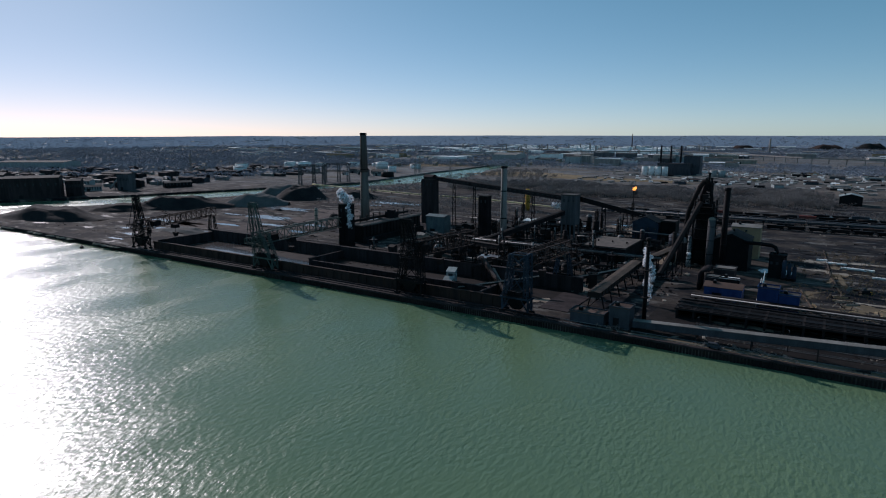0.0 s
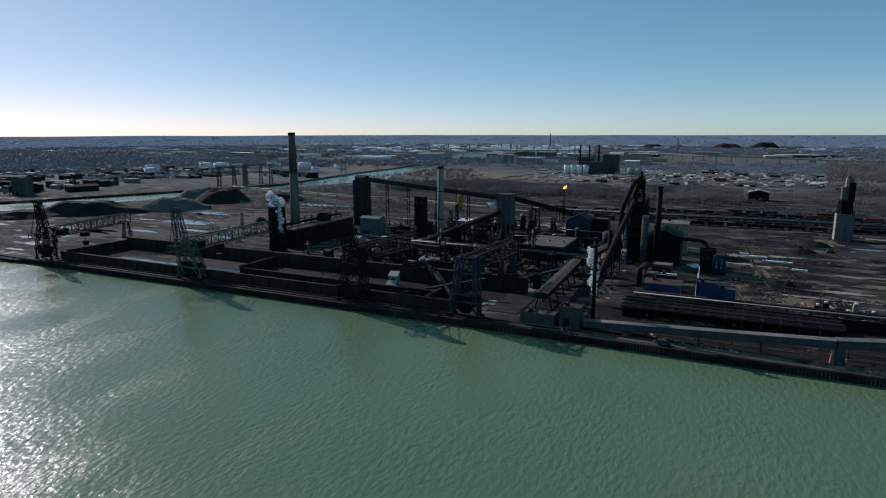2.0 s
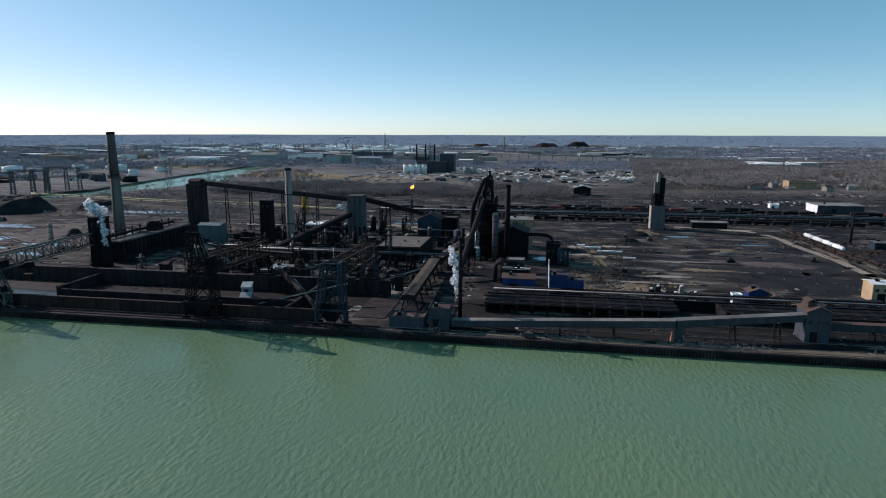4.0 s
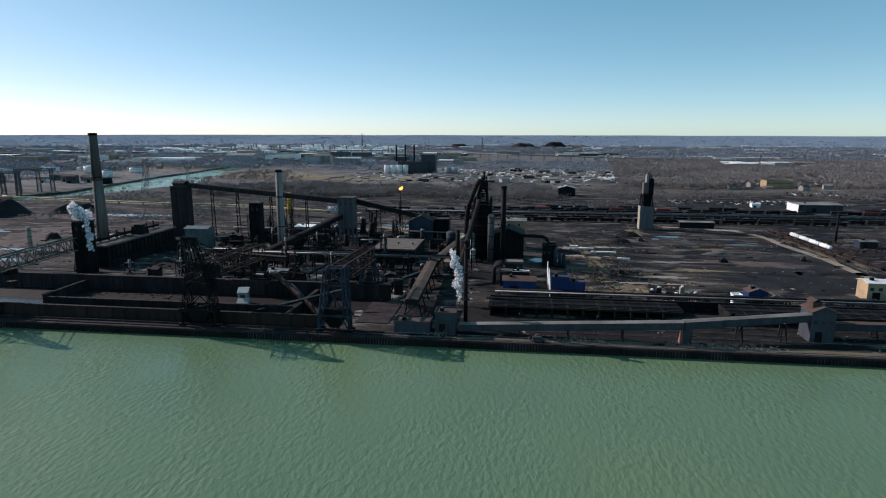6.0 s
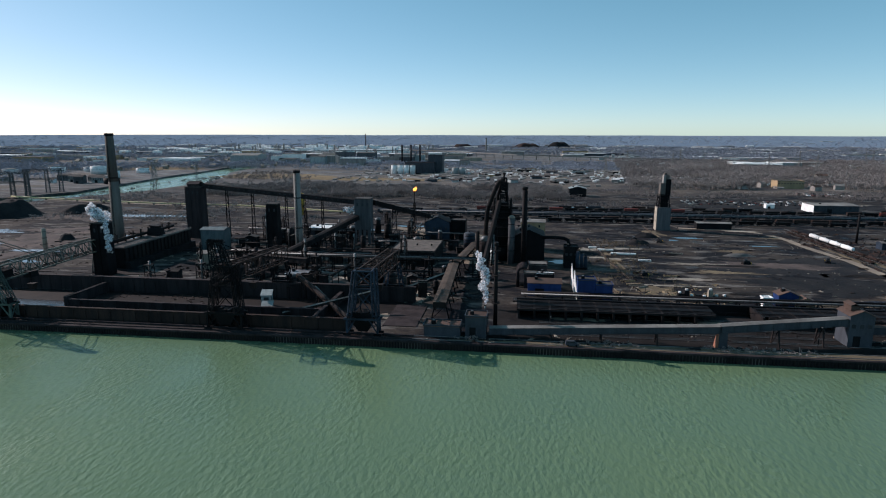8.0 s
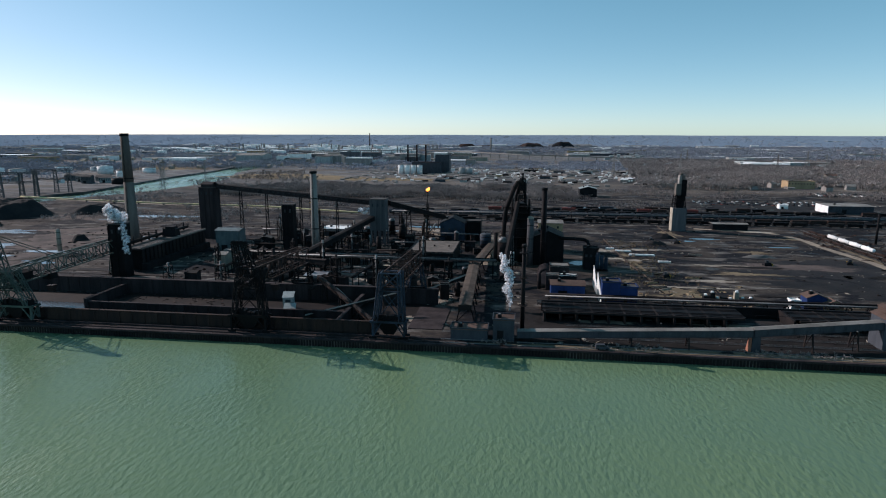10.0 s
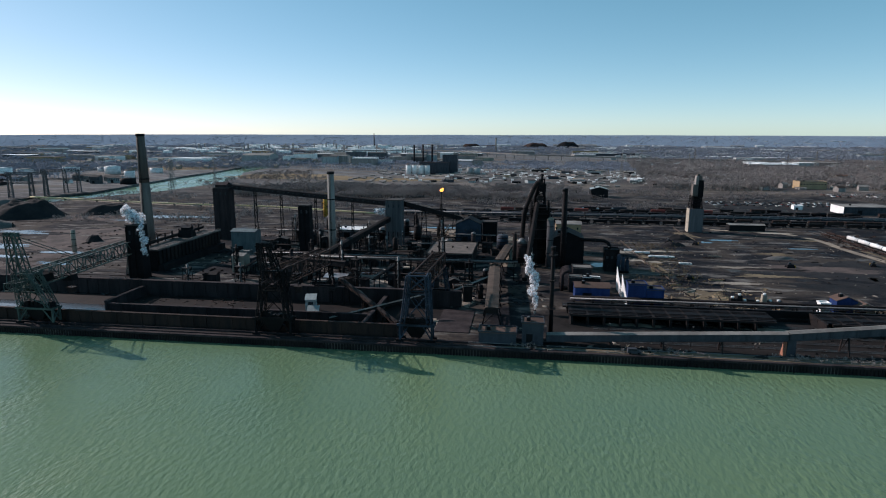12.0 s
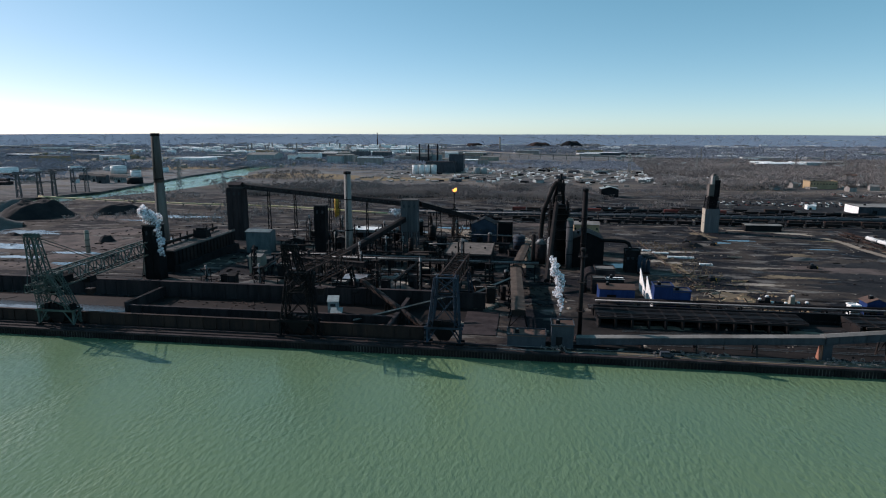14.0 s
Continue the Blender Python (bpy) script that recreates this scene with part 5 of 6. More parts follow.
rows = [(576, -110, 420, (("hopper", "black"), ("hopper", "rust"), ("hopper", "black")), 0.92), (590, -150, 420, (("hopper", "black"), ("box", "brown"), ("hopper", "rust")), 0.8),
        (617, -190, 320, (("covered", "grey_clad"),), 0.97), (634, -190, 420, (("hopper", "black"), ("hopper", "rust"), ("tank", "dark")), 0.9), (654, -120, 420, (("box", "brown"), ("hopper", "rust"), ("tank", "dark"), ("hopper", "black"), ("box", "red")), 0.75),
        (672, 0, 420, (("box", "brown"), ("hopper", "black"), ("covered", "grey_clad"), ("hopper", "rust")), 0.45)]
for y, x0, x1, kinds, fill in rows:
    track("track_bed", (x0 - 60, y), (x1 + 300, y))
    x = x0
    while x < x1:
        if rnd.random() < fill:
            wagon(*rnd.choice(kinds), x, y, 0)
        x += 15.6
track("track_bed", (181, 560), (186, 300))
for i in range(10):
    y = 536 - i * 15.6
    kind = ("tank", "white") if 2 <= i <= 5 else ("flat", "brown")
    wagon(*kind, 181.3 + (536 - y) * 0.02, y, 91)
track("track_bed", (173, 552), (176, 380))
for i in range(8):
    wagon("flat", "brown", 173.5 + i * 0.3, 528 - i * 15.6, 91)
for y in (248.5, 256.0, 264.0, 276.0):
    track("track_bed", (-40, y), (420, y))
# pipeline beside the sidings
pipe_rack("pipe_bridge", "long grey pipe bridge beside the sidings", -190, 330, 606, 6.6, 2, "black", 16.0, 3.0, False)

# ---- vehicles ----
CAR = {}
for mat in ("white", "dark", "red", "grey_clad", "blue"):
    body = Geo().hexa([(-2.2, -0.9, 0.35), (2.2, -0.9, 0.35), (2.2, 0.9, 0.35), (-2.2, 0.9, 0.35)], [(-2.15, -0.85, 0.95), (2.1, -0.85, 0.9), (2.1, 0.85, 0.9), (-2.15, 0.85, 0.95)])
    CAR[mat] = body.mesh("car_body", M[mat])
CAB = Geo().hexa([(-1.7, -0.82, 0.93), (1.0, -0.82, 0.93), (1.0, 0.82, 0.93), (-1.7, 0.82, 0.93)], [(-1.3, -0.7, 1.5), (0.4, -0.7, 1.5), (0.4, 0.7, 1.5), (-1.3, 0.7, 1.5)]).mesh("cabin", M["glass"])
WHEEL = Geo().tube((0, -0.12, 0), (0, 0.12, 0), 0.34, 0.34, 10).mesh("wheel", M["black"])


def vehicle(mat, x, y, turn, name="parked_car", words="car", s=1.0, group="parked cars", long=1.0):
    c = thing(name, f"{TONE.get(mat, mat)} parked {words} standing on the lot", words, x, y, Z0 + 0.02, turn, group)
    c.scale = (s * long, s, s)
    part("car_body", CAR[mat], mat, c)
    part("cabin", CAB, mat, c)
    for a in (-1.35, 1.35):
        for yy in (-0.85, 0.85):
            part("wheel", WHEEL, mat, c).location = (a, yy, 0.34)
    return c


TONE["blue"] = "dark blue"
for i in range(62):
    x = 150 + (i % 21) * 7.2 + rnd.uniform(-2, 2)
    y = 742 + (i // 21) * 17 + rnd.uniform(-3, 3)
    vehicle(rnd.choice(("white", "white", "dark", "red", "grey_clad", "dark")), x, y, rnd.choice((90, 85, 100)) + rnd.uniform(-4, 4), s=1.05)
for i in range(16):
    vehicle(rnd.choice(("white", "red", "dark")), 330 + (i % 8) * 9 + rnd.uniform(-2, 2), 860 + (i // 8) * 22, 90, "parked_truck", "truck", 1.7)
c = thing("parked_van", "white parked van at the quay edge", "van", -28, 234.6, Z0 + 0.35, 2)
part("van_body", Geo().hexa([(-2.6, -1, 0.4), (2.6, -1, 0.4), (2.6, 1, 0.4), (-2.6, 1, 0.4)], [(-2.5, -0.95, 1.3), (2.5, -0.95, 1.15), (2.5, 0.95, 1.15), (-2.5, 0.95, 1.3)]), "grey_clad", c)
part("van_roof", Geo().hexa([(-2.5, -0.95, 1.3), (1.5, -0.95, 1.3), (1.5, 0.95, 1.3), (-2.5, 0.95, 1.3)], [(-2.4, -0.85, 2.1), (0.9, -0.85, 2.1), (0.9, 0.85, 2.1), (-2.4, 0.85, 2.1)]), "grey_clad", c)
me = window_mesh(0.9, 0.5)
for a in (-1.7, -0.6, 0.4):
    part("window", me, "glass", c).location = (a, -0.93, 1.7)
for a in (-1.6, 1.6):
    for yy in (-0.95, 0.95):
        part("wheel", WHEEL, "black", c).location = (a, yy, 0.36)

# ---- right-hand yard ----
shed("long_shed", "long low dark shed in the open yard", 119, 552, 29, 8, 5.2, 0.9, "dark", "pale_roof", win=0)
shed("white_store", "long pale grey store with low roof", 279, 690, 44, 28, 8.0, 0.8, "grey_clad", "pale_roof", win=8)
# end wall white, other walls grey: sunlit and shaded sides set by colour
part("gable_front", Geo().box(-22.3, -14, 0, -22.05, 14, 8.0), "white", bpy.data.objects["white_store"], "end wall coloured white as the sunlit side")
shed("white_hut", "small white gabled hut", 228, 716, 9, 7, 4, 1.5, "white", "white")
shed("brick_hall", "tan brick hall with a flat roof", 356, 985, 38, 24, 11, 0, "brick", "tar_roof", win=9, door=False)
shed("green_hall", "dark barrel-roofed storage hall", 26, 822, 22, 20, 10, 3.0, "dark", "pale_clad", "y")
shed("blue_hut", "bright blue hut with a brown roof", 80, 306, 9, 7, 6, 2.0, "blue", "brown_roof", "y")
shed("brown_hut", "low tan hut with a brown roof", 87, 303, 8, 6, 4, 1.6, "brick", "brown_roof", "y")
shed("white_hut", "small leaning white hut", 70, 303, 4, 4, 4.5, 0, "white", "white", door=False)
shed("brick_pump_house", "tan brick pump house with a white roof", 143, 322, 12, 10, 9, 1.0, "brick", "white", win=3)
shed("switch_house", "low blue-grey switch house", 216, 470, 12, 8, 5, 1, "blue_steel", "pale_roof")
shed("switch_house", "low cream switch house", 236, 455, 14, 9, 5, 1, "tan_concrete", "pale_roof")
cylinder_vessel("signal_pole", "dark slender pole beside the sidings", 206, 492, 0.8, 26, "black", "rust", "pole", 0.5)
c = thing("yard_ruin", "broken tan concrete remains with pale tops", "ruin", 42, 310, Z0)
x = -12.0
while x < 12:
    w, h = rnd.uniform(1.2, 3.6), rnd.uniform(2.0, 6.0)
    part("wall_stub", Geo().box(x, rnd.uniform(-3, -1), 0, x + w, rnd.uniform(1, 3.5), h, 0.2), rnd.choice(("dark", "tan_concrete", "rust", "dark")), c)
    if rnd.random() < 0.5:
        part("drum", Geo().tube((x + w / 2, 0, h), (x + w / 2, 0, h + 0.8), 0.8, 0.7, 12), "white", c)
    x += w + rnd.uniform(0.1, 0.9)
for x, y, half in ((12, 439, 5.5), (22.5, 426, 8.5), (4, 447, 3.0), (33, 405, 4.0)):
    g = Geo().box(-half, -1.1, 0, half, 1.1, 0.9, 0.06)
    ob = solid("concrete_slab", g, "white", "long pale concrete slab lying on the yard", "concrete slab", group="slabs on the yard")
    ob.matrix_world = pose(x, y, Z0, 0, 0, -4)
for p, q in (((61, 560), (60, 497)), ((4.5, 486), (9, 398)), ((9.5, 396), (14, 352)), ((-4, 352), (2, 318))):
    ob = solid("steel_beam", Geo().beam((*p, Z0 + 0.35), (*q, Z0 + 0.35), 0.6, 0.7), "plank", "long tan beam lying on the open yard", "beam", group="long beams")
c = thing("blue_truss", "blue steel truss lying on the ground", "truss", 122, 305, Z0, 8)
part("truss_span", Geo().truss((-14, 0, 0.3), (14, 0, 0.3), 3, 3.2, 7, 0.35, 0.2), "blue_steel", c)

for i in range(14):
    x, y = rnd.uniform(-4, 60), rnd.choice((rnd.uniform(300, 330), rnd.uniform(330, 470)))
    c = thing("timber_stack", "stack of rusty brown beams on the yard", "beam stack", x, y, Z0, rnd.uniform(-30, 40), "beam stacks")
    for k in range(5):
        part("beam", Geo().box(-rnd.uniform(2, 5), -1.2 + k * 0.5, 0, rnd.uniform(2, 5), -0.8 + k * 0.5, rnd.uniform(0.4, 1.0)), rnd.choice(("brown", "rust", "brick", "rubble")), c)
for x, y, a in ((40, 482, 20), (58, 477, 60), (96, 404, 10), (150, 415, 70), (24, 362, 30)):
    c = thing("yard_dozer", "dark parked earth-moving machine", "earth mover", x, y, Z0, a, "earth movers")
    part("hull", Geo().box(-2.4, -1.1, 0.6, 2.0, 1.1, 2.0, 0.15), "dark", c)
    part("driver_cab", Geo().box(-1.4, -0.8, 2.0, 0.2, 0.8, 3.3, 0.1), "glass", c)
    for sy in (-1.3, 1.3):
        part("track_belt", Geo().box(-2.6, sy - 0.3, 0, 2.4, sy + 0.3, 1.0, 0.12), "black", c)
    part("blade", Geo().box(2.3, -1.7, 0.1, 2.6, 1.7, 1.4), "yellow", c)

for i in range(22):
    x, y = rnd.uniform(-2, 34), rnd.uniform(299, 330)
    a, ln = rnd.uniform(0, math.pi), rnd.uniform(2, 6)
    g = Geo().beam((0, 0, 0.15), (math.cos(a) * ln, math.sin(a) * ln, rnd.uniform(0.2, 2.4)), 0.35)
    ob = solid("timber_beam", g, rnd.choice(("brown", "rubble", "rust", "brick")), "loose leaning timber beam on rubble", "beam", group="loose beams")
    ob.matrix_world = pose(x, y, Z0)
for i in range(9):
    x = -40 + i * 37 + rnd.uniform(-6, 6)
    c = thing("lamp_post", "slim dark lamp post along the quay road", "lamp post", x, 246.3, Z0, 0, "lamp posts")
    part("pole", Geo().tube((0, 0, 0), (0, 0, 8.5), 0.14, 0.1, 8), "black", c)
    part("lamp_arm", Geo().beam((0, 0, 8.4), (0, -1.6, 8.7), 0.1), "black", c)
    part("lamp_head", Geo().box(-0.2, -2.1, 8.6, 0.2, -1.4, 8.8), "pipe", c)

c = thing("settling_pond", "round settling pond with a pale concrete rim", "pond", -160, 349, Z0)
g = Geo()
for k in range(40):
    a, b = 2 * math.pi * k / 40, 2 * math.pi * (k + 1) / 40
    q = [(r_ * math.cos(t_), r_ * math.sin(t_)) for r_, t_ in ((9.0, a), (9.0, b), (10.2, b), (10.2, a))]
    g.hexa([(*p_, 0) for p_ in reversed(q)], [(*p_, 1.5) for p_ in reversed(q)])
part("rim", g, "concrete", c)
part("sludge", Geo().tube((0, 0, 0), (0, 0, 0.7), 9.0, 9.0, 40), "wet_floor", c)
part("scraper_bridge", Geo().truss((-9.8, 0, 1.5), (9.8, 0.6, 1.5), 1.4, 1.2, 8, 0.2, 0.12), "rust", c)
shed("pump_shed", "low shed with a wet blue-grey roof", -174, 326, 12, 11, 4.2, 1.0, "dark", "ice", win=2)
shed("cream_store", "small plant store with a cream roof", -139, 350, 6.5, 6, 4.5, 0, "concrete_dark", "tan_concrete")

# cabins in the ore yard
for x, y, h in ((-170, 272, 8.0), (-164.5, 259.5, 6.0)):
    c = thing("crane_cabin", "pale blue-grey sheet-metal cabin with sloping roof", "cabin", x, y, Z0, 12, "cabins in the ore yard")
    part("wall", Geo().hexa([(-2.4, -2, 0), (2.4, -2, 0), (2.4, 2, 0), (-2.4, 2, 0)], [(-2.4, -2, h - 2), (2.4, -2, h - 2), (2.4, 2, h - 0.4), (-2.4, 2, h - 0.4)]), "pale_clad", c)
    part("roof", Geo().hexa([(-2.7, -2.3, h - 2.1), (2.7, -2.3, h - 2.1), (2.7, 2.3, h - 0.35), (-2.7, 2.3, h - 0.35)], [(-2.7, -2.3, h - 1.9), (2.7, -2.3, h - 1.9), (2.7, 2.3, h - 0.1), (-2.7, 2.3, h - 0.1)]), "pale_clad", c)
    part("window", Geo().box(-1.2, -2.08, h - 4.4, 1.2, -1.95, h - 3.0), "glass", c)
c = thing("white_hut", "small white box hut beside the crane", "hut", -184, 246, Z0)
part("wall", Geo().box(-1.7, -1.2, 0, 1.7, 1.2, 3.6), "pale_clad", c)
part("door", Geo().box(-0.5, -1.28, 0, 0.5, -1.15, 2.1), "dark", c)

# ---- works clutter: small plant, tanks, pipe runs ----
taken = [(-166, 443, 14), (-117, 394, 27), (-113, 470, 18), (-219.5, 401, 10), (-266, 406, 16), (-241, 346, 10), (-246, 362, 11), (-196.9, 386.7, 6), (-209, 480, 16), (-85, 300, 6), (-85, 330, 6), (-86, 400, 6), (-84, 440, 10), (-257, 386, 7), (-160, 349, 12), (-174, 326, 9), (-139, 350, 6)]
roofs = ("tar_roof", "rust", "dark", "brown_roof", "pale_roof")
made = 0
while made < 105:
    x, y = rnd.uniform(-250, -90), rnd.uniform(296, 505)
    r = rnd.uniform(2.2, 6)
    if any(math.hypot(x - a, y - b) < r + k for a, b, k in taken):
        continue
    taken.append((x, y, r + 1.5))
    made += 1
    pick = rnd.random()
    if pick < 0.5:
        roof = rnd.choice(roofs)
        shed("plant_hut", "small sooty plant house among the pipes", x, y, r * rnd.uniform(1.0, 1.6), r * rnd.uniform(0.8, 1.2), rnd.uniform(3, 9), rnd.choice((0, 0, 1.2)), rnd.choice(("dark", "rust", "black", "concrete_dark", "brown")), roof, rnd.choice("xy"), rnd.choice((0, 0, 0, 15, -20)), win=rnd.choice((0, 2, 3)), category="plant house", group="plant houses")
    elif pick < 0.75:
        cylinder_vessel("process_tank", "sooty steel process tank", x, y, r * 0.5, Z0 + rnd.uniform(5, 14), rnd.choice(("dark", "rust", "concrete_dark")), rnd.choice(("dark", "rust", "pipe")), "tank", group="process tanks")
    else:
        c = thing("pipe_tower", "dark steel frame tower with pipes", "frame tower", x, y, Z0, rnd.uniform(-10, 10), "frame towers")
        h = rnd.uniform(9, 20)
        part("frame_lattice", Geo().tower((0, 0, 0), (0, 0, h), r * 0.8, r * 0.7, int(h / 4), 0.35, 0.2), "black", c)
        for z in range(1, int(h / 4) + 1):
            part("deck", Geo().box(-r * 0.42, -r * 0.42, h * z / (int(h / 4) + 0.01), r * 0.42, r * 0.42, h * z / (int(h / 4) + 0.01) + 0.2), "rust", c)
        part("pipe", Geo().tube((0.4, 0, 0), (0.4, 0, h + 2), 0.6, 0.6, 10), rnd.choice(("pipe", "rust")), c)
for i in range(48):
    x, y = rnd.uniform(-250, -95), rnd.uniform(300, 500)
    a = rnd.choice((0, 90)) + rnd.uniform(-6, 6)
    ln, z = rnd.uniform(18, 46), rnd.uniform(3.5, 9)
    c = thing("pipe_run", "rusted pipe run on stub columns", "pipe run", x, y, Z0, a, "pipe runs")
    part("pipe", Geo().tube((-ln / 2, 0, z), (ln / 2, 0, z), 0.45, 0.45, 9), rnd.choice(("rust", "pipe", "black")), c)
    part("pipe", Geo().tube((-ln / 2, 1.1, z), (ln / 2, 1.1, z), 0.3, 0.3, 9), "rust", c)
    for k in range(int(ln / 9) + 1):
        part("stub_column", Geo().beam((-ln / 2 + 1 + k * 9, 0.5, 0), (-ln / 2 + 1 + k * 9, 0.5, z - 0.3), 0.4).beam((-ln / 2 + 1 + k * 9, -0.6, z - 0.4), (-ln / 2 + 1 + k * 9, 1.6, z - 0.4), 0.3), "black", c)


def scatter(name, label, n, zone, size, mat, seed, z=Z0):
    """Loose rubble and scrap: many small uneven lumps, one sheet of stuff."""
    r = random.Random(seed)
    g = Geo()
    for _ in range(n):
        x, y = r.uniform(zone[0], zone[1]), r.uniform(zone[2], zone[3])
        if noise.noise((x * 0.03, y * 0.03, seed)) < -0.05:
            continue
        a, b, h = (r.uniform(*size) for _ in range(3))
        t = r.uniform(0, math.pi)
        cs, sn = math.cos(t), math.sin(t)
        b *= r.choice((0.15, 0.3, 1))
        h *= 0.6
        a *= r.choice((1, 1, 2.5))
        q = [(x + cs * u * a - sn * v * b, y + sn * u * a + cs * v * b) for u, v in ((-1, -1), (1, -1), (1, 1), (-1, 1))]
        k = r.uniform(0.3, 0.9)
        g.hexa([(*p, z - 0.1) for p in q], [(x + (p[0] - x) * k, y + (p[1] - y) * k, z + h * 0.8) for p in q])
    return solid(name, g, mat, label, "rubble", "stuff")


scatter("rubble", "pale rubble scattered over the yard", 320, (-20, 175, 300, 530), (0.2, 0.8), "rubble", 3)
scatter("scrap", "dark scrap and debris over the yard", 500, (-20, 230, 296, 560), (0.2, 1.2), "rust", 4)
scatter("scrap", "dark scrap among the works", 1500, (-255, -60, 292, 520), (0.3, 1.5), "black", 5)
scatter("rubble", "pale rubble among the works", 420, (-255, -60, 292, 520), (0.3, 1.2), "rubble", 6)
scatter("scrap", "rusty debris on the quay", 900, (-60, 330, 236.5, 284), (0.25, 1.1), "rust", 7)
scatter("scrap", "rusty debris along the ore quay", 1100, (-400, -60, 233.8, 240.4), (0.2, 0.9), "brown", 21)
scatter("scrap", "rusty lumps on the ore-yard floor", 700, (-262, -125, 243, 286), (0.25, 1.2), "brown", 22)
scatter("rubble", "pale rubble behind the ore yard", 300, (-300, -100, 290, 400), (0.3, 1.3), "rubble", 23)
scatter("scrap", "dark debris round the coke battery", 800, (-420, -250, 292, 520), (0.3, 1.5), "black", 24)
scatter("scrap", "rusty scrap among the works", 700, (-255, -60, 292, 520), (0.3, 1.6), "brown", 25)
pr = random.Random(77)
for i in range(26):
    patch("ash_patch", pr.uniform(-600, -300), pr.uniform(300, 640), pr.uniform(6, 24), pr.uniform(2, 6), pr.choice(("coal", "coal", "gravel", "ice")), "ragged patch of coal dust and ash on the stockyard", Z0 + 0.11 + i * 0.006, 500 + i, "structure", 0.5)
for i in range(14):
    patch("ash_patch", pr.uniform(-20, 190), pr.uniform(300, 540), pr.uniform(6, 20), pr.uniform(1.5, 5), pr.choice(("coal", "coal", "gravel", "rubble")), "ragged patch of coal dust and ash in the open yard", Z0 + 0.20 + i * 0.006, 600 + i, "structure", 0.5)
scatter("rubble", "pale stones on the quay verge", 500, (-130, 330, 233.8, 260), (0.2, 0.8), "rubble", 8)
scatter("scrap", "dark debris on the stockyard ground", 420, (-620, -310, 244, 620), (0.3, 1.2), "rust", 9)
scatter("scrap", "dark debris along the sidings", 500, (-200, 430, 556, 720), (0.3, 1.2), "black", 10)
scatter("rubble", "pale debris beyond the sidings", 500, (-200, 430, 556, 760), (0.4, 1.3), "rubble", 11)

scatter("scrap", "rusty scrap heaped beside the siding", 700, (162, 235, 360, 545), (0.4, 1.8), "brown", 15)
scatter("rubble", "tan rubble and planks by the blue sheds", 260, (-4, 60, 298, 345), (0.3, 1.4), "brick", 16)

scatter("bank_stone", "dark stones along the river bank", 900, (-640, -430, 229.5, 238), (0.4, 1.5), "rubble", 17, 2.2)

c = thing("mooring_buoy", "small dark mooring buoy on the river", "buoy", -468, 222, 0)
part("float", Geo().tube((0, 0, -0.4), (0, 0, 1.4), 1.3, 1.3, 14), "black", c)
part("post", Geo().tube((0, 0, 1.4), (0, 0, 3.0), 0.2, 0.2, 8), "rust", c)
cylinder_vessel("yard_post", "tan concrete yard post", -384, 385, 1.5, 19, "tan_concrete", "concrete", "post", 0.5)

# ---- far bank and distance ----
TANKS = [(-887, 1117, 14.5, 19), (-790, 1030, 9, 17), (-822, 1162, 12.5, 14), (-1038, 1015, 17, 20), (-1067, 1104, 17, 13), (-1017, 1165, 16, 15), (-1130, 1060, 16, 16), (-1190, 960, 15, 15), (-960, 1190, 13, 13), (-1110, 890, 15, 14), (-1060, 850, 14, 15), (-1210, 1120, 15, 14)]
for i, (x, y, r, z) in enumerate(TANKS):
    cylinder_vessel("storage_tank", "white cylindrical oil storage tank", x, y, r, z, "white", "pale_roof" if i % 3 else "white", "tank", 1.4, "storage tanks", 1, True)
cylinder_vessel("storage_tank", "dark cylindrical storage tank", -706, 905, 12, 13, "dark", "tar_roof", "tank", 1.0, "storage tanks", 1, True)
for i, (x, y, w, d, h, wall, a) in enumerate(((-868, 364, 66, 30, 26, "concrete_dark", 56), (-915, 330, 50, 40, 30, "dark", 56), (-850, 408, 18, 16, 20, "concrete_dark", 50), (-990, 350, 60, 40, 30, "dark", 50), (-872, 492, 20, 14, 23, "bin_concrete", 20), (-905, 515, 30, 16, 10, "dark", 10),
                                              (-1000, 490, 36, 20, 8, "pale_clad", 40), (-900, 455, 26, 12, 6, "pale_clad", 60), (-850, 560, 40, 14, 7, "dark", 70), (-920, 640, 50, 16, 6, "grey_clad", 15), (-1120, 620, 60, 22, 9, "concrete_dark", 20),
                                              (-742, 925, 22, 12, 8, "pale_clad", 10), (-762, 905, 16, 10, 11, "bin_concrete", 5), (-790, 930, 18, 12, 10, "concrete", 0), (-770, 955, 24, 12, 7, "concrete", 8), (-812, 905, 10, 8, 5, "white", 0), (-830, 955, 20, 12, 9, "bin_concrete", 12))):
    shed("riverside_works", ("large sooty concrete riverside works building", "low riverside works shed")[i > 4], x, y, w, d, h, 0 if h > 12 and i > 2 else 2.5, wall, "tar_roof", win=8, category="works building", group="riverside works buildings", win_h=4, turn=a)
shed("long_hall", "very long pale blue industrial hall", -1500, 655, 150, 60, 20, 2.5, "pale_clad", "tar_roof", turn=32, win=0, category="hall")
shed("long_hall", "big pale green-grey hall on the far bank", -795, 1600, 78, 60, 20, 5, "pale_clad", "pale_roof", win=0, category="hall")
gallery("loader_boom", "pale inclined loader on the far bank", (-895, 480, 4), (-874, 486, 24), 3, 2.5, "pale_clad", "pale_roof", (0.5,), "dark")

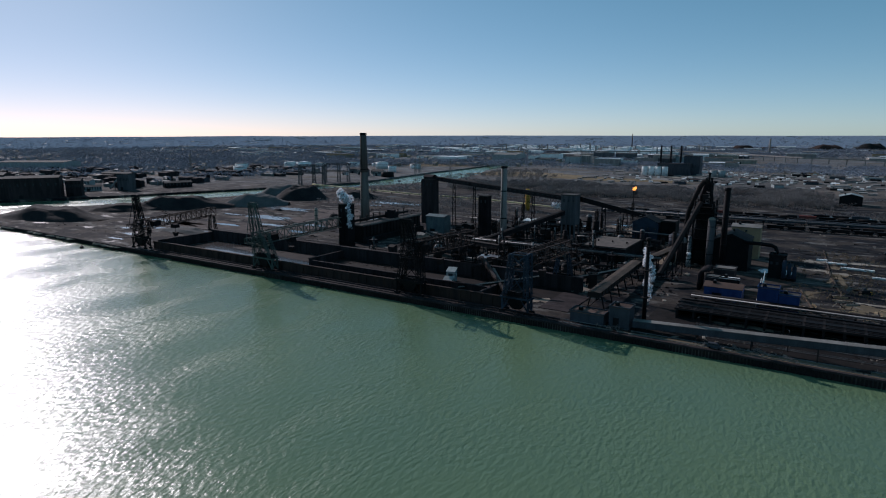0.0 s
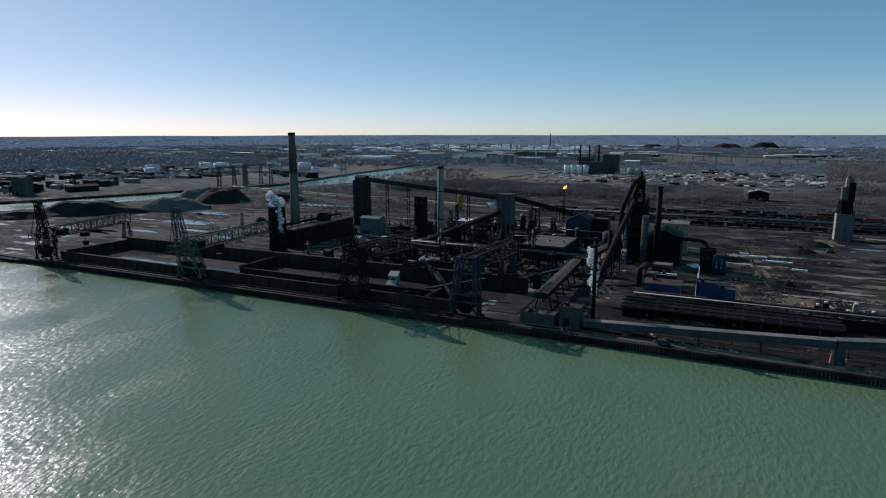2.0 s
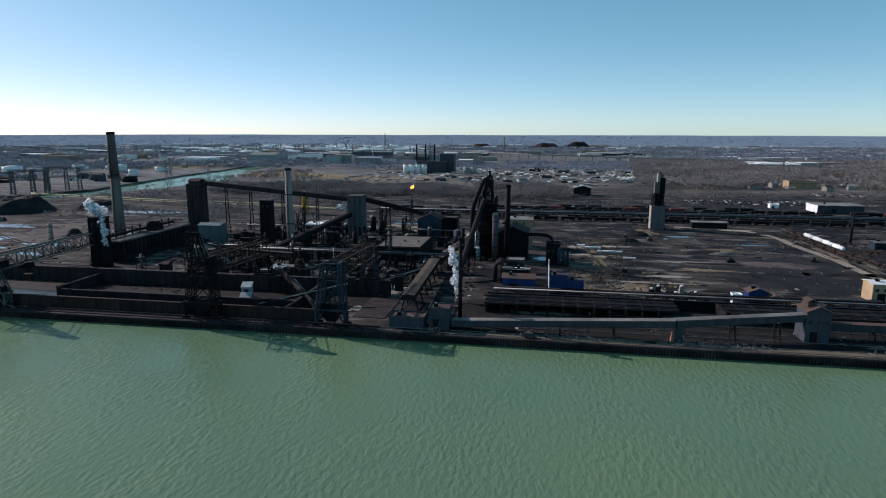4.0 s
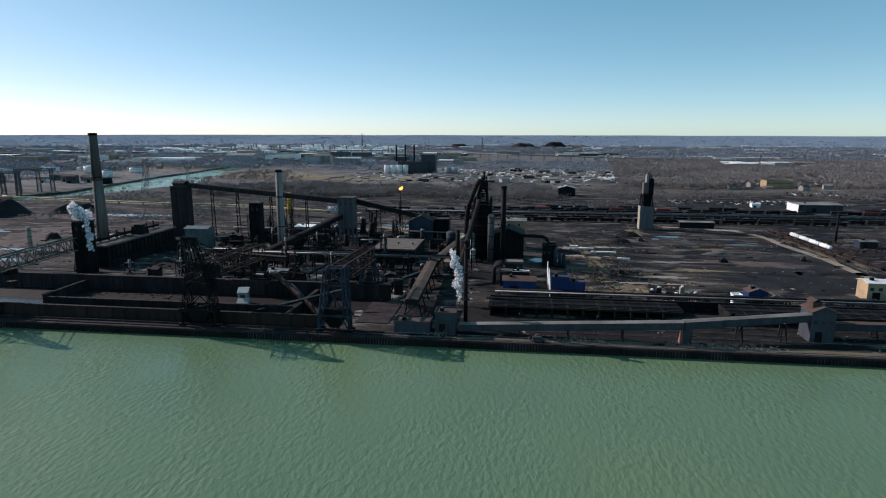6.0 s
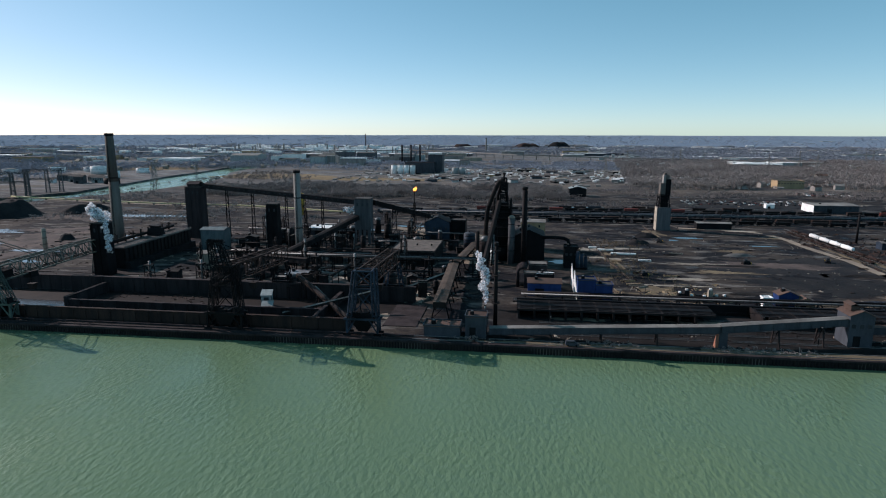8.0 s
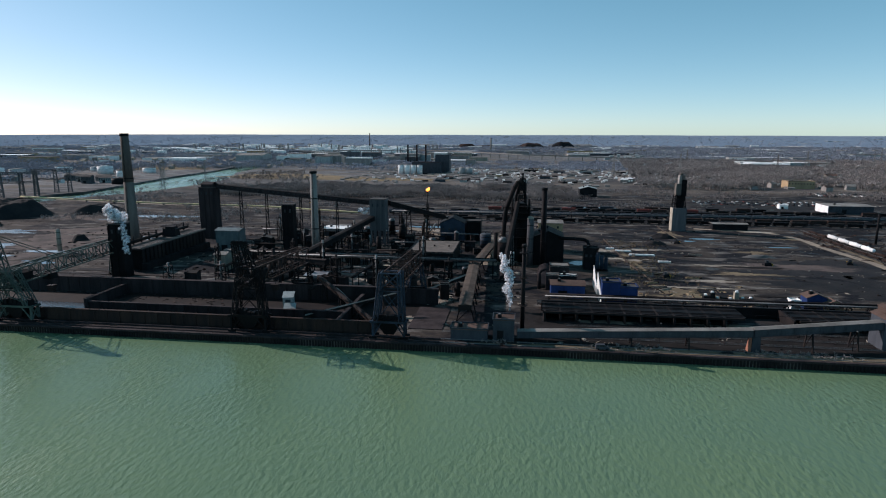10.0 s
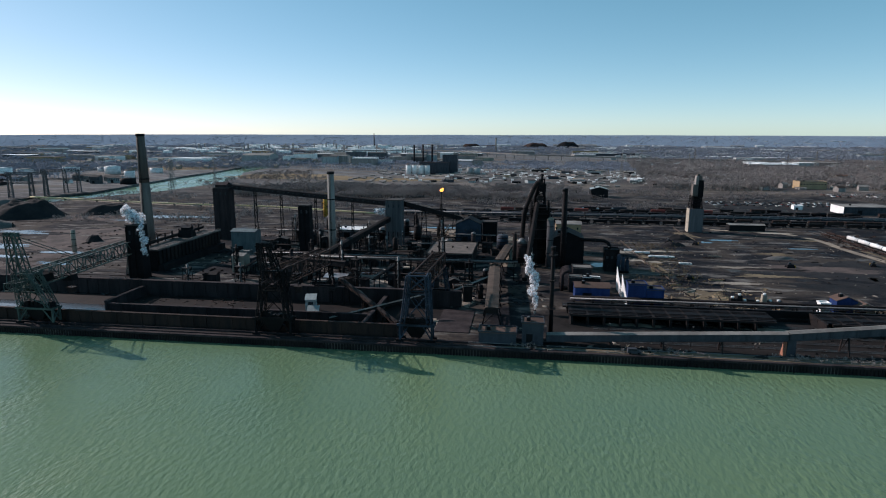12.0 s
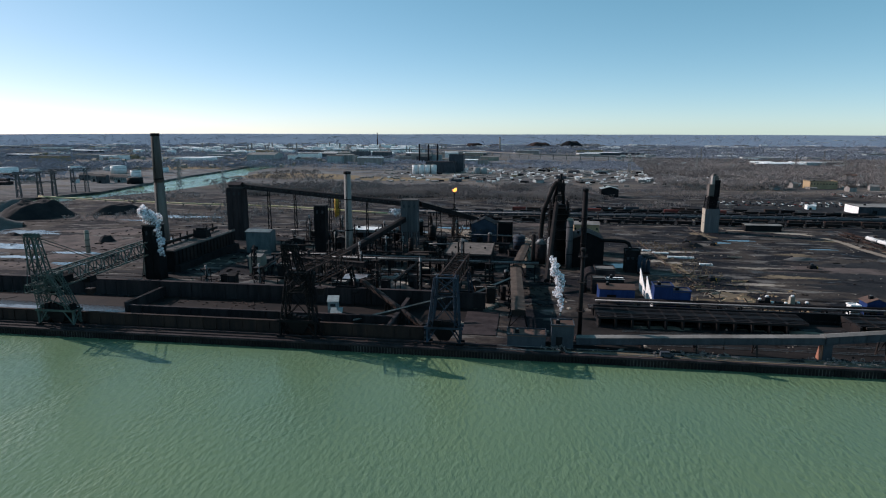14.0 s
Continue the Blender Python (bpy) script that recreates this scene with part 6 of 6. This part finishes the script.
for i in range(4):
    cylinder_vessel("cement_silo", "pale concrete silo in a row of four", -302 + i * 12.6, 1200, 5.6, 22, "white", "pale_roof", "silo", 1.2, "silos", 0, True)
shed("silo_plant", "dark plant building behind the silos", -255, 1240, 60, 26, 22, 0, "grey_clad", "concrete_dark", category="plant")
shed("silo_plant", "tall dark plant block behind the silos", -225, 1260, 30, 26, 36, 0, "grey_clad", "concrete_dark", category="plant")
for i in range(3):
    stack(-362 + i * 24, 1590, 53, 2.6, 2.2, "concrete_dark", "slender grey chimney in a row of three", (), 14)
stack(-192, 2528, 62, 4, 3, "concrete", "far slender grey chimney", (), 12)
stack(-830, 3020, 78, 3, 2, "concrete_dark", "far slender dark mast chimney", (), 10)
for i in range(2):
    cylinder_vessel("cement_silo", "pale squat silo beside the railway", -180 + i * 14, 1216, 6.5, 16.5, "pale_clad", "pale_roof", "silo", 1, "silos", 0)

# raised highway far behind
c = thing("highway_bridge", "long pale concrete highway viaduct", "viaduct", 0, 0, 0)
deck = [(-800, 2080, 18), (-450, 2230, 20), (-300, 2120, 20), (-60, 1900, 17), (250, 1780, 13), (600, 1690, 11)]
for p, q in zip(deck, deck[1:]):
    part("deck", Geo().beam(p, q, 14, 2.2), "concrete", c)
    part("barrier", Geo().beam((p[0], p[1] - 7, p[2] + 1.6), (q[0], q[1] - 7, q[2] + 1.6), 0.5, 1.2), "concrete", c)
    n = int((Vector(q) - Vector(p)).length / 38)
    for i in range(n):
        e = Vector(p).lerp(Vector(q), (i + 0.5) / n)
        part("pier", Geo().beam((e.x, e.y, Z0 - 0.1), (e.x, e.y, e.z - 0.8), 2.4), "concrete", c)

for i in range(40):
    x, y = rnd.uniform(-760, -180), rnd.uniform(1480, 1950)
    h = rnd.uniform(6, 24)
    shed("far_works", "distant pale and dark industrial building", x, y, rnd.uniform(16, 70), rnd.uniform(14, 40), h, rnd.choice((0, 2)), rnd.choice(("pale_clad", "concrete", "concrete", "white", "bin_concrete", "tan_concrete")), rnd.choice(("pale_roof", "tar_roof", "white")), category="works building", group="distant works")
for i in range(46):
    x, y = rnd.uniform(-330, 320), rnd.uniform(1020, 1420)
    if -340 < x < -150 and 1150 < y < 1290:
        continue
    shed("lot_building", "low distant lot building", x, y, rnd.uniform(8, 30), rnd.uniform(10, 22), rnd.uniform(2.5, 4.5), rnd.choice((0, 1)), rnd.choice(("pale_clad", "dark", "concrete", "white", "brick", "grey_clad")), rnd.choice(("pale_roof", "tar_roof", "white", "brown_roof")), door=False, category="building", group="distant lot buildings", turn=rnd.uniform(-20, 20))


def far_house(x, y, w, d, h, wall, roof, turn, rise, z=Z0):
    c = thing("town_building", "distant low town building", "building", x, y, z, turn, "distant town buildings")
    g = Geo().box(-w / 2, -d / 2, 0, w / 2, d / 2, h)
    if rise:
        g.gable_end(-w / 2, -d / 2, w / 2, d / 2, h, rise)
    part("wall", g, wall, c)
    part("roof", Geo().gable(-w / 2, -d / 2, w / 2, d / 2, h + 0.05, rise, 0.4) if rise else Geo().box(-w / 2 - .3, -d / 2 - .3, h, w / 2 + .3, d / 2 + .3, h + 0.6), roof, c)


spots = []
for i in range(430):
    y = rnd.uniform(1500, 3700)
    x = rnd.uniform(-1.6, 0.62) * y
    if not (-760 < x < 400 and y < 2000):
        spots.append((x, y))
spots.sort(key=lambda q: q[1])
for x, y in spots[:190]:
    big = rnd.random() < 0.5
    far_house(x, y, rnd.uniform(40, 130) if big else rnd.uniform(10, 30), rnd.uniform(20, 50) if big else 12, rnd.uniform(7, 14) if big else 6, rnd.choice(("white", "white", "pale_clad", "concrete", "grey_clad", "brick")), rnd.choice(("white", "pale_roof", "pale_roof", "tar_roof", "white")), rnd.uniform(-12, 12), 0 if big else 2.5)


def far_blocks(name, label, places, mat, sizes, rise=0.0):
    """Distant roofs too small to tell apart."""
    g = Geo()
    for x, y, z in places:
        w, d, h = rnd.uniform(*sizes[0]), rnd.uniform(*sizes[1]), rnd.uniform(*sizes[2])
        g.box(x - w / 2, y - d / 2, z - 0.5, x + w / 2, y + d / 2, z + h)
        g.gable(x - w / 2, y - d / 2, x + w / 2, y + d / 2, z + h, rise or 1.0, 0.3)
    return solid(name, g, mat, label, "buildings", "stuff")


rest = [(x, y, Z0) for x, y in spots[190:]]
far_blocks("far_town", "distant pale town buildings", rest[::2], "white", ((20, 110), (15, 40), (6, 13)))
far_blocks("far_town", "distant grey town buildings", rest[1::2], "concrete", ((20, 110), (15, 40), (6, 13)))
far_blocks("far_town", "distant white refinery tanks and sheds", [(rnd.uniform(-1700, -520), rnd.uniform(2050, 3300), Z0) for _ in range(130)], "white", ((14, 42), (14, 40), (8, 16)))
far_blocks("far_town", "distant grey refinery columns", [(rnd.uniform(-1500, -420), rnd.uniform(2000, 3000), Z0) for _ in range(34)], "concrete", ((3, 6), (3, 6), (15, 34)))
far_blocks("far_town", "small distant suburban houses", [(lambda q, a: (q * math.sin(a), q * math.cos(a), Z0))(rnd.uniform(1500, 3600), radians(rnd.uniform(-72, -24))) for _ in range(520)], "tan_concrete", ((9, 15), (8, 11), (5, 7)), 2.5)
far_blocks("far_town", "small pale suburban houses among trees", [(lambda q: (rnd.uniform(0.1, 0.68) * q, q, Z0))(rnd.uniform(1500, 3400)) for _ in range(420)], "pale_clad", ((9, 16), (8, 11), (5, 7)), 2.5)
far_blocks("far_town", "scattered white lots and trailers", [(rnd.uniform(-330, 420), rnd.uniform(1010, 1480), Z0) for _ in range(300)], "white", ((2, 7), (3, 7), (0.8, 1.8)))
far_blocks("far_town", "scattered grey lots and trailers", [(rnd.uniform(-380, 420), rnd.uniform(960, 1480), Z0) for _ in range(420)], "concrete", ((3, 12), (4, 9), (0.8, 2.0)))
far_blocks("far_town", "scattered dark sheds and trailers", [(rnd.uniform(-330, 420), rnd.uniform(1010, 1480), Z0) for _ in range(90)], "dark", ((4, 16), (3, 9), (0.8, 2.2)))
far_blocks("far_town", "pale sheds and trailers on the far bank", [(rnd.uniform(-1500, -900), rnd.uniform(400, 980), Z0) for _ in range(110)], "pale_roof", ((8, 34), (5, 14), (3, 7)))
far_blocks("far_town", "dark sheds and stacks on the far bank", [(rnd.uniform(-1500, -900), rnd.uniform(400, 980), Z0) for _ in range(130)], "concrete_dark", ((6, 40), (5, 18), (3, 10)))
for i in range(90):
    y = rnd.uniform(900, 1700)
    x = rnd.uniform(0.28, 0.68) * y
    far_house(x, y, rnd.uniform(9, 15), 9, 5.5, rnd.choice(("white", "concrete", "pale_clad", "tan_concrete")), rnd.choice(("tar_roof", "brown_roof", "pale_roof")), rnd.uniform(-30, 30), 2.8)
for x, y, rx, ry, h, mat in ((-345, 3110, 66, 40, 26, "red"), (-20, 3180, 80, 40, 30, "red"), (142, 3210, 72, 40, 36, "dark"), (-250, 3300, 60, 40, 14, "red")):
    pile(x, y, rx, ry, h, "brown" if mat == "red" else "dark", "far dark red-brown ore mound", int(rx), 0)

# power pylons
c = thing("transmission_tower", "grey lattice transmission tower", "pylon", 0, 0, Z0, 0, "transmission towers")
part("tower_lattice", Geo().tower((0, 0, 0), (0, 0, 24), 7, 2.2, 6, 0.4, 0.25).tower((0, 0, 24), (0, 0, 42), 2.2, 0.8, 5, 0.35, 0.22), "concrete", c)
for z, w in ((25, 8), (31, 7), (37, 5.5)):
    part("cross_arm", Geo().beam((-w, 0, z), (w, 0, z), 0.4).beam((-w, 0, z), (0, 0, z + 2), 0.25).beam((w, 0, z), (0, 0, z + 2), 0.25), "concrete", c)
first = c
spots = [(260, 1300), (330, 1330), (420, 1230), (520, 1260), (210, 1540), (590, 1500), (700, 1440), (120, 1250), (360, 1640), (800, 1600), (-1130, 780), (-560, 790), (-600, 860), (-500, 800)]
first.matrix_world = pose(*spots[0], Z0)
for x, y in spots[1:]:
    copy_thing(first, pose(x, y, Z0, 0, 0, rnd.uniform(-20, 20)))
c = thing("gantry", "grey steel gantry of the switchyard", "gantry", -699, 699, Z0, 27)
for a in (-20, 3, 19):
    part("column", Geo().tower((a, 0, 0), (a, 0, 31), 5.0, 3.4, 7, 0.7, 0.4), "bin_concrete", c)
part("top_girder", Geo().truss((-24, 0, 29.5), (24, 0, 29.5), 3.0, 2.6, 12, 0.6, 0.35), "bin_concrete", c)
part("low_girder", Geo().truss((-20, 0, 18), (19, 0, 18), 2.6, 2.0, 10, 0.45, 0.3), "bin_concrete", c)
copy_thing(c, pose(-703, 762, Z0, 0, 0, 35))


# ---- trees ----
def tree_template(seed, twigs, spread_xy=1.0, wide=1.0, limbs=6):
    """A bare winter tree about one unit high: tapered trunk, limbs, a haze of fine twigs."""
    r = random.Random(seed)
    v, f = [], []

    def limb(p, q, w0, w1):
        k = len(v)
        for c_, w in ((p, w0), (q, w1)):
            for j in range(3):
                a = 2 * math.pi * j / 3
                v.append((c_[0] + w * math.cos(a), c_[1] + w * math.sin(a), c_[2]))
        f.extend([(k, k + 1, k + 4), (k, k + 4, k + 3), (k + 1, k + 2, k + 5), (k + 1, k + 5, k + 4), (k + 2, k, k + 3), (k + 2, k + 3, k + 5)])
    limb((0, 0, -0.02), (0, 0, 0.4), 0.022, 0.015)
    limb((0, 0, 0.4), (0.02, 0.01, 0.8), 0.015, 0.005)
    tips = []
    for i in range(limbs):
        a, z = r.uniform(0, 6.28), r.uniform(0.28, 0.6)
        ln = r.uniform(0.2, 0.34)
        q = (math.cos(a) * ln, math.sin(a) * ln, z + r.uniform(0.15, 0.32))
        limb((0, 0, z), q, 0.011, 0.004)
        tips.append(((0, 0, z), q))
    for i in range(twigs):
        p0, q0 = r.choice(tips)
        t = r.uniform(0.4, 1.05)
        b = [p0[k] + (q0[k] - p0[k]) * t for k in range(3)]
        d = Vector((r.uniform(-1, 1), r.uniform(-1, 1), r.uniform(-0.2, 1.1))).normalized() * r.uniform(0.08, 0.22)
        w = Vector((r.uniform(-1, 1), r.uniform(-1, 1), r.uniform(-0.5, 0.5))).normalized() * r.uniform(0.012, 0.03) * wide
        k = len(v)
        v.extend([tuple(Vector(b) - w), tuple(Vector(b) + w), tuple(Vector(b) + d)])
        f.append((k, k + 1, k + 2))
    return np.array(v) * np.array((spread_xy, spread_xy, 1.0)), np.array(f)


def forest(name, label, spots, templates, mat="bark"):
    vs, fs, k = [], [], 0
    for x, y, h, a in spots:
        tv, tf = templates[int(abs(x * 7 + y * 3)) % len(templates)]
        c_, s_ = math.cos(a), math.sin(a)
        w = tv * h
        vs.append(np.column_stack((w[:, 0] * c_ - w[:, 1] * s_ + x, w[:, 0] * s_ + w[:, 1] * c_ + y, w[:, 2] + max(Z0, slope_z(math.hypot(x, y)) - 0.5))))
        fs.append(tf + k)
        k += len(tv)
    me = bpy.data.meshes.new(name)
    me.from_pydata(np.concatenate(vs).tolist(), [], np.concatenate(fs).tolist())
    me.materials.append(M[mat])
    return tagged(new(name, me), label, "trees", kind="stuff")


def slope_z(r):
    """Height of the far rising land at distance r."""
    return 3.0 + 60 * max(0.0, (r - 3700) / 1240) ** 1.3


near_t = [tree_template(s, 90, 1.15, 1.25) for s in range(5)]
far_t = [tree_template(s + 20, 36, 1.9, 2.2, 3) for s in range(4)]


def spread(n, zone, hts, seed, thresh, scale=0.004, avoid=()):
    r = random.Random(seed)
    out = []
    while len(out) < n:
        x, y = zone(r)
        if noise.noise((x * scale, y * scale, seed)) + 0.4 * noise.noise((x * scale * 4, y * scale * 4, seed + 5)) < thresh:
            continue
        if any(a < x < b and c_ < y < d for a, b, c_, d in avoid):
            continue
        out.append((x, y, r.uniform(*hts), r.uniform(0, 6.28)))
    return out


road_cut = [(-460, 330, 1690, 2240)]
lots = [(130, 420, 690, 905), (300, 425, 900, 1005), (-310, -130, 1180, 1290), (-20, 60, 820, 870)]
forest("scrub_wood", "grey-brown bare winter scrub behind the works", spread(4200, lambda r: (r.uniform(-480, 10), r.uniform(755, 930)), (4, 10), 1, -0.15, 0.01, lots), near_t)
forest("scrub_wood", "grey-brown bare trees along the far channel bank", spread(700, lambda r: (r.uniform(-600, -420), r.uniform(780, 1200)), (4, 9), 2, 0.0, 0.01), near_t)
forest("scrub_wood", "low bare scrub beside the sidings", spread(2400, lambda r: (r.uniform(-220, 460), r.uniform(680, 900)), (2, 5), 11, 0.05, 0.012, [(130, 420, 680, 800)]), near_t)
forest("scrub_wood", "low bare scrub on the stockyard edge", spread(1500, lambda r: (r.uniform(-620, -240), r.uniform(520, 770)), (2, 5.5), 12, 0.05, 0.012), near_t)
forest("scrub_wood", "low bare scrub in the open yard", spread(420, lambda r: (r.uniform(-10, 40), r.uniform(300, 480)), (1.2, 3.0), 13, 0.0, 0.03), near_t, "scrub")
forest("scrub_wood", "low bare scrub on the quay verge", spread(500, lambda r: (r.uniform(-75, 330), r.uniform(233.8, 240)), (0.8, 2.2), 14, -0.1, 0.03), near_t)
forest("winter_wood", "grey-brown bare winter woodland", spread(9000, lambda r: (lambda y: (r.uniform(0.12, 0.75) * y, y))(r.uniform(930, 1800)), (9, 16), 3, -0.3, 0.005, lots), near_t)
# far_wood woods from here on carry haze in their twig colour
forest("winter_wood", "distant haze-tinted bare winter woodland", spread(9000, lambda r: (lambda y: (r.uniform(-0.2, 0.72) * y, y))(r.uniform(1750, 3300)), (10, 17), 4, -0.35, 0.003, road_cut), far_t, "far_wood")
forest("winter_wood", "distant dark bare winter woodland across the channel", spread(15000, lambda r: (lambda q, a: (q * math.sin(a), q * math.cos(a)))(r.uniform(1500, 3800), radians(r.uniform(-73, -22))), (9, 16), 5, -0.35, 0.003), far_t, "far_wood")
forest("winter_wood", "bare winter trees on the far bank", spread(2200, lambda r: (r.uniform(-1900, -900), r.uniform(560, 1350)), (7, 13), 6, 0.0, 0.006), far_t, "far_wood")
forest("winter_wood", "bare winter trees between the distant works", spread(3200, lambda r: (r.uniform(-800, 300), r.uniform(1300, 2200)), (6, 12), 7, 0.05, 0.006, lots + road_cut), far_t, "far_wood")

forest("winter_wood", "far haze-tinted winter woodland towards the horizon", spread(6000, lambda r: (lambda q, a: (q * math.sin(a), q * math.cos(a)))(r.uniform(3200, 4700), radians(r.uniform(-70, 45))), (10, 16), 8, -0.3, 0.002), far_t, "far_wood")

# ---- hazy distance up to the horizon ----
pl = random.Random(5)
for i in range(18):
    patch("gravel_lot", pl.uniform(-260, 330), pl.uniform(1020, 1460), pl.uniform(30, 90), pl.uniform(6, 22), pl.choice(("rubble", "rubble", "dirt_road", "concrete")), "pale gravel lot among the distant sheds", Z0 + 0.14 + i * 0.012, 800 + i, "structure", 0.7)
patch("field_1", -500, 1110, 120, 70, "brown_grass", "dry brown grass field", Z0 + 0.1, 301, "structure", 0.5)
patch("field_2", -330, 1060, 120, 40, "brown_grass", "dry brown grass field", Z0 + 0.12, 302, "structure", 0.5)
patch("field_3", -860, 1290, 100, 50, "brown_grass", "dry brown grass field", Z0 + 0.1, 303, "structure", 0.5)

hz = bpy.data.materials.new("hazy_distance")
hz.use_nodes = True
n, l = hz.node_tree.nodes, hz.node_tree.links
p = n["Principled BSDF"]
p.inputs["Roughness"].default_value, p.inputs["Specular IOR Level"].default_value = 1.0, 0.0
geo = n.new("ShaderNodeNewGeometry")
mp = n.new("ShaderNodeMapping")
mp.inputs["Scale"].default_value = (1, 0.3, 5)
l.new(geo.outputs["Position"], mp.inputs["Vector"])
nt = n.new("ShaderNodeTexNoise")
nt.inputs["Scale"].default_value, nt.inputs["Detail"].default_value = 0.05, 8
l.new(mp.outputs["Vector"], nt.inputs["Vector"])
mr = n.new("ShaderNodeMapRange")
mr.inputs["From Min"].default_value, mr.inputs["From Max"].default_value = 0.4, 0.65
l.new(nt.outputs["Fac"], mr.inputs["Value"])
mx = n.new("ShaderNodeMix")
mx.data_type = "RGBA"
# aerial haze is mixed into these two blue base colours
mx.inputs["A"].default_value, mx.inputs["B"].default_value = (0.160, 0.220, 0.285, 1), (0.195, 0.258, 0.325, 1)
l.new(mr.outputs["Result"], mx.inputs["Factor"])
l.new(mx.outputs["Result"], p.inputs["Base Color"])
M["haze"] = hz
g = Geo()
N = 160
for j in range(4):
    for i in range(N):
        a0, a1 = (radians(-75 + 150 * k / N) for k in (i, i + 1))
        r0, r1 = 3700 + 310 * j, 3700 + 310 * (j + 1)
        
        def zz(r, a):
            base = slope_z(r)
            return base + (3.5 * noise.noise((a * 9, r * 0.01, 2)) if r > 4900 else 0)
        q = [(-40 + r * math.sin(a), r * math.cos(a), zz(r, a)) for r, a in ((r0, a0), (r0, a1), (r1, a1), (r1, a0))]
        q = [(x, max(y, -900), z) for x, y, z in q]
        g.add(q, [(0, 3, 2, 1)])
far = []
for i in range(260):
    a, r = radians(rnd.uniform(-72, 46)), rnd.uniform(3750, 4850)
    far.append((-40 + r * math.sin(a), r * math.cos(a), slope_z(r)))
far_blocks("far_town", "far pale roofs towards the horizon", far, "pale_clad", ((8, 30), (30, 70), (0.6, 1.6)))
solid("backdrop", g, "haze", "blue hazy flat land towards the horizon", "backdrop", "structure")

# ---- steam ----
sm = bpy.data.materials.new("white_steam")
sm.use_nodes = True
n, l = sm.node_tree.nodes, sm.node_tree.links
p = n["Principled BSDF"]
p.inputs["Base Color"].default_value = (0.92, 0.93, 0.95, 1)
p.inputs["Roughness"].default_value, p.inputs["Specular IOR Level"].default_value = 1.0, 0.0
p.inputs["Subsurface Weight"].default_value = 0.0
geo = n.new("ShaderNodeNewGeometry")
nt = n.new("ShaderNodeTexNoise")
nt.inputs["Scale"].default_value, nt.inputs["Detail"].default_value = 0.9, 5
l.new(geo.outputs["Position"], nt.inputs["Vector"])
mr = n.new("ShaderNodeMapRange")
mr.inputs["From Min"].default_value, mr.inputs["From Max"].default_value = 0.42, 0.62
mr.inputs["To Min"].default_value, mr.inputs["To Max"].default_value = 0.12, 0.85
l.new(nt.outputs["Fac"], mr.inputs["Value"])
tr = n.new("ShaderNodeBsdfTranslucent")
tr.inputs["Color"].default_value = (0.95, 0.96, 0.98, 1)
tp = n.new("ShaderNodeBsdfTransparent")
half = n.new("ShaderNodeMixShader")
half.inputs["Fac"].default_value = 0.5
al = n.new("ShaderNodeMixShader")
l.new(p.outputs["BSDF"], half.inputs[1])
l.new(tr.outputs["BSDF"], half.inputs[2])
l.new(half.outputs["Shader"], al.inputs[2])
l.new(tp.outputs["BSDF"], al.inputs[1])
l.new(mr.outputs["Result"], al.inputs["Fac"])
l.new(al.outputs["Shader"], n["Material Output"].inputs["Surface"])
M["steam"] = sm


def steam(label, ctrl, seed, n_puffs):
    """Puffs along a drifting line; ctrl rows are x, y, z, radius."""
    r = random.Random(seed)
    bm = bmesh.new()
    for i in range(n_puffs):
        t = r.random() * (len(ctrl) - 1)
        a, b = ctrl[int(t)], ctrl[min(int(t) + 1, len(ctrl) - 1)]
        k = t - int(t)
        x, y, z, rad = (a[j] + (b[j] - a[j]) * k for j in range(4))
        c_ = Vector((x + r.gauss(0, rad * 0.42), y + r.gauss(0, rad * 0.42), z + r.gauss(0, rad * 0.42)))
        size = rad * r.uniform(0.22, 0.55)
        made_ = bmesh.ops.create_icosphere(bm, subdivisions=3, radius=1.0)["verts"]
        for v in made_:
            v.co = c_ + v.co * size * (1 + 0.75 * noise.noise(v.co * 1.4 + c_) + 0.45 * noise.noise(v.co * 3.2 + c_) + 0.25 * noise.noise(v.co * 7.0 + c_))
    for f in bm.faces:
        f.smooth = True
    me = bpy.data.meshes.new("steam_plume")
    bm.to_mesh(me)
    bm.free()
    me.materials.append(M["steam"])
    return tagged(new("steam_plume", me), label, "steam", "steam plumes")


steam("white steam billowing from the quench tower", [(-289.5, 322, 34.5, 1.8), (-291.5, 322, 37.5, 3.6), (-295, 322.5, 40.5, 3.4), (-297.5, 323, 43.5, 1.6)], 1, 80)
steam("thin white steam falling beside the quench tower", [(-285.3, 317.5, 34.5, 1.6), (-284.0, 316.5, 27, 2.3), (-283.6, 316.5, 19, 1.6)], 2, 60)
steam("white steam rising from the furnace pipes", [(-65, 282, 5.0, 0.5), (-64.4, 283, 8, 1.2), (-66.0, 284, 12, 2.2), (-65, 286, 18, 2.2), (-67.5, 288, 23, 2.4), (-69, 290, 29, 1.6)], 3, 96)
steam("small white steam puff beside the screening tower", [(-174, 440, 27.5, 1.6), (-177.5, 441, 29, 2.8), (-181, 442, 28.5, 1.4)], 4, 40)
c = thing("steam_vent", "short pale steam vent pipe", "vent pipe", -65, 282, Z0)
part("pipe", Geo().tube((0, 0, 0), (0, 0, 1.8), 0.4, 0.4, 10), "pale_clad", c)
part("collar", Geo().tube((0, 0, 1.5), (0, 0, 1.9), 0.6, 0.6, 10), "rust", c)
